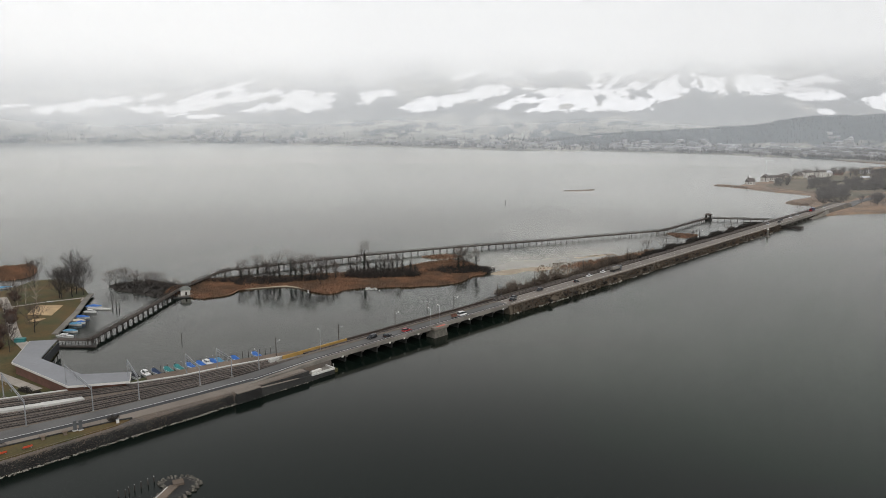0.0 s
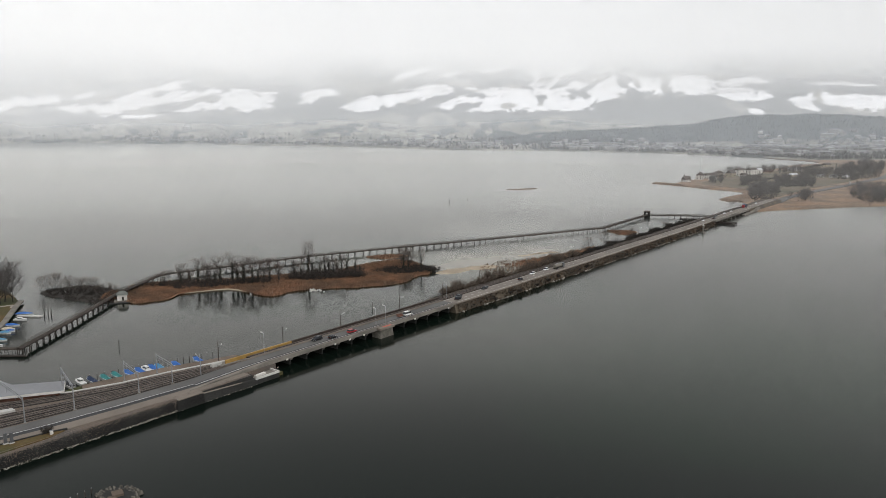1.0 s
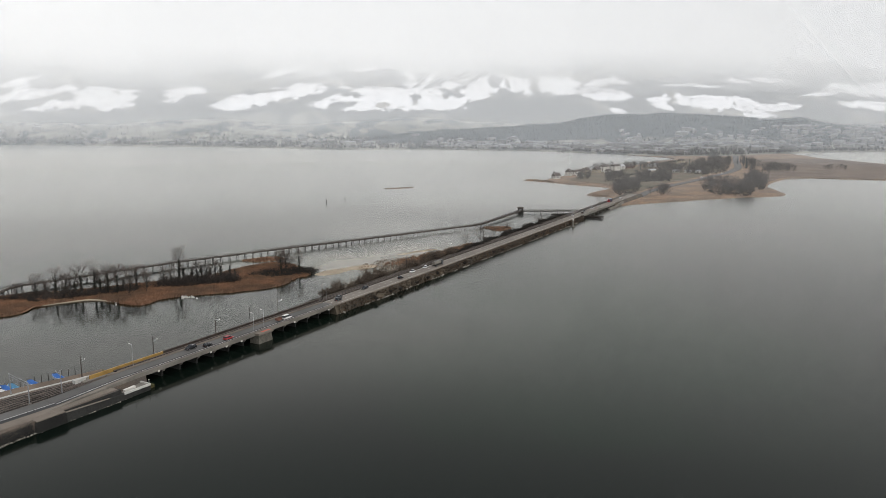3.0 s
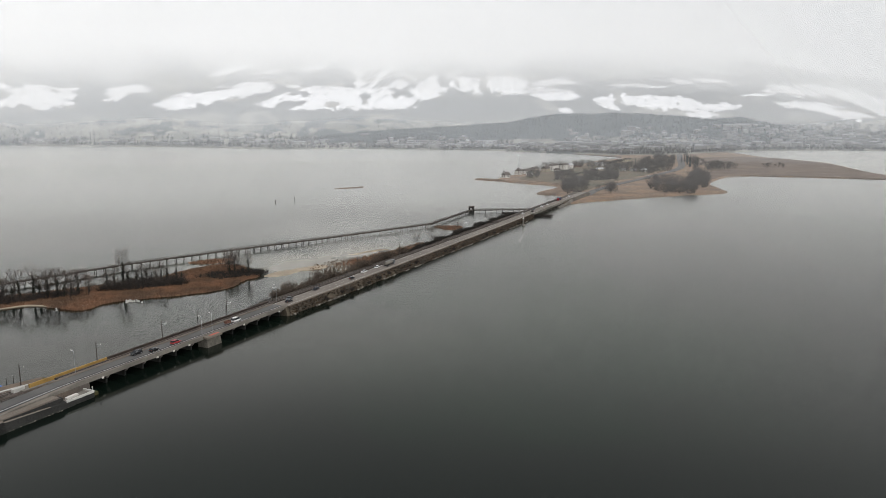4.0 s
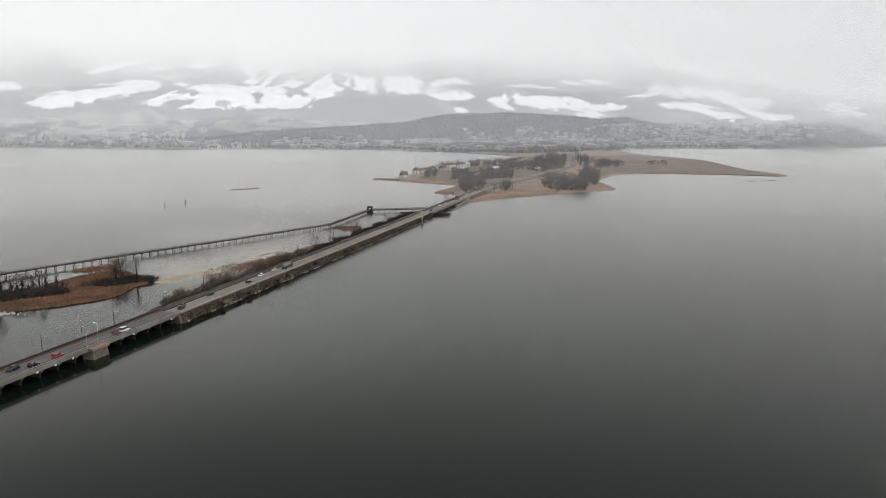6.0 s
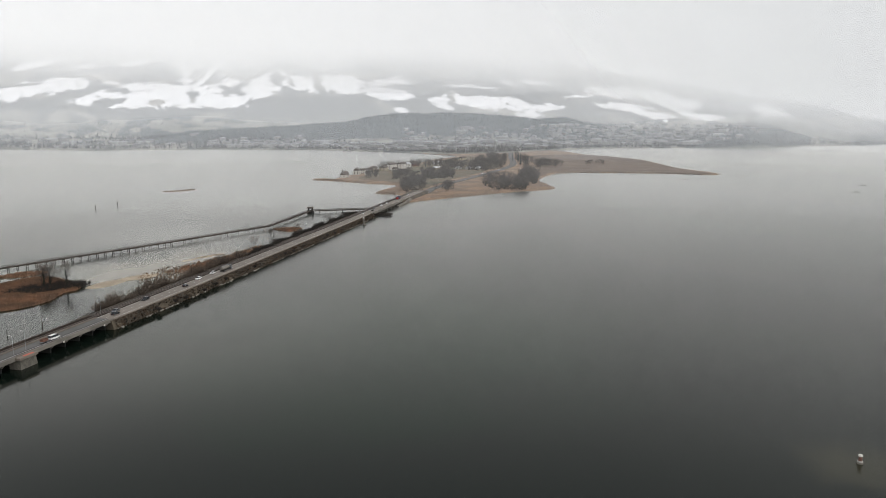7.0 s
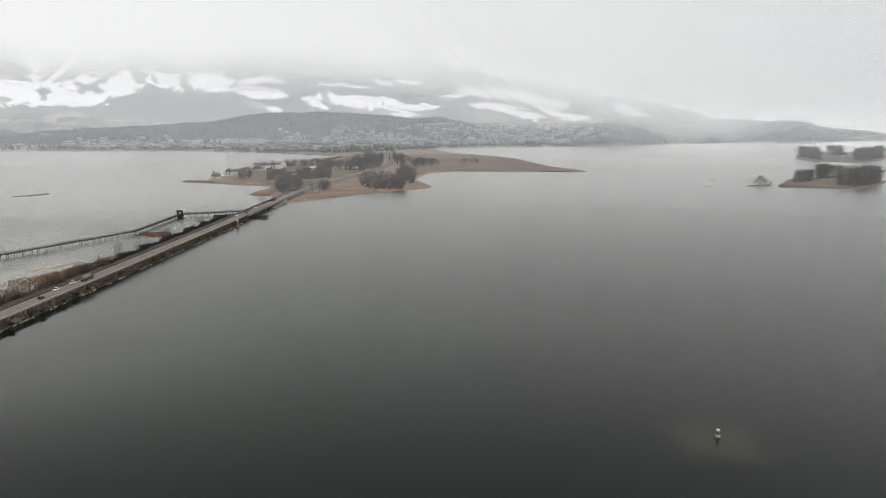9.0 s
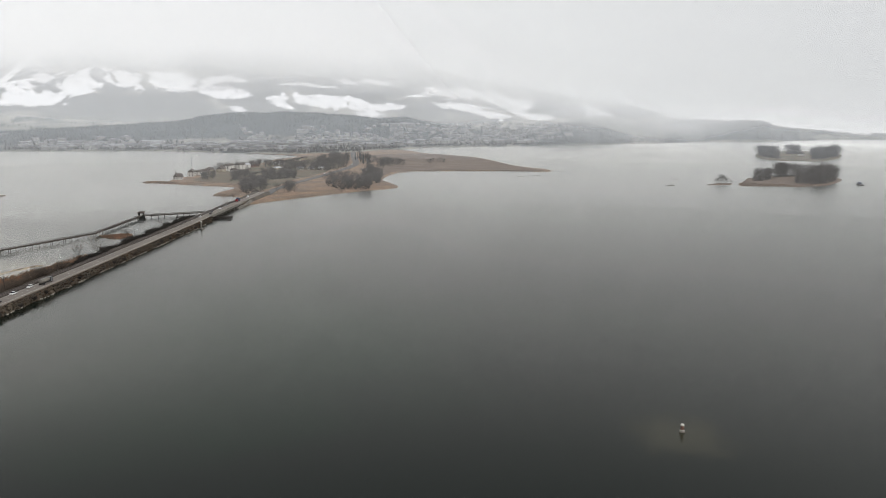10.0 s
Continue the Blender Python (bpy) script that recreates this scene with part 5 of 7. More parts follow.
part("abutment", Geo().quad_box([C(-20, 11, -1), C(-6, 11, -1), C(-6, 15, -1), C(-20, 15, -1)], [C(-20, 11, 4.0), C(-6, 11, 4.0), C(-6, 14.5, 4.0), C(-20, 14.5, 4.0)]), CONCRETE, bridge)
part("end_block", Geo().box(*C(-20, 13.6), 3.4, 4.0, 1.6, 1.5, HEADING), PALE_CONCRETE, bridge, "pale concrete end block")
# ramp of the road up to the bridge
def ramp(name, near, far, s0, s1, z0, z1, mat, label, category, low=3.2):
    """A strip that rises from z0 at s0 to z1 at s1; near and far are its edges at both ends."""
    g = Geo().quad_box([C(s0, near[0], low), C(s1, near[1], low), C(s1, far[1], low), C(s0, far[0], low)], [C(s0, near[0], z0), C(s1, near[1], z1), C(s1, far[1], z1), C(s0, far[0], z0)])
    return thing(name, g, mat, label, category, "structure")


ramp("road", (3.4, 3.6), (8.8, 8.3), -36, -12, 3.54, 4.44, ASPHALT, "grey asphalt ramp rising to the bridge", "road")
ramp("cycle_lane", (0.8, 1.6), (3.396, 3.596), -36, -12, 3.55, 4.45, DARK_ASPHALT, "fresh dark asphalt cycle lane rising to the bridge", "cycle lane")
ramp("footpath", (-0.5, 0.5), (0.796, 1.596), -36, -12, 3.62, 4.5, PAVING, "beige footpath rising to the bridge", "footpath")
ramp("parapet", (-1.3, -0.15), (-0.51, 0.49), -40, -7, 3.75, 4.75, CONCRETE, "weathered concrete parapet of the bridge ramp", "parapet")
thing("road_line", Geo().beam(C(-36, 2.3, 3.62), C(-12, 2.6, 4.5), 0.28, 0.06), LINE, "worn white edge line of the bridge ramp", "road marking", "structure")


def street_lamp(s, d, z=4.4, h=8.5):
    ob = root("street_lamp", C(s, d, z), "slim pale steel street lamp on the bridge", "street lamp", HEADING, "street lamps")
    part("pole", Geo().tube((0, 0, -0.2), (0, 0, h), 0.09, 0.06, 6), STEEL, ob)
    part("arm", Geo().tube((0, 0, h), (0, 1.0, h + 0.2), 0.05, 0.05, 5), STEEL, ob)
    part("lamp_head", Geo().box(0, 1.3, h + 0.13, 0.25, 0.8, 0.14), PALE_CONCRETE, ob, bevel=0.03)
    return ob


for s in (51.5, 57.5, 111):
    street_lamp(s, 0.9 if s < 100 else 9.2)
street_lamp(-2, 8.6)

# ---------------------------------------------------------------- causeway dam
def shift(s):
    return float(np.interp(s, [100, 250, 420, 520, 720], [0, 0.6, 2.5, 4.6, 9]))


def toe(s):
    return float(np.interp(s, [105, 145], [2.0, 2.6]))


g = Geo()
dam = list(range(105, 500, 15)) + [496]
for sa, sb in zip(dam, dam[1:]):
    ea, eb = shift(sa), shift(sb)
    g.quad_box([C(sa, ea - toe(sa), -1), C(sb, eb - toe(sb), -1), C(sb, eb + 24, -1), C(sa, ea + 24, -1)], [C(sa, ea - 0.6, 4.1), C(sb, eb - 0.6, 4.1), C(sb, eb + 16.5, 4.1), C(sa, ea + 16.5, 4.1)])
thing("causeway", g, EARTH, "long brown earth causeway with overgrown banks", "causeway", "structure")
far_road = list(range(107, 720, 20)) + [722]
band("road", [(s, shift(s) + 0.6, shift(s) + 8.4) for s in far_road], 4.0, 4.44, PALE_ASPHALT, "grey asphalt road along the causeway", "road")
band("verge", [(s, shift(s) - 0.6, shift(s) + 0.596) for s in far_road if s < 500], 4.0, 4.5, PAVING, "pale gravel verge of the causeway road", "verge")
band("road_line", [(s, shift(s) + 0.9, shift(s) + 1.06) for s in far_road], 4.3, 4.475, LINE, "white edge line of the causeway road", "road marking")
band("road_line", [(s, shift(s) + 8.0, shift(s) + 8.16) for s in far_road], 4.3, 4.475, LINE, "white edge line of the causeway road", "road marking")
g = Geo()
for k in range(100):
    s = 108 + 6 * k
    g.beam(C(s, shift(s) + 4.5, 4.48), C(s + 2.2, shift(s + 2.2) + 4.5, 4.48), 0.1, 0.05)
thing("road_line", g, LINE, "dashed white centre line of the causeway road", "road marking", "structure")
g = Geo()
for k in range(130):
    s = 110 + 3 * k
    g.tube(C(s, shift(s) + 9.0, 4.2), C(s, shift(s) + 9.0, 5.0), 0.05, 0.05, 4)
for sa, sb in zip(far_road[:20], far_road[1:21]):
    g.beam(C(sa, shift(sa) + 9.0, 5.1), C(sb, shift(sb) + 9.0, 5.1), 0.08, 0.32)
thing("guard_rail", g, RAIL_STEEL, "brown steel guard rail between road and railway", "guard rail", "structure")
track = root("railway_track", (0, 0, 0), "single railway track on dark ballast along the causeway", "railway track", kind="structure")
band("ballast", [(s, shift(s) + 10.0, shift(s) + 14.2) for s in far_road if s < 640], 4.0, 4.5, BALLAST, parent=track)
for d in (11.3, 12.75):
    band("rail", [(s, shift(s) + d - 0.08, shift(s) + d + 0.08) for s in far_road if s < 640], 4.5, 4.7, RAIL_STEEL, parent=track)

rng = random.Random(31)
near_bank, far_bank, foot = [], [], []
for _ in range(5200):
    s, q = rng.uniform(107, 496), rng.random()
    keep = noise.noise(Vector((s / 9, q, 0.0)))
    if keep > -0.6:
        near_bank.append(C(s, shift(s) - toe(s) + (toe(s) - 0.8) * q, -0.2 + 4.2 * q))
for _ in range(2600):
    s, q = rng.uniform(107, 496), rng.random()
    if noise.noise(Vector((s / 12, q, 4.0))) > -0.35 - (0.4 if s > 255 else 0):
        far_bank.append(C(s, shift(s) + 16.2 + 8 * q, 4.0 - 4.2 * q - (1.0 if s < 255 else 0)))
brush("bank_brushwood", near_bank[::2], 0.6, BANK_GROWTH, "dry olive-brown growth on the lake bank", 35)
brush("bank_brushwood", near_bank[1::5], 0.8, BRUSH, "dark tangled brushwood on the lake bank", 32)
brush("bank_brushwood", far_bank, 2.4, BRUSH, "dark leafless brushwood beside the railway", 33)
for _ in range(420):
    s = rng.uniform(107, 470)
    if noise.noise(Vector((s / 14, 2.0, 0.0))) > -0.05:
        foot.append(C(s, shift(s) - toe(s) - 0.2 + rng.gauss(0, 0.3), 0.05))
rocks("shore_rubble", foot, 0.55, RUBBLE, "pale stones along the foot of the causeway", 34)

# second bridge at the headland
bridge = root("road_bridge", (0, 0, 0), "short concrete bridge over the passage to the headland", "bridge", kind="structure")
band("deck", [(s, shift(s) - 0.3, shift(s) + 15.5) for s in (494, 530, 570, 612)], 2.9, 4.2, CONCRETE, parent=bridge)
band("fascia", [(s, shift(s) - 0.8, shift(s) - 0.3) for s in (490, 530, 570, 640)], 2.9, 5.0, CONCRETE, parent=bridge)
for s in (508, 522, 536, 550, 564, 578, 592):
    g = Geo()
    e = shift(s)
    g.quad_box([C(s - 0.6, e + 0.5, -1), C(s + 0.6, e + 0.5, -1), C(s + 0.6, e + 15, -1), C(s - 0.6, e + 15, -1)], [C(s - 0.6, e + 0.2, 2.9), C(s + 0.6, e + 0.2, 2.9), C(s + 0.6, e + 15, 2.9), C(s - 0.6, e + 15, 2.9)])
    part("pier", g, CONCRETE, bridge)
part("wing_wall", Geo().quad_box([C(585, 3, -1), C(640, 3, -1), C(640, 8, -1), C(585, 6, -1)], [C(585, 3.5, 0.8), C(640, 4, 4.0), C(640, 8, 4.0), C(585, 6, 0.8)]), CONCRETE, bridge)
g = Geo()
e = shift(660)
g.quad_box([C(606, 2, -1), C(730, 2, -1), C(730, 32, -1), C(606, 26, -1)], [C(606, 6, 4.1), C(730, 7, 4.1), C(730, 26, 4.1), C(606, 20, 4.1)])
thing("causeway", g, EARTH, "overgrown approach bank of the headland bridge", "causeway", "structure")


def fender(a, b, label):
    ob = root("timber_fender", (0, 0, 0), label, "fender", group="timber fenders by the passage")
    a, b = Vector((*a, 0)), Vector((*b, 0))
    n = max(3, int((b - a).length / 2.2))
    for k in range(n + 1):
        p = a.lerp(b, k / n)
        part("pile", Geo().tube((p.x, p.y, -1), (p.x, p.y, 2.3), 0.25, 0.22, 6), TIMBER, ob)
    for z in (0.9, 1.5, 2.1):
        part("waling", Geo().beam((*a[:2], z), (*b[:2], z), 0.7, 0.42), TIMBER, ob)
    return ob


fender((278, 667), (299, 660), "dark timber fender on piles beside the passage")
fender((296, 646), (318, 634), "dark timber fender on piles beside the passage")
fender((299, 642), (312, 626), "dark timber fender on piles beside the passage")

beacon = root("stone_beacon", (266, 588, 0), "small grey stone beacon column standing in the water", "beacon")
part("foot", Geo().box(0, 0, -1, 3.0, 3.0, 2.0, 0.4, 0.85), CONCRETE, beacon)
part("shaft", Geo().tube((0, 0, 1.0), (0, 0, 6.0), 0.8, 0.6, 8), CONCRETE, beacon)
part("cap", Geo().tube((0, 0, 6.0), (0, 0, 7.4), 1.0, 0.15, 8), PALE_CONCRETE, beacon)
part("mast", Geo().tube((0, 0, 7.3), (0, 0, 9.5), 0.08, 0.06, 5), STEEL, beacon)

# ================================================================ vehicles (the road lies at 4.45)
def on_road(s, lane):
    """Place and heading of a vehicle; lane -1 goes towards the headland, +1 comes back."""
    d = (3.9 if lane < 0 else 6.9) + (shift(s) if s > 107 else 0)
    return C(s, d, 4.455), HEADING if lane < 0 else HEADING + math.pi


for s, lane, kind, paint, label in (
        (23, 1, "suv", PAINT_BLACK, "black off-road car on the bridge"),
        (29, -1, "hatch", PAINT_BLACK, "small black hatchback car on the bridge"),
        (40, -1, "estate", PAINT_RED, "bright red estate car on the bridge"),
        (75.5, -1, "van", PAINT_WHITE, "white passenger van towing a trailer"),
        (118, 1, "saloon", PAINT_GREY, "dark grey saloon car on the causeway"),
        (114, -1, "saloon", PAINT_BLACK, "black saloon car on the causeway"),
        (141, 1, "estate", PAINT_BLACK, "black estate car on the causeway"),
        (172, -1, "hatch", PAINT_BLACK, "black hatchback car on the causeway"),
        (190, 1, "saloon", PAINT_WHITE, "pale saloon car on the causeway"),
        (205, 1, "hatch", PAINT_WHITE, "white hatchback car on the causeway"),
        (486, 1, "hatch", PAINT_WHITE, "white hatchback car near the second bridge"),
        (507, -1, "saloon", PAINT_BLACK, "black saloon car near the second bridge"),
        (522, 1, "hatch", PAINT_GREY, "grey hatchback car near the second bridge"),
        (549, 1, "suv", PAINT_WHITE, "white off-road car on the second bridge"),
        (571, 1, "saloon", PAINT_WHITE, "white saloon car on the second bridge"),
        (662, 1, "hatch", PAINT_WHITE, "white hatchback car on the headland road")):
    at, turn = on_road(s, lane)
    car(kind, paint, label, at, turn)
at, turn = on_road(215, -1)
lorry(at, turn, PAINT_GREY, CONCRETE, "tank lorry with a pale silver tank and grey cab")
at, turn = on_road(618, 1)
lorry(at, turn, PAINT_RED, PAINT_BLUE, "box lorry with a dark blue load and red cab", tank=False)
at, turn = on_road(70.2, -1)
trailer = root("trailer", at, "small open car trailer with brown timber sides", "trailer", turn, "vehicles on the causeway road")
part("bed", Geo().box(0, 0, 0.45, 2.8, 1.6, 0.15), STEEL, trailer)
part("sides", Geo().box(0, 0.78, 0.6, 2.8, 0.06, 1.0).box(0, -0.78, 0.6, 2.8, 0.06, 1.0).box(-1.37, 0, 0.6, 0.06, 1.5, 1.0).box(1.37, 0, 0.6, 0.06, 1.5, 1.0), BRICK, trailer)
part("drawbar", Geo().beam((1.4, 0, 0.6), (2.6, 0, 0.6), 0.12, 0.1), STEEL, trailer)
for y in (-0.85, 0.85):
    w = part("wheel", wheel_mesh(0.3, 0.18), RUBBER, trailer)
    w.location = (0, y, 0.3)

# ================================================================ wooden footbridge
LINE_XY = [(-148, 293), (-145, 340), (-143.5, 388), (-136, 432), (-132, 439), (-53, 491), (6, 521), (95, 562), (187, 608), (254, 690), (311, 676)]
foot_bridge = root("wooden_footbridge", (0, 0, 0), "long weathered timber footbridge on many piles", "footbridge")
TOP = 2.75
carry = 0.0
post_mesh = Geo().tube((0, 0, -1.5), (0, 0, TOP - 0.3), 0.24, 0.22, 6).mesh("post", TIMBER)
for k, (a, b) in enumerate(zip(LINE_XY, LINE_XY[1:])):
    A, B = Vector((*a, 0)), Vector((*b, 0))
    way = (B - A).normalized()
    side = Vector((-way.y, way.x, 0))
    length = (B - A).length
    part("deck", Geo().beam((A.x, A.y, TOP), (B.x, B.y, TOP), 2.6, 0.3), DECK_TIMBER, foot_bridge, "greyed plank deck")
    rails = Geo()
    for off in (-1.35, 1.35):
        p, q = A + off * side, B + off * side
        for z in (TOP + 0.55, TOP + 1.12):
            rails.beam((p.x, p.y, z), (q.x, q.y, z), 0.12, 0.14)
        m = int(length / 2.85)
        for i in range(m + 1):
            w = p.lerp(q, i / max(m, 1))
            rails.box(w.x, w.y, TOP - 0.2, 0.13, 0.13, 1.3)
        girder = Geo().beam((p.x - 0.4 * off * side.x, p.y - 0.4 * off * side.y, TOP - 0.3), (q.x - 0.4 * off * side.x, q.y - 0.4 * off * side.y, TOP - 0.3), 0.25, 0.4)
        part("stringer", girder, TIMBER, foot_bridge)
    part("railing", rails, TIMBER, foot_bridge, "timber railing with two rails")
    d = carry
    while d < length:
        c = A + d * way
        for off in (-1.1, 1.1):
            w = part("post", post_mesh, None, foot_bridge)
            w.location = (c.x + off * side.x, c.y + off * side.y, 0)
        u, v = c - 1.6 * side, c + 1.6 * side
        part("crossbeam", Geo().beam((u.x, u.y, TOP - 0.68), (v.x, v.y, TOP - 0.68), 0.3, 0.35), TIMBER, foot_bridge)
        d += 5.8 if k else 5.0
    carry = d - length

gate = root("bridge_gatehouse", (254, 690, 0), "small dark timber gatehouse over the footbridge", "gatehouse", math.atan2(82, 67))
part("base", Geo().box(0, 0, -1, 4.6, 4.6, 3.2), STONE, gate)
part("wall", Geo().box(0, 2.0, 2.2, 4.6, 0.25, 3.6).box(0, -2.0, 2.2, 4.6, 0.25, 3.6), TIMBER, gate)
part("lintel", Geo().box(2.1, 0, 5.0, 0.25, 3.8, 0.8).box(-2.1, 0, 5.0, 0.25, 3.8, 0.8), TIMBER, gate)
part("roof", Geo().quad_box([(-3, -3, 5.8), (3, -3, 5.8), (3, 3, 5.8), (-3, 3, 5.8)], [(-2.4, -2.4, 6.6), (2.4, -2.4, 6.6), (2.4, 2.4, 6.6), (-2.4, 2.4, 6.6)]), ROOF_TILE, gate)

chapel = root("chapel", (-138.5, 380.5, 0), "tiny white chapel with a hipped grey roof on the island", "chapel", 0.35)
chapel.scale = (1.05, 1.05, 1.0)
part("terrace", Geo().box(0, 0, -1, 7.5, 6.0, 1.9), CONCRETE, chapel, "grey stone terrace")
part("wall", Geo().box(0, 0, 0.9, 4.6, 3.8, 3.0), WHITE, chapel, bevel=0.04)
part("roof", Geo().quad_box([(-2.8, -2.4, 3.85), (2.8, -2.4, 3.85), (2.8, 2.4, 3.85), (-2.8, 2.4, 3.85)], [(-1.0, -0.1, 5.6), (1.0, -0.1, 5.6), (1.0, 0.1, 5.6), (-1.0, 0.1, 5.6)]), ROOF_COPPER, chapel)
part("door", Geo().box(0.3, -1.92, 0.9, 0.9, 0.1, 1.9), TIMBER, chapel)
part("step", Geo().box(0, -4.2, -0.8, 12, 2.2, 1.2), STONE, chapel, "dark stone landing step")

dock = root("jetty", (0, 0, 0), "low dark timber jetty beside the footbridge", "jetty")
part("deck", Geo().beam((-164, 294.6, 2.2), (-147, 294.2, 2.2), 2.6, 0.3), DECK_TIMBER, dock)
part("lower_deck", Geo().beam((-160, 290.4, 0.5), (-144, 290.0, 0.5), 1.8, 0.4), TIMBER, dock)
for k in range(7):
    x = -162.5 + 2.8 * k
    for y in (293.2, 295.6):
        part("post", Geo().tube((x, y, -1), (x, y, 2.2), 0.16, 0.15, 6), TIMBER, dock)
part("railing", Geo().beam((-164, 293.2, 3.2), (-146, 292.8, 3.2), 0.09, 0.1).beam((-164, 295.8, 3.2), (-146, 295.4, 3.2), 0.09, 0.1), TIMBER, dock)

# ================================================================ bathhouse with the angled grey roof
hall = root("bathhouse", (0, 0, 0), "angular lakeside bathhouse with a flat grey sheet roof", "building")
ROOF = [(-166, 281), (-156, 283), (-150, 259.5), (-126, 242), (-110, 244.5), (-106.5, 235.2), (-125, 230.6), (-158, 255)]
cells = [(0, 1, 2, 7), (2, 3, 6, 7), (3, 4, 5, 6)]
roof = Geo()
for cell in cells:
    ring = [ROOF[i] for i in cell]
    roof.quad_box([(x, y, 5.1) for x, y in ring], [(x, y, 5.5) for x, y in ring])
part("roof", roof, ROOF_GREY, hall, "flat grey sheet metal roof")
edges = [(0, 7), (7, 6), (6, 5), (5, 4)]
for i, j in edges:
    part("fascia", Geo().beam((*ROOF[i], 5.48), (*ROOF[j], 5.48), 0.35, 0.75), WHITE, hall, "white roof edge board")
inner = [(x + 0.06 * (-135 - x), y + 0.05 * (252 - y)) for x, y in ROOF]
for i, j in edges:
    part("wall", Geo().beam((*inner[i], 5.05), (*inner[j], 5.05), 0.35, 4.4), BRICK, hall, "terracotta boarded wall")
# black panels stand in for the shade inside the open lake side
for i, j in ((1, 2), (2, 3), (3, 4)):
    part("lake_wall", Geo().beam((*inner[i], 5.05), (*inner[j], 5.05), 0.35, 3.2), TARP_SHADE_BLACK, hall, "black panel painted as the shade of the open lake side")
    A, B = Vector((*ROOF[i], 0)), Vector((*ROOF[j], 0))
    for k in range(5):
        p = A.lerp(B, (k + 0.5) / 5)
        part("post", Geo().tube((p.x, p.y, -1), (p.x, p.y, 5.1), 0.18, 0.18, 6), TIMBER, hall)

# ================================================================ park
g = Geo().prism([(-199.5, 338), (-187, 336), (-191.5, 355.5), (-205, 355.5)], 1.0, 1.25)
thing("sand_court", g, COURT_SAND, "rectangular ochre sand volleyball court in the lawn", "sand court", "structure")
thing("sand_court", Geo().prism([(-192, 325), (-187, 326), (-187, 331), (-192, 330)], 1.0, 1.24), COURT_SAND, "small sand pit in the lawn", "sand pit", "structure")
g = Geo()
walkway = [(-232, 372), (-216, 350), (-205, 333), (-194, 316), (-183, 300), (-174, 290), (-168, 283)]
for a, b in zip(walkway, walkway[1:]):
    g.beam((*a, 1.27), (*b, 1.27), 4.2, 0.3)
for a, b in zip([(-216, 352), (-206, 361), (-195, 368), (-189, 372)], [(-206, 361), (-195, 368), (-189, 372), (-187, 366)]):
    g.beam((*a, 1.22), (*b, 1.22), 1.6, 0.3)
g.beam((-196, 290, 1.26), (-176, 262, 1.26), 5, 0.3).beam((-176, 262, 1.26), (-140, 238, 1.26), 4, 0.3)
thing("footpath", g, PALE_PATH, "pale gravel paths through the park", "footpath", "structure")
g = Geo()
qw = [(-169, 305), (-172.5, 320), (-177.5, 341), (-186, 368.5), (-189, 380)]
for a, b in zip(qw, qw[1:]):
    g.beam((*a, 1.5), (*b, 1.5), 2.6, 0.7)
thing("quay", g, CONCRETE, "grey concrete quay along the park shore", "quay", "structure")

park_boats = "boats at the park quay"
for x, y, L, cover, label in (
        (-178.5, 356.5, 8.5, TARP_BLUE, "wide motor boat under a blue cover"), (-175.5, 346, 6.5, None, "white cabin boat without a cover"),
        (-172.5, 336, 8.0, TARP_BLUE, "motor boat under a blue cover"), (-171, 329.5, 7.0, TARP_CREAM, "motor boat under a cream cover"),
        (-169.5, 323.5, 6.5, TARP_SKY, "motor boat under a light blue cover"), (-168.3, 326.4, 4.5, TARP_BLUE, "small boat under a blue cover"),
        (-166, 312.5, 7.0, TARP_SKY, "motor boat under a light blue cover"), (-164.5, 304.5, 8.5, None, "long white cabin boat")):
    boat((x + (2.4 if y > 340 else 0.2), y, 0.0), radians(-8), L, cover, label + " at the quay", park_boats)
pontoon = root("pontoon", (-172, 352.5, 0), "low white concrete pontoon beside the boats", "pontoon", radians(-8))
part("deck", Geo().box(0, 0, -0.3, 12, 2.0, 0.9), PALE_CONCRETE, pontoon, bevel=0.05)
for x in (5.4, 7.5, 9):
    part("pile", Geo().tube((x, 3.0, -1), (x, 3.0, 3.4), 0.2, 0.18, 6), TIMBER, pontoon)

quay_boats = "covered boats along the railway quay"
for k, (x, y, cover, label) in enumerate((
        (-111.5, 252, TARP_SHADE_BLACK, "black"), (-108.5, 254.3, None, ""), (-105.3, 256, TARP_NAVY, "navy blue"), (-101.5, 258.2, TARP_TEAL, "green"), (-98.6, 260.8, TARP_TEAL, "green"),
        (-95, 263, TARP_BLUE, "blue"), (-91.5, 264.8, TARP_BLUE, "blue"), (-89.6, 266.4, None, ""), (-87.4, 267.6, TARP_BLUE, "blue"), (-85.4, 268.6, TARP_SKY, "light blue"),
        (-80, 271.2, TARP_BLUE, "blue"), (-73, 276, TARP_BLUE, "blue"))):
    moored = boat((x - 1.6, y + 2.0, 0.0), HEADING + 1.57, 6.4, cover, f"small boat under a {label} tarpaulin at the quay" if cover else "small white cabin boat moored at the quay", quay_boats)
    moored.scale = (1, 1.1, 1.45)
for k in range(22):
    t = k / 21
    x, y = -110 + 42 * t, 258 + 26.5 * t + 1.8 * math.sin(3.1 * t)
    pile = thing("mooring_post", Geo().tube((x, y, -1), (x, y, 2.2), 0.13, 0.12, 6), TIMBER, "dark timber mooring post standing in the water", "post", group="mooring posts")
    part("cap", Geo().tube((x, y, 2.2), (x, y, 2.4), 0.16, 0.04, 6), STEEL, pile)

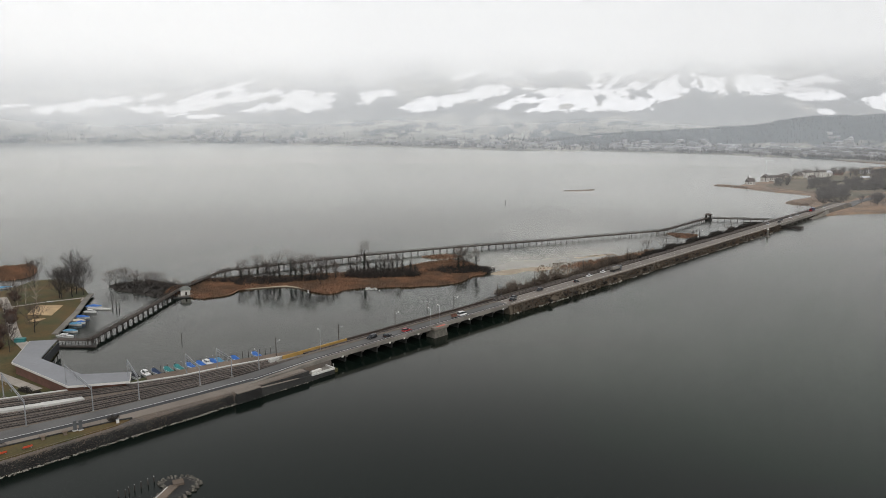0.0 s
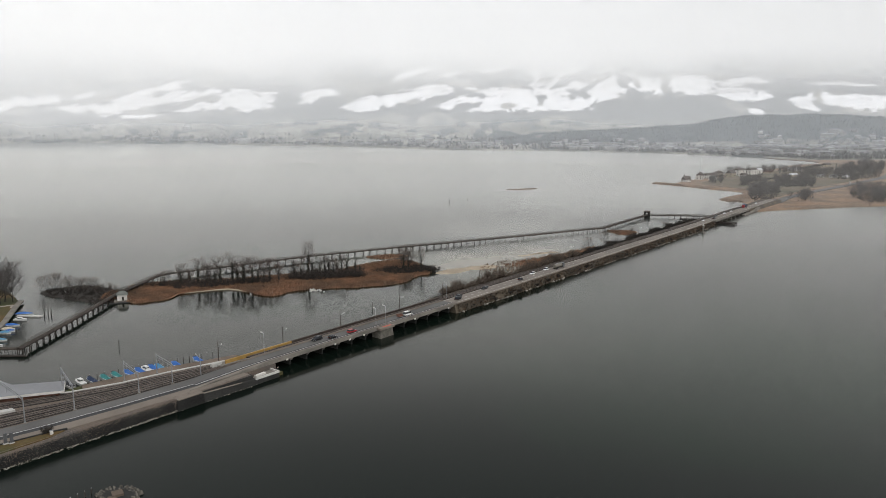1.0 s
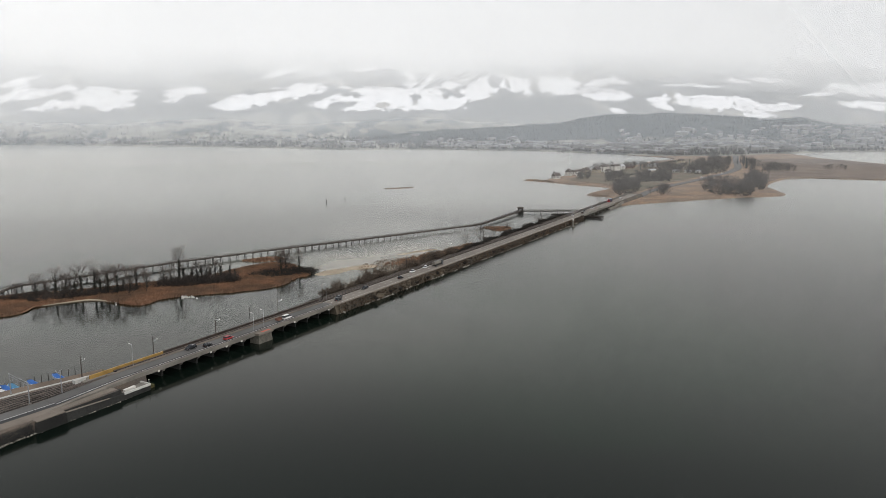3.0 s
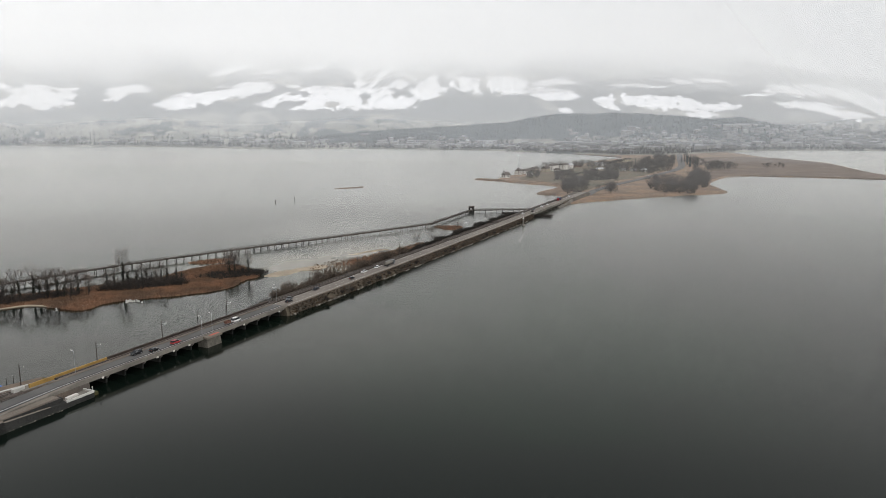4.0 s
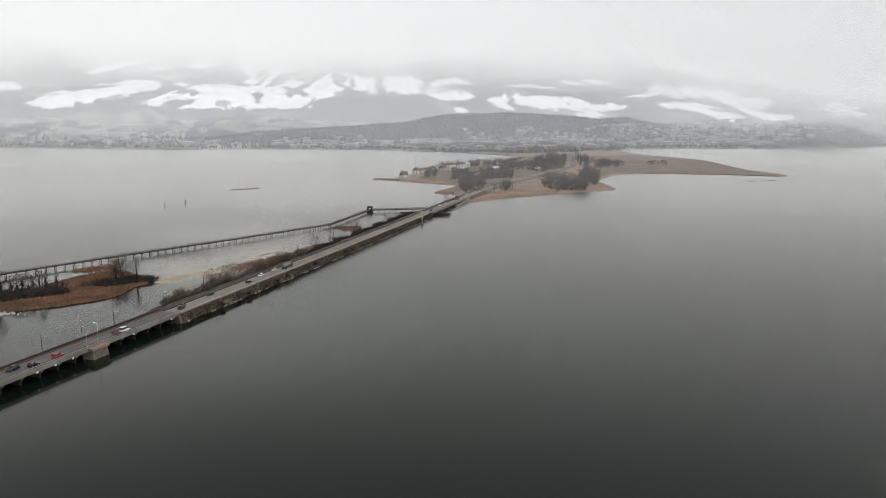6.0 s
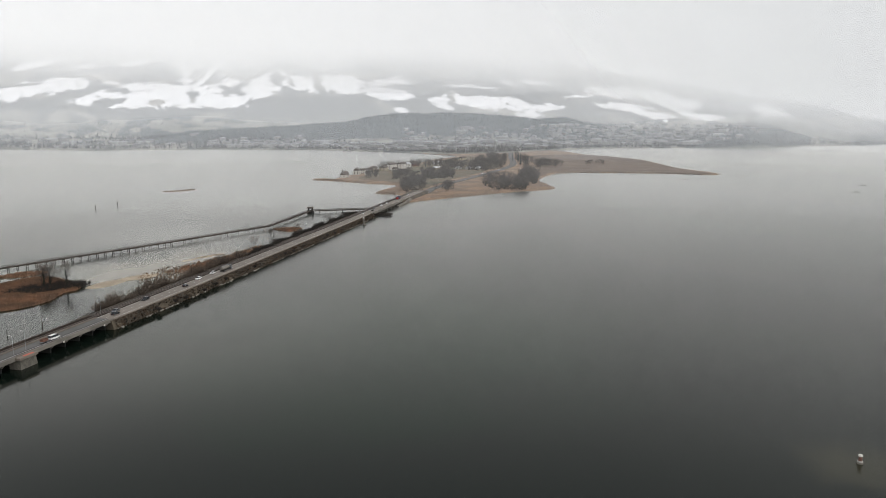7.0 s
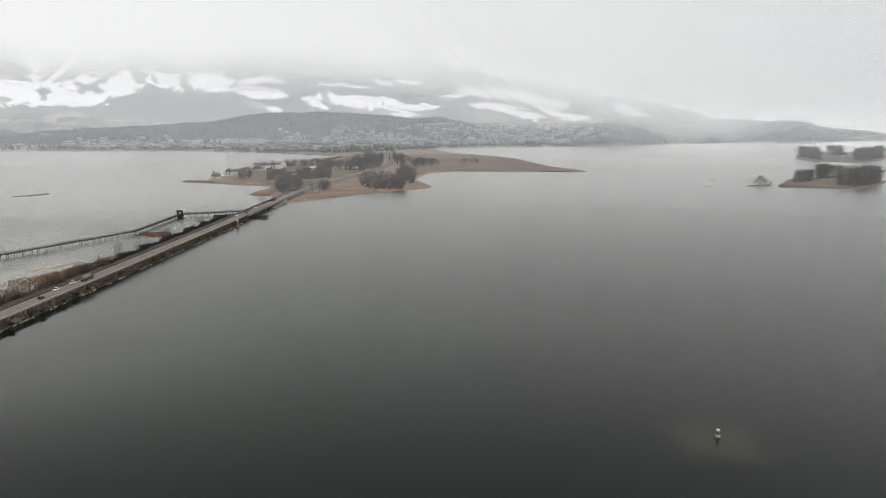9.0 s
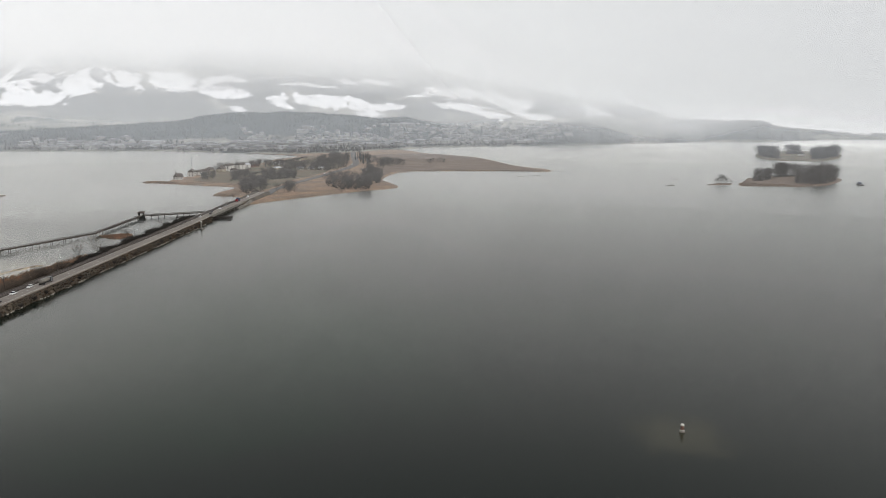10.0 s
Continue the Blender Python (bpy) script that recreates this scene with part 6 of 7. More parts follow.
skip = root("container", (-177.5, 293.5, 1.2), "small teal metal container beside the path", "container", 0.1)
part("body", Geo().box(0, 0, 0, 4.2, 2.0, 1.5, 0, 1.04), TARP_TEAL, skip, bevel=0.04)
part("lid", Geo().box(0, 0, 1.5, 4.4, 2.2, 0.15), TARP_TEAL, skip)
table_slab = root("table_tennis_table", (-201, 361, 1.1), "pale concrete table tennis table on the lawn", "table", 0.3)
part("top", Geo().box(0, 0, 0.72, 2.8, 1.5, 0.12), PALE_CONCRETE, table_slab)
part("foot", Geo().box(-0.8, 0, 0, 0.3, 1.1, 0.72).box(0.8, 0, 0, 0.3, 1.1, 0.72), CONCRETE, table_slab)

for s, d in ((-115, 0.3), (-109, -0.5)):
    b = root("bench", C(s, d, 3.7), "orange-red park bench on the lawn strip", "bench", HEADING, "park benches")
    part("seat", Geo().box(0, 0, 0.42, 2.4, 0.55, 0.07), ORANGE, b)
    part("backrest", Geo().box(0, -0.28, 0.5, 2.4, 0.07, 0.5), ORANGE, b)
    part("leg", Geo().box(-0.9, 0, 0, 0.1, 0.5, 0.42), STEEL, b)
    part("leg", Geo().box(0.9, 0, 0, 0.1, 0.5, 0.42), STEEL, b)
for s, d in ((-104, 2.6), (-98.5, 1.5)):
    b = root("fountain_stone", C(s, d, 3.68), "brown stone pedestal on the lawn strip", "pedestal", HEADING, "stone pedestals")
    part("foot", Geo().box(0, 0, 0, 0.9, 0.9, 1.0, 0, 0.7), SANDY, b)
    part("slab", Geo().box(0, 0, 1.0, 1.5, 1.1, 0.25), SANDY, b)
for s, d in ((-95.5, 2.2), (-94.2, 1.4)):
    b = root("sign_pillar", C(s, d, 3.6), "tall dark information pillar beside the road", "sign", HEADING, "information pillars")
    part("panel", Geo().box(0, 0, 0.35, 0.9, 0.22, 2.9), PAINT_GREY, b, bevel=0.02)
    part("foot", Geo().box(0, 0, 0, 1.3, 0.7, 0.35), PALE_CONCRETE, b)
post = root("bollard", C(-84.6, -1.0, 3.6), "white square service post on the lawn", "post", HEADING)
part("body", Geo().box(0, 0, 0, 0.8, 0.6, 1.2), WHITE, post, bevel=0.04)
part("lid", Geo().box(0, 0, 1.2, 0.9, 0.7, 0.08), STEEL, post)

# small breakwater with mooring posts
ring = smooth_ring([(-73, 160), (-71, 171), (-73.5, 174.5), (-71.5, 178), (-66, 178), (-62.5, 174), (-64, 167), (-66, 160)], 4, 0.2)
land("breakwater", ring, 0.6, STONE, "low stone breakwater in the lake", "breakwater", 1.2)
rng = random.Random(44)
spots = []
for i, (x, y) in enumerate(ring):
    for _ in range(16):
        k = rng.uniform(0.72, 1.03)
        spots.append((-67.5 + k * (x + 67.5), 170.5 + k * (y - 170.5), 0.2 + 0.8 * (1.03 - k)))
rocks("breakwater_stones", spots, 0.42, BOULDER, "grey and pale boulders round the breakwater", 45)
thing("footpath", Geo().beam((-70.5, 158, 0.95), (-68.5, 172, 0.95), 2.2, 0.4).box(-68, 173.5, 0.3, 2.6, 2.6, 0.9, 0.5), SANDY, "gravel path on the breakwater", "footpath", "structure")
thing("kerb", Geo().beam((-71.8, 158, 1.05), (-69.8, 171, 1.05), 0.25, 0.6), PALE_CONCRETE, "pale kerb along the breakwater path", "kerb", "structure")
for x, y in ((-81, 168), (-79.4, 168.4), (-79, 169.6), (-78.2, 171), (-77.2, 172.6), (-76, 174), (-75, 175.4)):
    pile = thing("mooring_post", Geo().tube((x, y, -1), (x, y, 1.6), 0.15, 0.13, 6), TIMBER, "thin timber mooring post standing in the water", "post", group="mooring posts")
    part("cap", Geo().tube((x, y, 1.6), (x, y, 1.75), 0.16, 0.05, 6), STEEL, pile)

# beacon in the near lake, on a shoal
tower = root("lake_beacon", (192, 101, 0), "small banded stone beacon with a white cap in the lake", "beacon")
tower.scale = (0.68, 0.68, 0.72)
part("foot", Geo().tube((0, 0, -0.8), (0, 0, 0.7), 1.35, 1.15, 10), CONCRETE, tower)
part("ring", Geo().tube((0, 0, 0.7), (0, 0, 1.1), 1.1, 1.05, 10), PALE_CONCRETE, tower)
part("shaft", Geo().tube((0, 0, 1.1), (0, 0, 2.9), 0.75, 0.6, 10), BRICK, tower, "reddish stone shaft")
part("cap", Geo().tube((0, 0, 2.9), (0, 0, 3.5), 0.85, 0.75, 10), WHITE, tower, "white cap stone")

# ================================================================ islands
MAIN = smooth_ring([(-135, 376), (-118, 381), (-113, 395), (-90, 404), (-76, 394), (-62, 384), (-50, 398), (-16, 403), (9, 413), (18, 430), (28, 441), (24, 462), (11, 484), (-10, 474), (-34, 450), (-64, 441), (-96, 430), (-122, 426), (-142, 420), (-147, 408)], 5, 0.7, 3)
land("island", MAIN, 0.5, REED_GROUND, "low island covered with rust-brown reed", "island", 2.5)
reeds("reed_bed", shrink(MAIN, 0.985), 30000, 1.5, REED, "dense rust-brown winter reed on the island", 51)
WEST = smooth_ring([(-191, 407), (-184, 395), (-163, 382), (-146, 375), (-137, 384), (-137, 398), (-157, 413), (-176, 420)], 5, 0.6, 4)
land("island", WEST, 0.35, BRUSH, "small dark overgrown island", "island", 2.0)
brush("island_brushwood", [(x, y, 0.4) for x, y in scatter(shrink(WEST, 0.97), 420, 52)], 1.7, BRUSH, "dark leafless brushwood on the small island", 53)
reeds("reed_bed", smooth_ring([(-150, 380), (-140, 382), (-138, 396), (-152, 402)], 4, 0.3), 500, 1.8, REED, "rust-brown reed beside the chapel", 54)
rng = random.Random(55)
rocks("shore_rubble", [(x + rng.gauss(0, 0.5), y + rng.gauss(0, 0.5), 0.1) for x, y in WEST[6:20] for _ in range(3)], 0.25, BOULDER, "pale stones along the islet shore", 56)
inner = [(-138, 414), (-122, 409), (-116, 402), (-92, 409), (-68, 417), (-68, 428), (-95, 424), (-123, 421)]
inner_east = [(-60, 424), (-42, 421), (-28, 423), (-14, 427), (-16, 440), (-44, 442), (-58, 437)]
brush("island_brushwood", [(x, y, 0.4) for x, y in scatter(inner, 560, 57)], 3.2, BRUSH, "dark leafless thicket on the reed island", 58, stems=5, r=0.05)
brush("island_brushwood", [(x, y, 0.4) for x, y in scatter(inner_east, 520, 67)], 4.8, BRUSH, "dark leafless thicket between ivy-clad trunks", 68, stems=5, r=0.05)
brush("island_brushwood", [(x, y, 0.4) for x, y in scatter(inner, 130, 157) + scatter(inner_east, 150, 167)], 6.5, TWIG, "tall brown saplings on the reed island", 158, stems=3, r=0.035)
brush("island_brushwood", [(x, y, 0.4) for x, y in scatter([(-9, 443), (5, 435), (29, 440), (33, 450), (19, 459), (1, 453)], 420, 59)], 3.0, BRUSH, "dark thicket at the tip of the island", 60)
thing("sandbar", Geo().prism(smooth_ring([(-118, 396), (-104, 401), (-90, 405.5), (-78, 398), (-77, 396), (-90, 402.5), (-104, 398.5), (-117, 393)], 4, 0.2), -0.5, 0.35), SAND, "narrow pale sand beach of the island", "beach", "structure")
rng = random.Random(61)
rocks("shore_rubble", [(-40 + rng.gauss(0, 2.2), 397 + rng.gauss(0, 1.2), 0.2) for _ in range(26)] + [(rng.uniform(-84, -60), 392 + rng.gauss(0, 2.5), 0.05) for _ in range(10)], 0.8, PALE_CONCRETE, "pale boulders before the reed island", 62)

BAR = smooth_ring([(26, 436), (33, 449), (46, 458), (62, 464), (74, 462), (70, 452), (52, 444), (38, 434)], 5, 0.5, 6)
land("sandbar", BAR, 0.25, SAND, "pale sandbar between island and causeway", "sandbar", 5)
PATCH = smooth_ring([(58, 452), (70, 470), (92, 482), (122, 500), (150, 526), (156, 520), (128, 488), (104, 462), (84, 440), (64, 430)], 5, 0.8, 7)
land("reed_bank", smooth_ring([(84, 466), (100, 478), (124, 496), (148, 520), (150, 514), (126, 488), (106, 466), (92, 456)], 4, 0.8, 7), 0.3, REED_GROUND, "low reed bank beside the causeway", "reed bank", 4)
reeds("reed_bed", PATCH, 620, 1.2, PALE_REED, "straw-brown reed beside the causeway", 63)
reeds("reed_bed", smooth_ring([(76, 462), (100, 480), (124, 498), (150, 524), (152, 516), (126, 488), (106, 464), (90, 452)], 4, 0.8, 7), 700, 1.5, REED, "rust-brown reed beside the causeway", 64)
for ring, h, n in (([(-14, 499), (4, 505), (14, 498), (4, 490), (-10, 490)], 1.0, 500), ([(188, 604), (200, 607), (212, 600), (206, 587), (194, 581)], 0.7, 700), ([(-288, 452), (-272, 463), (-258, 452), (-250, 430), (-258, 418), (-285, 424)], 2.6, 2200)):
    r = smooth_ring(ring, 4, 0.4, n)
    land("reed_islet", r, 0.25, REED_GROUND, "small islet of dry reed in the lake", "islet", 2)
    reeds("reed_bed", r, n, h, REED, "rust-brown reed on a small islet", n)
for ring in ([(90, 494), (98, 498), (108, 506), (112, 505), (104, 498), (94, 491)], [(104, 500), (112, 508), (120, 510), (124, 507), (116, 503), (108, 498)]):
    land("sandbar", smooth_ring(ring, 4, 0.3), 0.15, SAND, "thin pale sandbank in the shallow water", "sandbar", 1.5)
land("reed_islet", smooth_ring([(165, 1000), (185, 1010), (212, 1018), (206, 1000), (180, 990)], 4, 0.6), 0.4, MOOR, "flat brown reed islet far out in the lake", "islet", 3)
for x, y in ((72, 835), (96, 859)):
    pile = thing("lake_post", Geo().tube((x, y, -1), (x, y, 4.2), 0.45, 0.4, 7), TIMBER, "dark timber channel post standing in the lake", "post", group="channel posts")
    part("board", Geo().box(x, y, 3.1, 1.1, 0.3, 1.0, 0.2), TIMBER, pile)

# ---------------------------------------------------------------- trees round the near water
plain_a = bare_tree("tree", 12, 4.6, 101, "leafless broad tree with fine brown twigs", 17, twig_r=0.04, low=0.2, fork=5)
place(plain_a, [(-184, 298, 1.1, 0, 0.75), (-179, 307.5, 1.1, 120, 0.95), (-213, 351, 1.1, 60, 0.9), (-228, 396, 1.1, 200, 1.15), (-174, 280, 1.1, 30, 0.8), (-197, 316, 1.1, 90, 0.9), (-201, 310, 1.1, 10, 0.8), (-189, 288, 1.1, 77, 0.9), (-218, 342, 1.1, 150, 0.8)])
dense_a = bare_tree("tree", 15, 5.0, 102, "tall dark leafless tree with dense twigs by the shore", 24, twig_r=0.055, low=0.15, twig_mat=DARK_TWIG, fork=5)
place(dense_a, [(-199, 369, 1.1, 0, 0.9), (-196, 374, 1.1, 70, 1.0), (-192, 378, 1.1, 140, 0.95), (-197, 380, 1.1, 220, 1.25), (-202, 372, 1.1, 280, 0.85)])
birch = bare_tree("birch_tree", 12, 2.8, 103, "slender birch with a pale trunk and bare twigs", 13, BIRCH, slim=0.8, category="birch", twig_r=0.026)
place(birch, [(-213, 353, 1.1, 0, 0.8), (-211, 357, 1.1, 100, 0.9), (-206, 358, 1.1, 200, 1.05)])
ivy_a = bare_tree("tree", 14.5, 3.0, 104, "slender leafless tree with dark ivy round its trunk", 15, ivy=700, slim=1.0, twig_r=0.042, low=0.3, fork=5)
place(ivy_a, [(-109, 417, 0.4, 0, 0.95), (-96, 418, 0.4, 140, 1.0), (-78, 415, 0.4, 280, 1.0), (-69, 420, 0.4, 350, 0.9), (-38, 435, 0.4, 110, 0.72), (-28, 434, 0.4, 250, 0.8), (-52, 430, 0.4, 40, 0.65), (10, 449, 0.4, 77, 0.85)])
ivy_c = bare_tree("tree", 13, 3.3, 204, "leaning leafless tree with brown twigs and patchy ivy", 17, ivy=380, slim=0.9, twig_r=0.045, low=0.22, fork=5)
place(ivy_c, [(-118, 416, 0.4, 20, 0.85), (-104, 418, 0.4, 50, 0.8), (-83, 417, 0.4, 110, 1.05), (-72, 419, 0.4, 170, 0.9), (-64, 424, 0.4, 300, 0.7), (-33, 435, 0.4, 200, 0.75), (-56, 432, 0.4, 230, 0.7), (13, 452, 0.4, 260, 0.8), (-128, 418, 0.4, 99, 0.55), (-112, 414, 0.4, 199, 0.6)])
ivy_d = bare_tree("tree", 11, 1.5, 205, "ivy-clad trunk with its crown lopped off", 9, ivy=620, slim=1.2, twig_r=0.04, low=0.45, fork=3)
place(ivy_d, [(-46, 438, 0.4, 0, 0.94), (-41, 436, 0.4, 60, 0.88), (-36, 438, 0.4, 120, 1.00), (-31, 437, 0.4, 180, 0.90), (-25, 436, 0.4, 240, 1.06), (-20, 438, 0.4, 300, 0.94), (-17, 435, 0.4, 30, 0.75), (-99, 416, 0.4, 90, 0.88), (-87, 419, 0.4, 150, 1.00), (-114, 417, 0.4, 210, 0.75), (-75, 417, 0.4, 270, 0.88)])
ivy_b = bare_tree("tree", 18, 3.2, 105, "tall leafless tree wrapped in dark ivy on the island", 15, ivy=900, slim=1.1, twig_r=0.042, low=0.36, fork=5)
place(ivy_b, [(-48, 433, 0.4, 0, 1.08), (-90, 420, 0.4, 100, 0.92), (21, 446, 0.4, 200, 0.75)])
small = bare_tree("tree", 9, 3.6, 106, "small leafless tree beside the railway", 15, twig_r=0.03, low=0.1)
place(small, [(13, 457, 0.4, 15, 1.35), (9, 454, 0.4, 215, 1.1), (17, 452, 0.4, 100, 0.9), (-63, 415, 0.4, 60, 1.1), (-102, 417, 0.4, 10, 1.2), (-85, 423, 0.4, 130, 1.2), (-70, 405, 0.4, 200, 0.9), C(282, 19.5, 2.5) + (0, 1.1), C(307, 19.5, 2.5) + (80, 1.35), C(330, 20, 2.3) + (160, 1.0), C(352, 19.5, 2.5) + (240, 1.1), C(235, 20.5, 1.8) + (320, 0.85), C(206, 20, 2) + (40, 0.6), C(423, 22, 2.2) + (120, 0.8), C(173, 21, 1.8) + (200, 0.6),
              (-187, 405, 0.3, 10, 0.9), (-189, 402, 0.3, 33, 0.85), (-184, 409, 0.3, 200, 0.95), (-178, 410, 0.3, 240, 0.8), (-176, 404, 0.3, 280, 0.7), (-169, 404, 0.3, 310, 0.8), (-163, 402, 0.3, 340, 0.75), (-158, 400, 0.3, 20, 0.8), (-150, 396, 0.3, 90, 0.65), (-146, 392, 0.3, 130, 0.6), (-182, 406, 0.3, 60, 0.95), (-172, 399, 0.3, 110, 0.8), (-166, 397, 0.3, 160, 0.85), (-161, 396, 0.3, 210, 0.95), (-154, 391, 0.3, 260, 0.7), C(640, 24, 2) + (50, 0.8), C(600, 21, 2) + (10, 0.9)])
shrub = bush("bush", 3.4, 107, BUSH, "leafless olive-brown bush on the causeway bank")
place(shrub, [C(s, 19.5 + 1.5 * math.sin(3 * s), 2.0) + (s * 11 % 360, 1.75 + 0.5 * math.sin(s * 1.3)) for s in (124, 130, 137, 144, 152, 157, 166, 176, 182, 196, 203, 209, 222, 229, 238, 244, 257)] + [C(127, 20.5, 1.6) + (0, 1.5), C(133, 20.5, 1.8) + (50, 1.1), C(140, 20.5, 1.6) + (100, 1.2), C(148, 20.5, 1.6) + (150, 1.25), C(161, 20.5, 1.6) + (200, 1.1), C(170, 20.5, 1.6) + (250, 1.0), C(190, 20, 1.8) + (300, 1.0), C(216, 20, 1.8) + (20, 0.9), C(250, 20, 1.8) + (70, 0.9), C(296, 20, 1.8) + (120, 1.0)])
dark_shrub = bush("bush", 3.0, 108, BRUSH, "dark dense leafless bush on the causeway bank", 120)
place(dark_shrub, [C(s, shift(s) + 18.5 + 3 * math.sin(s), 2.2) + (s * 7 % 360, 1.15 + 0.4 * math.sin(s * 1.7)) for s in (263, 268, 275, 281, 286, 293, 300, 306, 312, 317, 322, 329, 336, 344, 352, 360, 367, 374, 381, 388, 396, 404, 411, 419, 424, 428, 434, 441, 447, 453, 459, 465, 471, 478)])
place(bush("bush", 1.6, 109, BRUSH, "low dark bush on the lake bank of the causeway", 70), [C(s, shift(s) - 3.5 + 1.5 * math.sin(s * 2.1), 1.6) + (s * 5 % 360, 1 + 0.35 * math.sin(s)) for s in (118, 134, 151, 158, 176, 190, 204, 231, 240, 262, 285, 296, 318, 337, 352, 366, 380, 399, 418, 436, 452, 470, 484)])
place(bush("shrub", 2.6, 110, BRUSH, "dark spiky shrub on the lawn strip", 60), [C(-85, 1.2, 3.6) + (0, 1.0)])
hedge = [(x, y, 1.1) for x, y in scatter([(-146, 240), (-131, 232), (-128, 229), (-146, 237)], 90, 65)]
brush("hedge", hedge, 1.4, BRUSH, "clipped dark hedge beside the railway", 66)
place(bush("bush", 3.2, 115, RUSSET, "russet leafless shrub beside the park path", 130), [(-190, 300, 1.1, 0, 1.4), (-194, 306, 1.1, 60, 1.5), (-198, 322, 1.1, 120, 1.3), (-186, 290, 1.1, 180, 1.3), (-202, 328, 1.1, 240, 1.4), (-206, 336, 1.1, 20, 1.3), (-181, 284, 1.1, 80, 1.2), (-221, 365, 1.1, 140, 1.2), (-226, 372, 1.1, 200, 1.2)])
boat((-247, 398, 0.0), 0.5, 8.0, TARP_SKY, "motor boat under a light blue cover by the reed", park_boats)
boat((-252, 394, 0.0), 0.5, 7.0, None, "white cabin boat by the reed", park_boats)
for x, y in ((-8, 356), (-112, 300)):
    pile = thing("lake_post", Geo().tube((x, y, -1), (x, y, 3.2), 0.15, 0.13, 6), TIMBER, "thin dark post standing in the lagoon", "post", group="channel posts")
    part("cap", Geo().tube((x, y, 3.2), (x, y, 3.4), 0.18, 0.05, 6), STEEL, pile)

# ================================================================ headland with its village
HEAD = smooth_ring([(383, 732), (401, 733), (453, 745), (509, 756), (576, 768), (631, 771), (667, 827), (700, 890), (839, 1010), (905, 975), (992, 905), (1040, 845), (1075, 862), (1120, 985), (1195, 1104), (1301, 1282), (1349, 1521), (1440, 1800), (1200, 2100), (1000, 1900), (1000, 1620), (860, 1500), (740, 1370), (600, 1260), (520, 1170), (440, 1085), (432, 1022), (448, 974), (470, 930), (452, 900), (396, 842), (412, 812)], 4, 1.5, 8)
land("headland", HEAD, 1.2, PALE_REED, "flat straw-brown headland with reed margins", "headland", 6)
meadow = smooth_ring([(456, 842), (500, 880), (568, 950), (648, 1020), (752, 1112), (880, 1250), (980, 1420), (1000, 1580), (860, 1450), (740, 1330), (600, 1220), (520, 1130), (470, 1050), (490, 960), (470, 880)], 4, 1.5, 9)
thing("meadow", Geo().prism(meadow, 1.0, 1.5), MEADOW, "dull green winter meadow of the headland", "meadow", "structure")
moor = smooth_ring([(660, 850), (700, 905), (840, 1020), (920, 975), (1000, 905), (1045, 850), (1110, 985), (1190, 1110), (1290, 1290), (1320, 1500), (1100, 1500), (940, 1200), (780, 1040)], 4, 1.5, 10)
thing("moor", Geo().prism(moor, 1.0, 1.46), MOOR, "flat grey-brown moor behind the reed", "moor", "structure")
for ring, n, h, mat, seed in (
        ([(388, 736), (453, 748), (509, 760), (576, 772), (628, 775), (660, 830), (640, 840), (560, 800), (500, 830), (440, 790)], 5200, 1.5, PALE_REED, 71),
        ([(400, 838), (456, 898), (474, 932), (452, 976), (436, 1022), (448, 1050), (466, 1000), (492, 950), (486, 900), (440, 846), (416, 816)], 3400, 1.8, PALE_REED, 72),
        ([(1045, 850), (1070, 868), (1110, 980), (1000, 930), (900, 990), (840, 1008), (780, 960), (700, 895), (860, 1000)], 1500, 1.4, PALE_REED, 73)):
    reeds("reed_bed", smooth_ring(ring, 3, 1.0, seed), n, h, mat, "pale brown reed along the headland shore", seed)
land("reed_islet", smooth_ring([(404, 1082), (420, 1092), (440, 1060), (436, 1030), (424, 1045)], 4, 0.8), 0.8, REED_GROUND, "reed-covered tip of the headland", "reed bank", 3)
reeds("reed_bed", smooth_ring([(404, 1082), (420, 1092), (440, 1060), (436, 1030), (424, 1045)], 4, 0.8), 700, 2.0, PALE_REED, "pale brown reed on the headland tip", 74)

g = Geo()
road = [(446, 797), (484, 845), (548, 907), (660, 1002), (730, 1066), (802, 1129), (862, 1190), (920, 1260), (985, 1352), (1070, 1475), (1190, 1643), (1432, 1985)]
for a, b in zip(road, road[1:]):
    g.beam((*a, 1.95), (*b, 1.95), 10 if a[0] < 800 else 14, 0.6)
thing("road", g, ASPHALT, "grey asphalt road across the headland", "road", "structure")
g = Geo()
for a, b in zip([(520, 1010), (560, 990), (620, 1000), (650, 1010)], [(560, 990), (620, 1000), (650, 1010), (668, 1020)]):
    g.beam((*a, 1.75), (*b, 1.75), 5, 0.4)
thing("lane", g, PAVING, "pale village lane across the meadow", "lane", "structure")

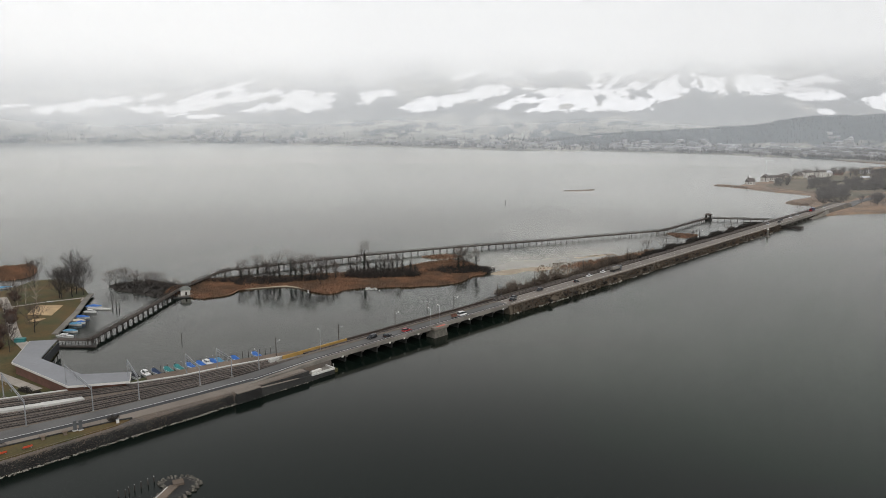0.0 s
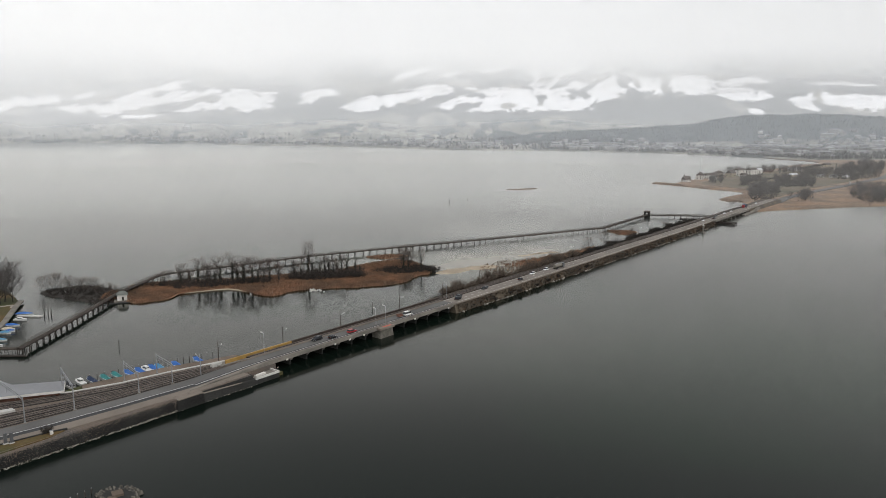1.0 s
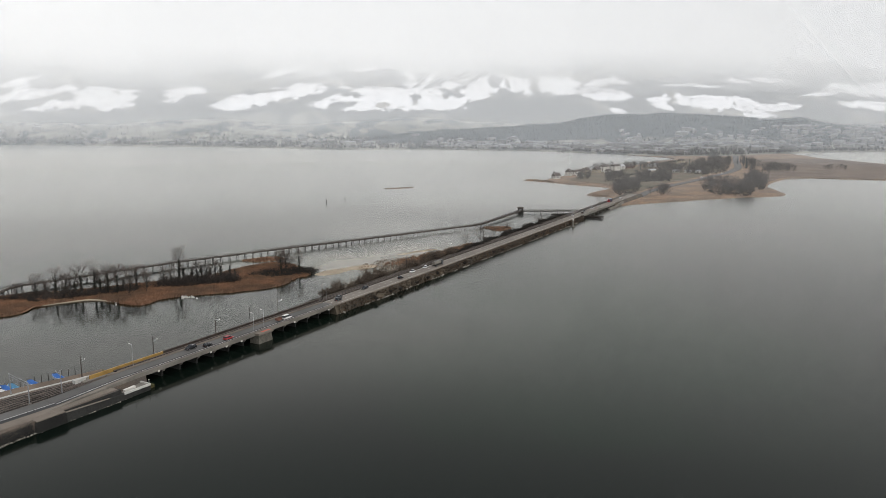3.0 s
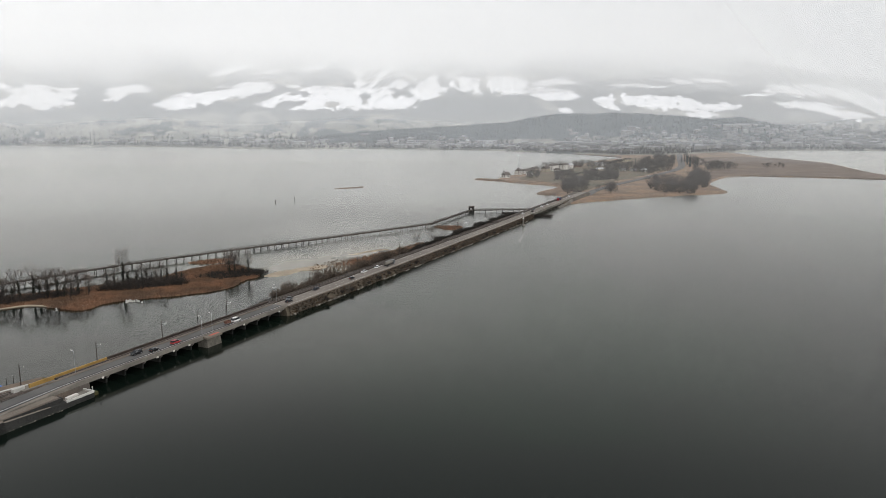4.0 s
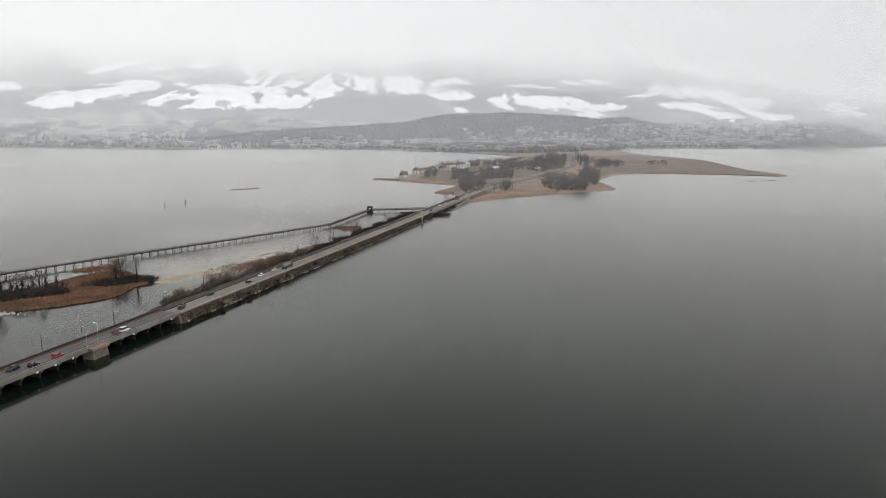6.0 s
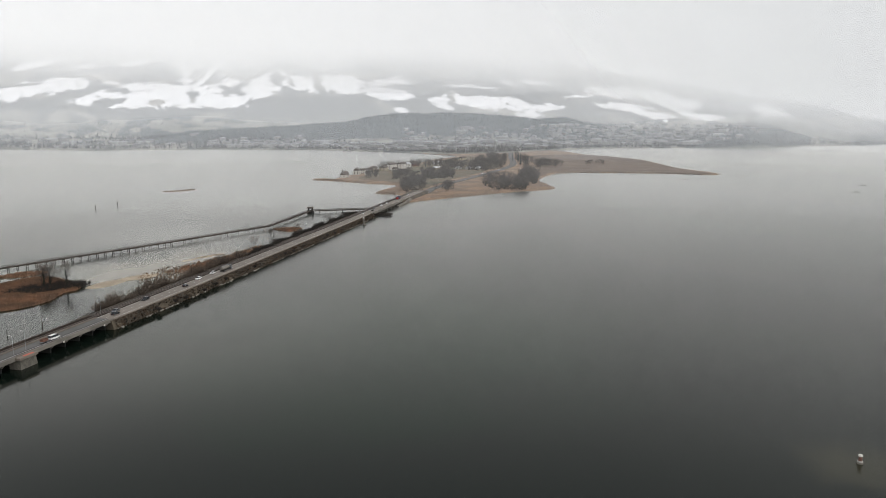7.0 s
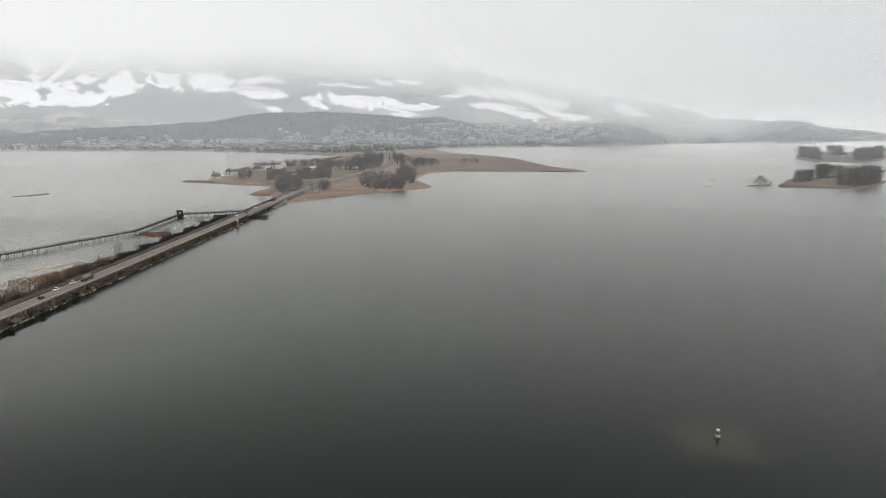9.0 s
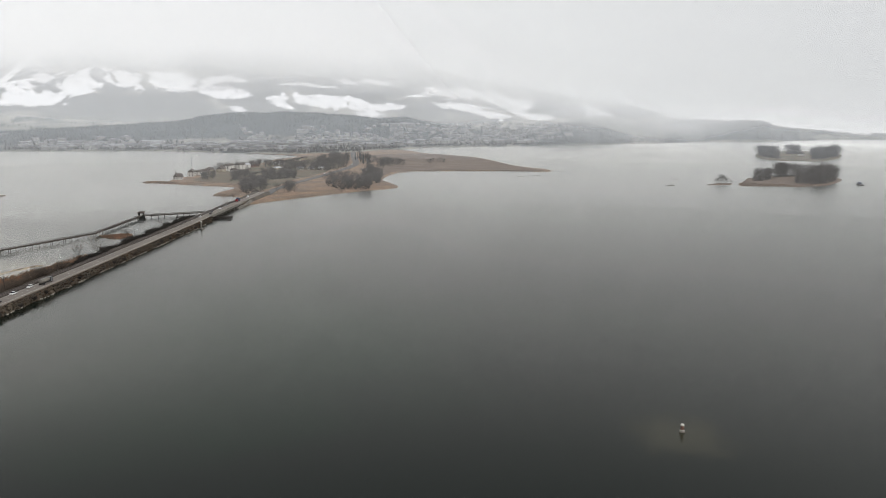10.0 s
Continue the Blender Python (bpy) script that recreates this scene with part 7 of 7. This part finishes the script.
for x, y, turn, w, l, h, rh, wall, roof, storeys, label in (
        (462, 1093, 0.5, 10, 15, 5, 5, WHITE, ROOF_TILE, 2, "white lakeside inn with a dark tiled roof"),
        (506, 1143, 0.9, 12, 15, 8, 6, WHITE, ROOF_TILE, 3, "tall white house with a dark tiled roof"),
        (530, 1168, 0.4, 11, 18, 6, 4, WHITE, ROOF_TILE, 2, "white house with a dark tiled roof"),
        (561, 1196, 0.7, 13, 20, 7, 5, CREAM, ROOF_TILE, 2, "cream house with a steep brown roof"),
        (585, 1200, 0.7, 13, 20, 7, 6, CREAM, ROOF_TILE, 2, "cream house with a steep brown roof"),
        (614, 1228, 0.6, 14, 26, 11, 4, WHITE, ROOF_TILE, 4, "white four-storey apartment house with a brown roof"),
        (640, 1236, 0.6, 14, 26, 11, 4, WHITE, ROOF_TILE, 4, "white four-storey apartment house with a brown roof"),
        (700, 1300, 0.3, 13, 28, 6, 5, BRICK, ROOF_TILE, 2, "brown farmhouse with a long dark roof"),
        (768, 1322, 0.2, 13, 30, 5, 4, WHITE, ROOF_SNOW, 2, "white house with a snow-dusted roof"),
        (725, 1168, 0.5, 9, 14, 4, 3, WHITE, ROOF_SNOW, 1, "low white house with a snow-dusted roof"),
        (742, 1158, 0.5, 9, 14, 4, 3, WHITE, ROOF_SNOW, 1, "low white house with a snow-dusted roof"),
        (756, 1146, 0.5, 9, 14, 4, 3, WHITE, ROOF_SNOW, 1, "low white house with a snow-dusted roof"),
        (474, 1120, 0.2, 9, 12, 5, 4, WHITE, ROOF_TILE, 2, "white lakeside house with a dark tiled roof"),
        (520, 1128, 0.8, 10, 14, 5, 4, WHITE, ROOF_COPPER, 2, "white house with a grey-green roof"),
        (546, 1180, 0.3, 10, 13, 6, 4, CREAM, ROOF_TILE, 2, "cream house with a brown roof"),
        (598, 1180, 0.6, 10, 15, 5, 4, WHITE, ROOF_TILE, 2, "white house with a dark tiled roof"),
        (665, 1262, 0.5, 12, 20, 8, 4, WHITE, ROOF_SNOW, 3, "white house with a snow-dusted roof"),
        (690, 1190, 0.4, 10, 18, 4, 3, CREAM, ROOF_SNOW, 1, "low house with a snow-dusted roof"),
        (860, 1400, 0.5, 12, 22, 6, 4, CREAM, ROOF_TILE, 2, "cream village house with a brown roof"),
        (905, 1440, 0.5, 12, 22, 6, 4, CREAM, ROOF_TILE, 2, "cream village house with a brown roof")):
    house((x, y, 1.4), turn, 0.85 * w, 0.85 * l, 0.85 * h, 0.75 * rh, wall, roof, label, storeys)
steeple = root("bell_turret", (459, 1094, 7), "slim dark bell turret with a pointed roof", "turret")
part("shaft", Geo().box(0, 0, -5, 1.8, 1.8, 8), WHITE, steeple)
part("spire", Geo().box(0, 0, 3, 2.4, 2.4, 5, 0, 0.05), ROOF_TILE, steeple)
crane = root("crane", (545, 1230, 1.4), "thin construction crane behind the village", "crane", 0.4)
part("mast", Geo().box(0, 0, 0, 0.5, 0.5, 28), STEEL, crane)
part("jib", Geo().box(6, 0, 28, 22, 0.4, 0.4), STEEL, crane)

far_a = bare_tree("tree", 14, 5.4, 111, "leafless broad tree of the headland grove", 17, twig_r=0.1, low=0.1, twig_mat=DARK_TWIG, fork=4)
rng = random.Random(81)
spots = []
for ring, n, low_size, high_size in (
        ([(618, 930), (557, 825), (561, 785), (582, 770), (644, 843), (666, 905), (650, 960)], 74, 0.55, 0.85),
        ([(689, 930), (640, 820), (743, 948), (800, 1060)], 44, 0.62, 0.92),
        ([(439, 847), (424, 796), (455, 820), (522, 925), (528, 981), (477, 921)], 60, 0.55, 0.88),
        ([(475, 822), (479, 792), (502, 815), (524, 868)], 11, 0.65, 0.9),
        ([(560, 1012), (564, 983), (604, 990), (656, 1067), (621, 1122)], 70, 0.5, 0.75),
        ([(473, 1040), (502, 1050), (530, 1110), (500, 1100)], 16, 0.5, 0.75),
        ([(500, 1000), (540, 1040), (600, 1120), (560, 1110)], 34, 0.45, 0.75),
        ([(589, 1240), (680, 1262), (769, 1210), (818, 1280), (742, 1340), (632, 1301)], 60, 0.6, 0.9),
        ([(660, 1110), (720, 1120), (790, 1190), (760, 1230), (690, 1180)], 40, 0.55, 0.85),
        ([(722, 1125), (736, 1085), (824, 1160), (1007, 1408), (1060, 1540), (911, 1383)], 100, 0.7, 1.0),
        ([(900, 1240), (862, 1135), (950, 1228), (1063, 1434), (1020, 1420)], 50, 0.7, 1.0),
        ([(851, 1100), (920, 1092), (975, 1165), (970, 1240)], 34, 0.6, 0.95),
        ([(1010, 1130), (1080, 1140), (1080, 1190), (1010, 1190)], 8, 0.5, 0.7)):
    for x, y in scatter(ring, n, n + 7):
        near_road = min([60.0] + [abs((q[0] - p[0]) * (y - p[1]) - (q[1] - p[1]) * (x - p[0])) / math.hypot(q[0] - p[0], q[1] - p[1]) for p, q in zip(road, road[1:]) if math.hypot(x - p[0], y - p[1]) < 230])
        if near_road > 12:
            spots.append((x, y, 1.2, rng.uniform(0, 360), rng.uniform(0.75 * low_size, 1.1 * high_size)))
spots.sort(key=lambda p: math.hypot(p[0], p[1]))
place(far_a, spots[:75], "trees of the headland")
grove("far_grove", far_a, spots[75:], "leafless trees behind the village")
for ring, n, h, seed in (([(610, 915), (557, 825), (561, 785), (582, 770), (644, 843), (660, 900)], 380, 2.8, 82), ([(560, 1012), (564, 983), (604, 990), (656, 1067), (621, 1122)], 360, 3.0, 83), ([(689, 930), (640, 820), (743, 948), (800, 1060)], 260, 3.2, 84),
                         ([(439, 847), (424, 796), (455, 820), (522, 925), (528, 981), (477, 921)], 240, 2.4, 85), ([(722, 1125), (736, 1085), (824, 1160), (1007, 1408), (911, 1383)], 300, 4.0, 86), ([(500, 1000), (540, 1040), (640, 1150), (700, 1190), (560, 1110)], 260, 2.2, 87)):
    brush("grove_brushwood", [(x, y, 1.2) for x, y in scatter(ring, n, seed)], h, BRUSH, "dark leafless undergrowth of the headland grove", seed, stems=6, r=0.12)
fir = conifer("conifer", 15, 112, "dark green conifer among leafless trees")
place(fir, [(830, 1290, 1.2, 0, 1.1), (842, 1300, 1.2, 40, 0.9), (990, 1330, 1.2, 80, 1.3), (1000, 1350, 1.2, 120, 1.2), (1010, 1370, 1.2, 160, 1.3), (800, 1330, 1.2, 200, 1.0), (1005, 1340, 1.2, 10, 1.1), (985, 1352, 1.2, 70, 1.2), (1020, 1390, 1.2, 33, 1.25), (905, 1215, 1.2, 50, 1.2), (915, 1230, 1.2, 90, 1.35), (925, 1240, 1.2, 130, 1.25), (940, 1262, 1.2, 170, 1.3), (898, 1190, 1.2, 210, 1.1), (930, 1225, 1.2, 250, 1.15), (950, 1285, 1.2, 290, 1.3), (962, 1300, 1.2, 330, 1.2), (748, 1290, 1.2, 5, 1.0), (700, 1250, 1.2, 45, 0.8)])
lone = bare_tree("tree", 9, 4.2, 113, "lone bent tree standing at the reed edge", 12, twig_r=0.06, twig_mat=DARK_TWIG)
place(lone, [(526, 752, 1.0, 0, 1.0), (494, 822, 1.2, 60, 1.0), (482, 815, 1.2, 90, 1.15), (470, 812, 1.2, 190, 1.1)])
for x, y, kind, paint, label in ((693, 1040, "van", PAINT_WHITE, "white van on the headland road"), (780, 1113, "saloon", PAINT_WHITE, "white saloon car on the headland road"), (800, 1131, "hatch", PAINT_GREY, "grey hatchback on the headland road"), (870, 1206, "saloon", PAINT_WHITE, "white saloon car on the headland road"), (1040, 1482, "van", PAINT_WHITE, "white van on the headland road")):
    car(kind, paint, label, (x, y, 2.0), 0.8)

# ================================================================ islets in the lower lake
def isle(ring, seed, label, mat, top=1.2):
    land("island", smooth_ring(ring, 5, 1.5, seed), top, mat, label, "island", 6)


def wood_on(ring, count, low, high, seed, z=1.0):
    rng = random.Random(seed)
    return [(x, y, z, rng.uniform(0, 360), rng.uniform(low, high)) for x, y in scatter(ring, count, seed)]


far_b = bare_tree("tree", 15, 5.6, 114, "leafless grey tree on a wooded islet", 16, twig_r=0.13, low=0.06, twig_mat=DARK_TWIG, fork=4)
isle([(1045, 485), (1132, 517), (1189, 529), (1267, 494), (1273, 426), (1204, 400), (1126, 388), (1070, 404), (1050, 432), (1022, 468)], 91, "wooded islet with leafless trees and a reed shore", MOOR)
isle([(997, 513), (1001, 500), (1029, 487), (1052, 500), (1038, 514)], 92, "tiny reed islet with a few bare trees", MOOR, 0.6)
isle([(1866, 827), (1740, 735), (1752, 686), (1788, 640), (2009, 671), (2244, 761), (2320, 840), (2240, 930), (2060, 910)], 93, "long wooded island with a meadow in its middle", MEADOW, 1.5)
LEFT_GROVE, BACK_GROVE, RIGHT_GROVE = [(1099, 490), (1096, 479), (1143, 480), (1210, 511), (1177, 523)], [(1189, 498), (1242, 484), (1275, 490), (1251, 515)], [(1108, 431), (1103, 405), (1131, 394), (1225, 412), (1260, 450), (1221, 471)]
spots = wood_on(LEFT_GROVE, 24, 0.5, 1.0, 91) + wood_on(BACK_GROVE, 22, 0.8, 1.3, 92) + wood_on(RIGHT_GROVE, 54, 0.6, 1.4, 93)
spots += [(1018, 507, 0.5, 10, 0.5), (1023, 503, 0.5, 80, 0.8), (1027, 500, 0.5, 150, 0.7), (1031, 497, 0.5, 220, 0.5), (1036, 493, 0.5, 290, 0.35)]
FAR_GROVES = ([(1880, 825), (1790, 745), (1800, 735), (1960, 830), (1960, 870)], [(2056, 828), (2086, 803), (2158, 831), (2127, 857)], [(1815, 675), (1845, 650), (2100, 740), (2080, 765)], [(1896, 668), (2008, 678), (2200, 748), (2150, 750)])
for k, ring in enumerate(FAR_GROVES):
    spots += wood_on(ring, (26, 12, 30, 26)[k], 1.0, 1.6, 94 + k, 1.3)
spots.sort(key=lambda p: math.hypot(p[0], p[1]))
place(far_b, spots[:105], "trees on the islets")
grove("far_grove", far_b, spots[105:], "leafless grey trees on the long far island")
brush("islet_brushwood", [(x, y, 0.9) for x, y in scatter(LEFT_GROVE, 110, 101) + scatter(BACK_GROVE, 110, 102) + scatter(RIGHT_GROVE, 320, 103)], 4.0, DARK_TWIG, "leafless grey undergrowth on the wooded islet", 95, r=0.14)
brush("islet_brushwood", [(x, y, 1.3) for k, ring in enumerate(FAR_GROVES) for x, y in scatter(ring, 110, 104 + k)], 6, DARK_TWIG, "leafless grey undergrowth on the long island", 98, r=0.2)
reeds("reed_bed", smooth_ring([(1022, 468), (1050, 433), (1072, 406), (1126, 391), (1110, 400), (1085, 420), (1070, 450), (1060, 485), (1040, 482)], 4, 0.8), 1500, 2.2, PALE_REED, "pale brown reed along the islet shore", 99)
house((2010, 770, 1.6), 0.3, 14, 30, 5, 5, WHITE, ROOF_TILE, "white house with a dark roof on the island")
for ring in ([(940, 545), (958, 545), (956, 536), (944, 537)], [(1046, 596), (1062, 594), (1058, 588)], [(905, 797), (915, 800), (922, 792), (910, 789)], [(943, 795), (955, 797), (962, 788), (950, 786)], [(1050, 850), (1062, 848), (1058, 838)], [(1052, 828), (1064, 826), (1060, 818)], [(1062, 812), (1074, 810), (1070, 803)]):
    land("mudbank", smooth_ring(ring, 4, 0.5), 0.2, EARTH, "thin dark mudbank in shallow water", "mudbank", 2)
work = root("work_boat", (1164, 360, 0), "small flat work boat far out on the lake", "boat", 0.6)
part("hull", Geo().box(0, 0, -0.5, 16, 6, 1.8, 0, 1.04), TIMBER, work, bevel=0.1)
part("cabin", Geo().box(4, 0, 1.3, 5, 4, 2.6), PAINT_BLUE, work, bevel=0.1)

# ================================================================ far towns
rng = random.Random(121)
kinds = []
for w, l, h, rh, wall, roof, label in ((10, 14, 5, 3, TOWN_WALL, TOWN_ROOF, "small white house with a snow-dusted roof in the far town"), (11, 15, 5, 3.5, TOWN_WALL, ROOF_TILE, "small pale house with a dark roof in the far town"),
                                       (13, 30, 10, 1.2, TOWN_WALL, TOWN_ROOF, "long pale apartment block with a snowy roof"), (18, 20, 16, 1.0, TOWN_WALL, TOWN_ROOF, "tall pale apartment block in the far town"),
                                       (24, 50, 7, 1.0, CONCRETE, TOWN_ROOF, "long flat industrial hall with a snowy roof")):
    ob = root("house", (0, 0, 0), label, "house", group="houses of the far town")
    part("wall", Geo().box(0, 0, -2, l, w, h + 2), wall, ob)
    part("roof", Geo().quad_box([(-l / 2 - 1, -w / 2 - 1, h), (l / 2 + 1, -w / 2 - 1, h), (l / 2 + 1, w / 2 + 1, h), (-l / 2 - 1, w / 2 + 1, h)], [(-l / 2, -0.4, h + rh), (l / 2, -0.4, h + rh), (l / 2, 0.4, h + rh), (-l / 2, 0.4, h + rh)]), roof, ob)
    for k in range(3):
        part("window_band", Geo().box((k - 1) * l / 3, -w / 2 - 0.03, h * 0.45, l / 5, 0.2, h * 0.22), GLASS, ob)
    kinds.append(ob)
# heading range, distance behind the shore, count, share of large blocks
for a0, a1, near, deep, count, big in ((13, 27, 15, 260, 70, 0.12), (27, 40, 60, 560, 85, 0.3), (40, 53, 120, 620, 70, 0.5), (-20, 13, 20, 260, 45, 0.05), (-31, -20, 20, 300, 12, 0.02), (53, 60, 40, 300, 8, 0.1)):
    for _ in range(count):
        az = rng.uniform(a0, a1)
        r = table(SHORE, az) + rng.uniform(near, deep)
        x, y, z = r * math.sin(radians(az)), r * math.cos(radians(az)), terrain_height(az, r)
        if az > 33 and r < 2250:
            continue
        kind = rng.choice(kinds[2:]) if rng.random() < big else rng.choice(kinds[:2])
        m = pose(x, y, z, 0, 0, rng.uniform(-40, 40) - az)
        copy_thing(kind, m)
for k, ob in enumerate(kinds):
    az = 24 + 4 * k
    r = table(SHORE, az) + 150
    ob.matrix_basis = pose(r * math.sin(radians(az)), r * math.cos(radians(az)), terrain_height(az, r), 0, 0, 10)

# the uncounted rest of the towns, joined
walls, roofs = Geo(), Geo()
for a0, a1, near, deep, count in ((27, 40, 60, 700, 330), (40, 54, 100, 800, 330), (13, 27, 15, 330, 170), (-30, 13, 20, 420, 150)):
    for _ in range(count):
        az = rng.uniform(a0, a1)
        r = table(SHORE, az) + rng.uniform(near, deep)
        if az > 33 and r < 2250:
            continue
        x, y, z = r * math.sin(radians(az)), r * math.cos(radians(az)), terrain_height(az, r)
        if z > 75:
            continue
        l, w, h = (rng.uniform(10, 18), rng.uniform(9, 13), rng.uniform(5, 9)) if rng.random() < 0.75 else (rng.uniform(20, 45), rng.uniform(12, 20), rng.uniform(8, 14))
        turn = radians(rng.uniform(-40, 40) - az)
        walls.box(x, y, z - 2, l, w, h + 2, turn)
        c, s0 = math.cos(turn), math.sin(turn)
        spot = lambda a, b, q: (x + c * a - s0 * b, y + s0 * a + c * b, q)
        roofs.quad_box([spot(-l / 2 - 0.6, -w / 2 - 0.6, z + h), spot(l / 2 + 0.6, -w / 2 - 0.6, z + h), spot(l / 2 + 0.6, w / 2 + 0.6, z + h), spot(-l / 2 - 0.6, w / 2 + 0.6, z + h)],
                       [spot(-l / 2, -0.3, z + h + 2.5), spot(l / 2, -0.3, z + h + 2.5), spot(l / 2, 0.3, z + h + 2.5), spot(-l / 2, 0.3, z + h + 2.5)])
town = thing("far_town", walls, TOWN_WALL_MANY, "crowded pale houses of the far towns", "town", "stuff")
part("roofs", roofs, TOWN_ROOF_MANY, town, "partly snowy roofs")
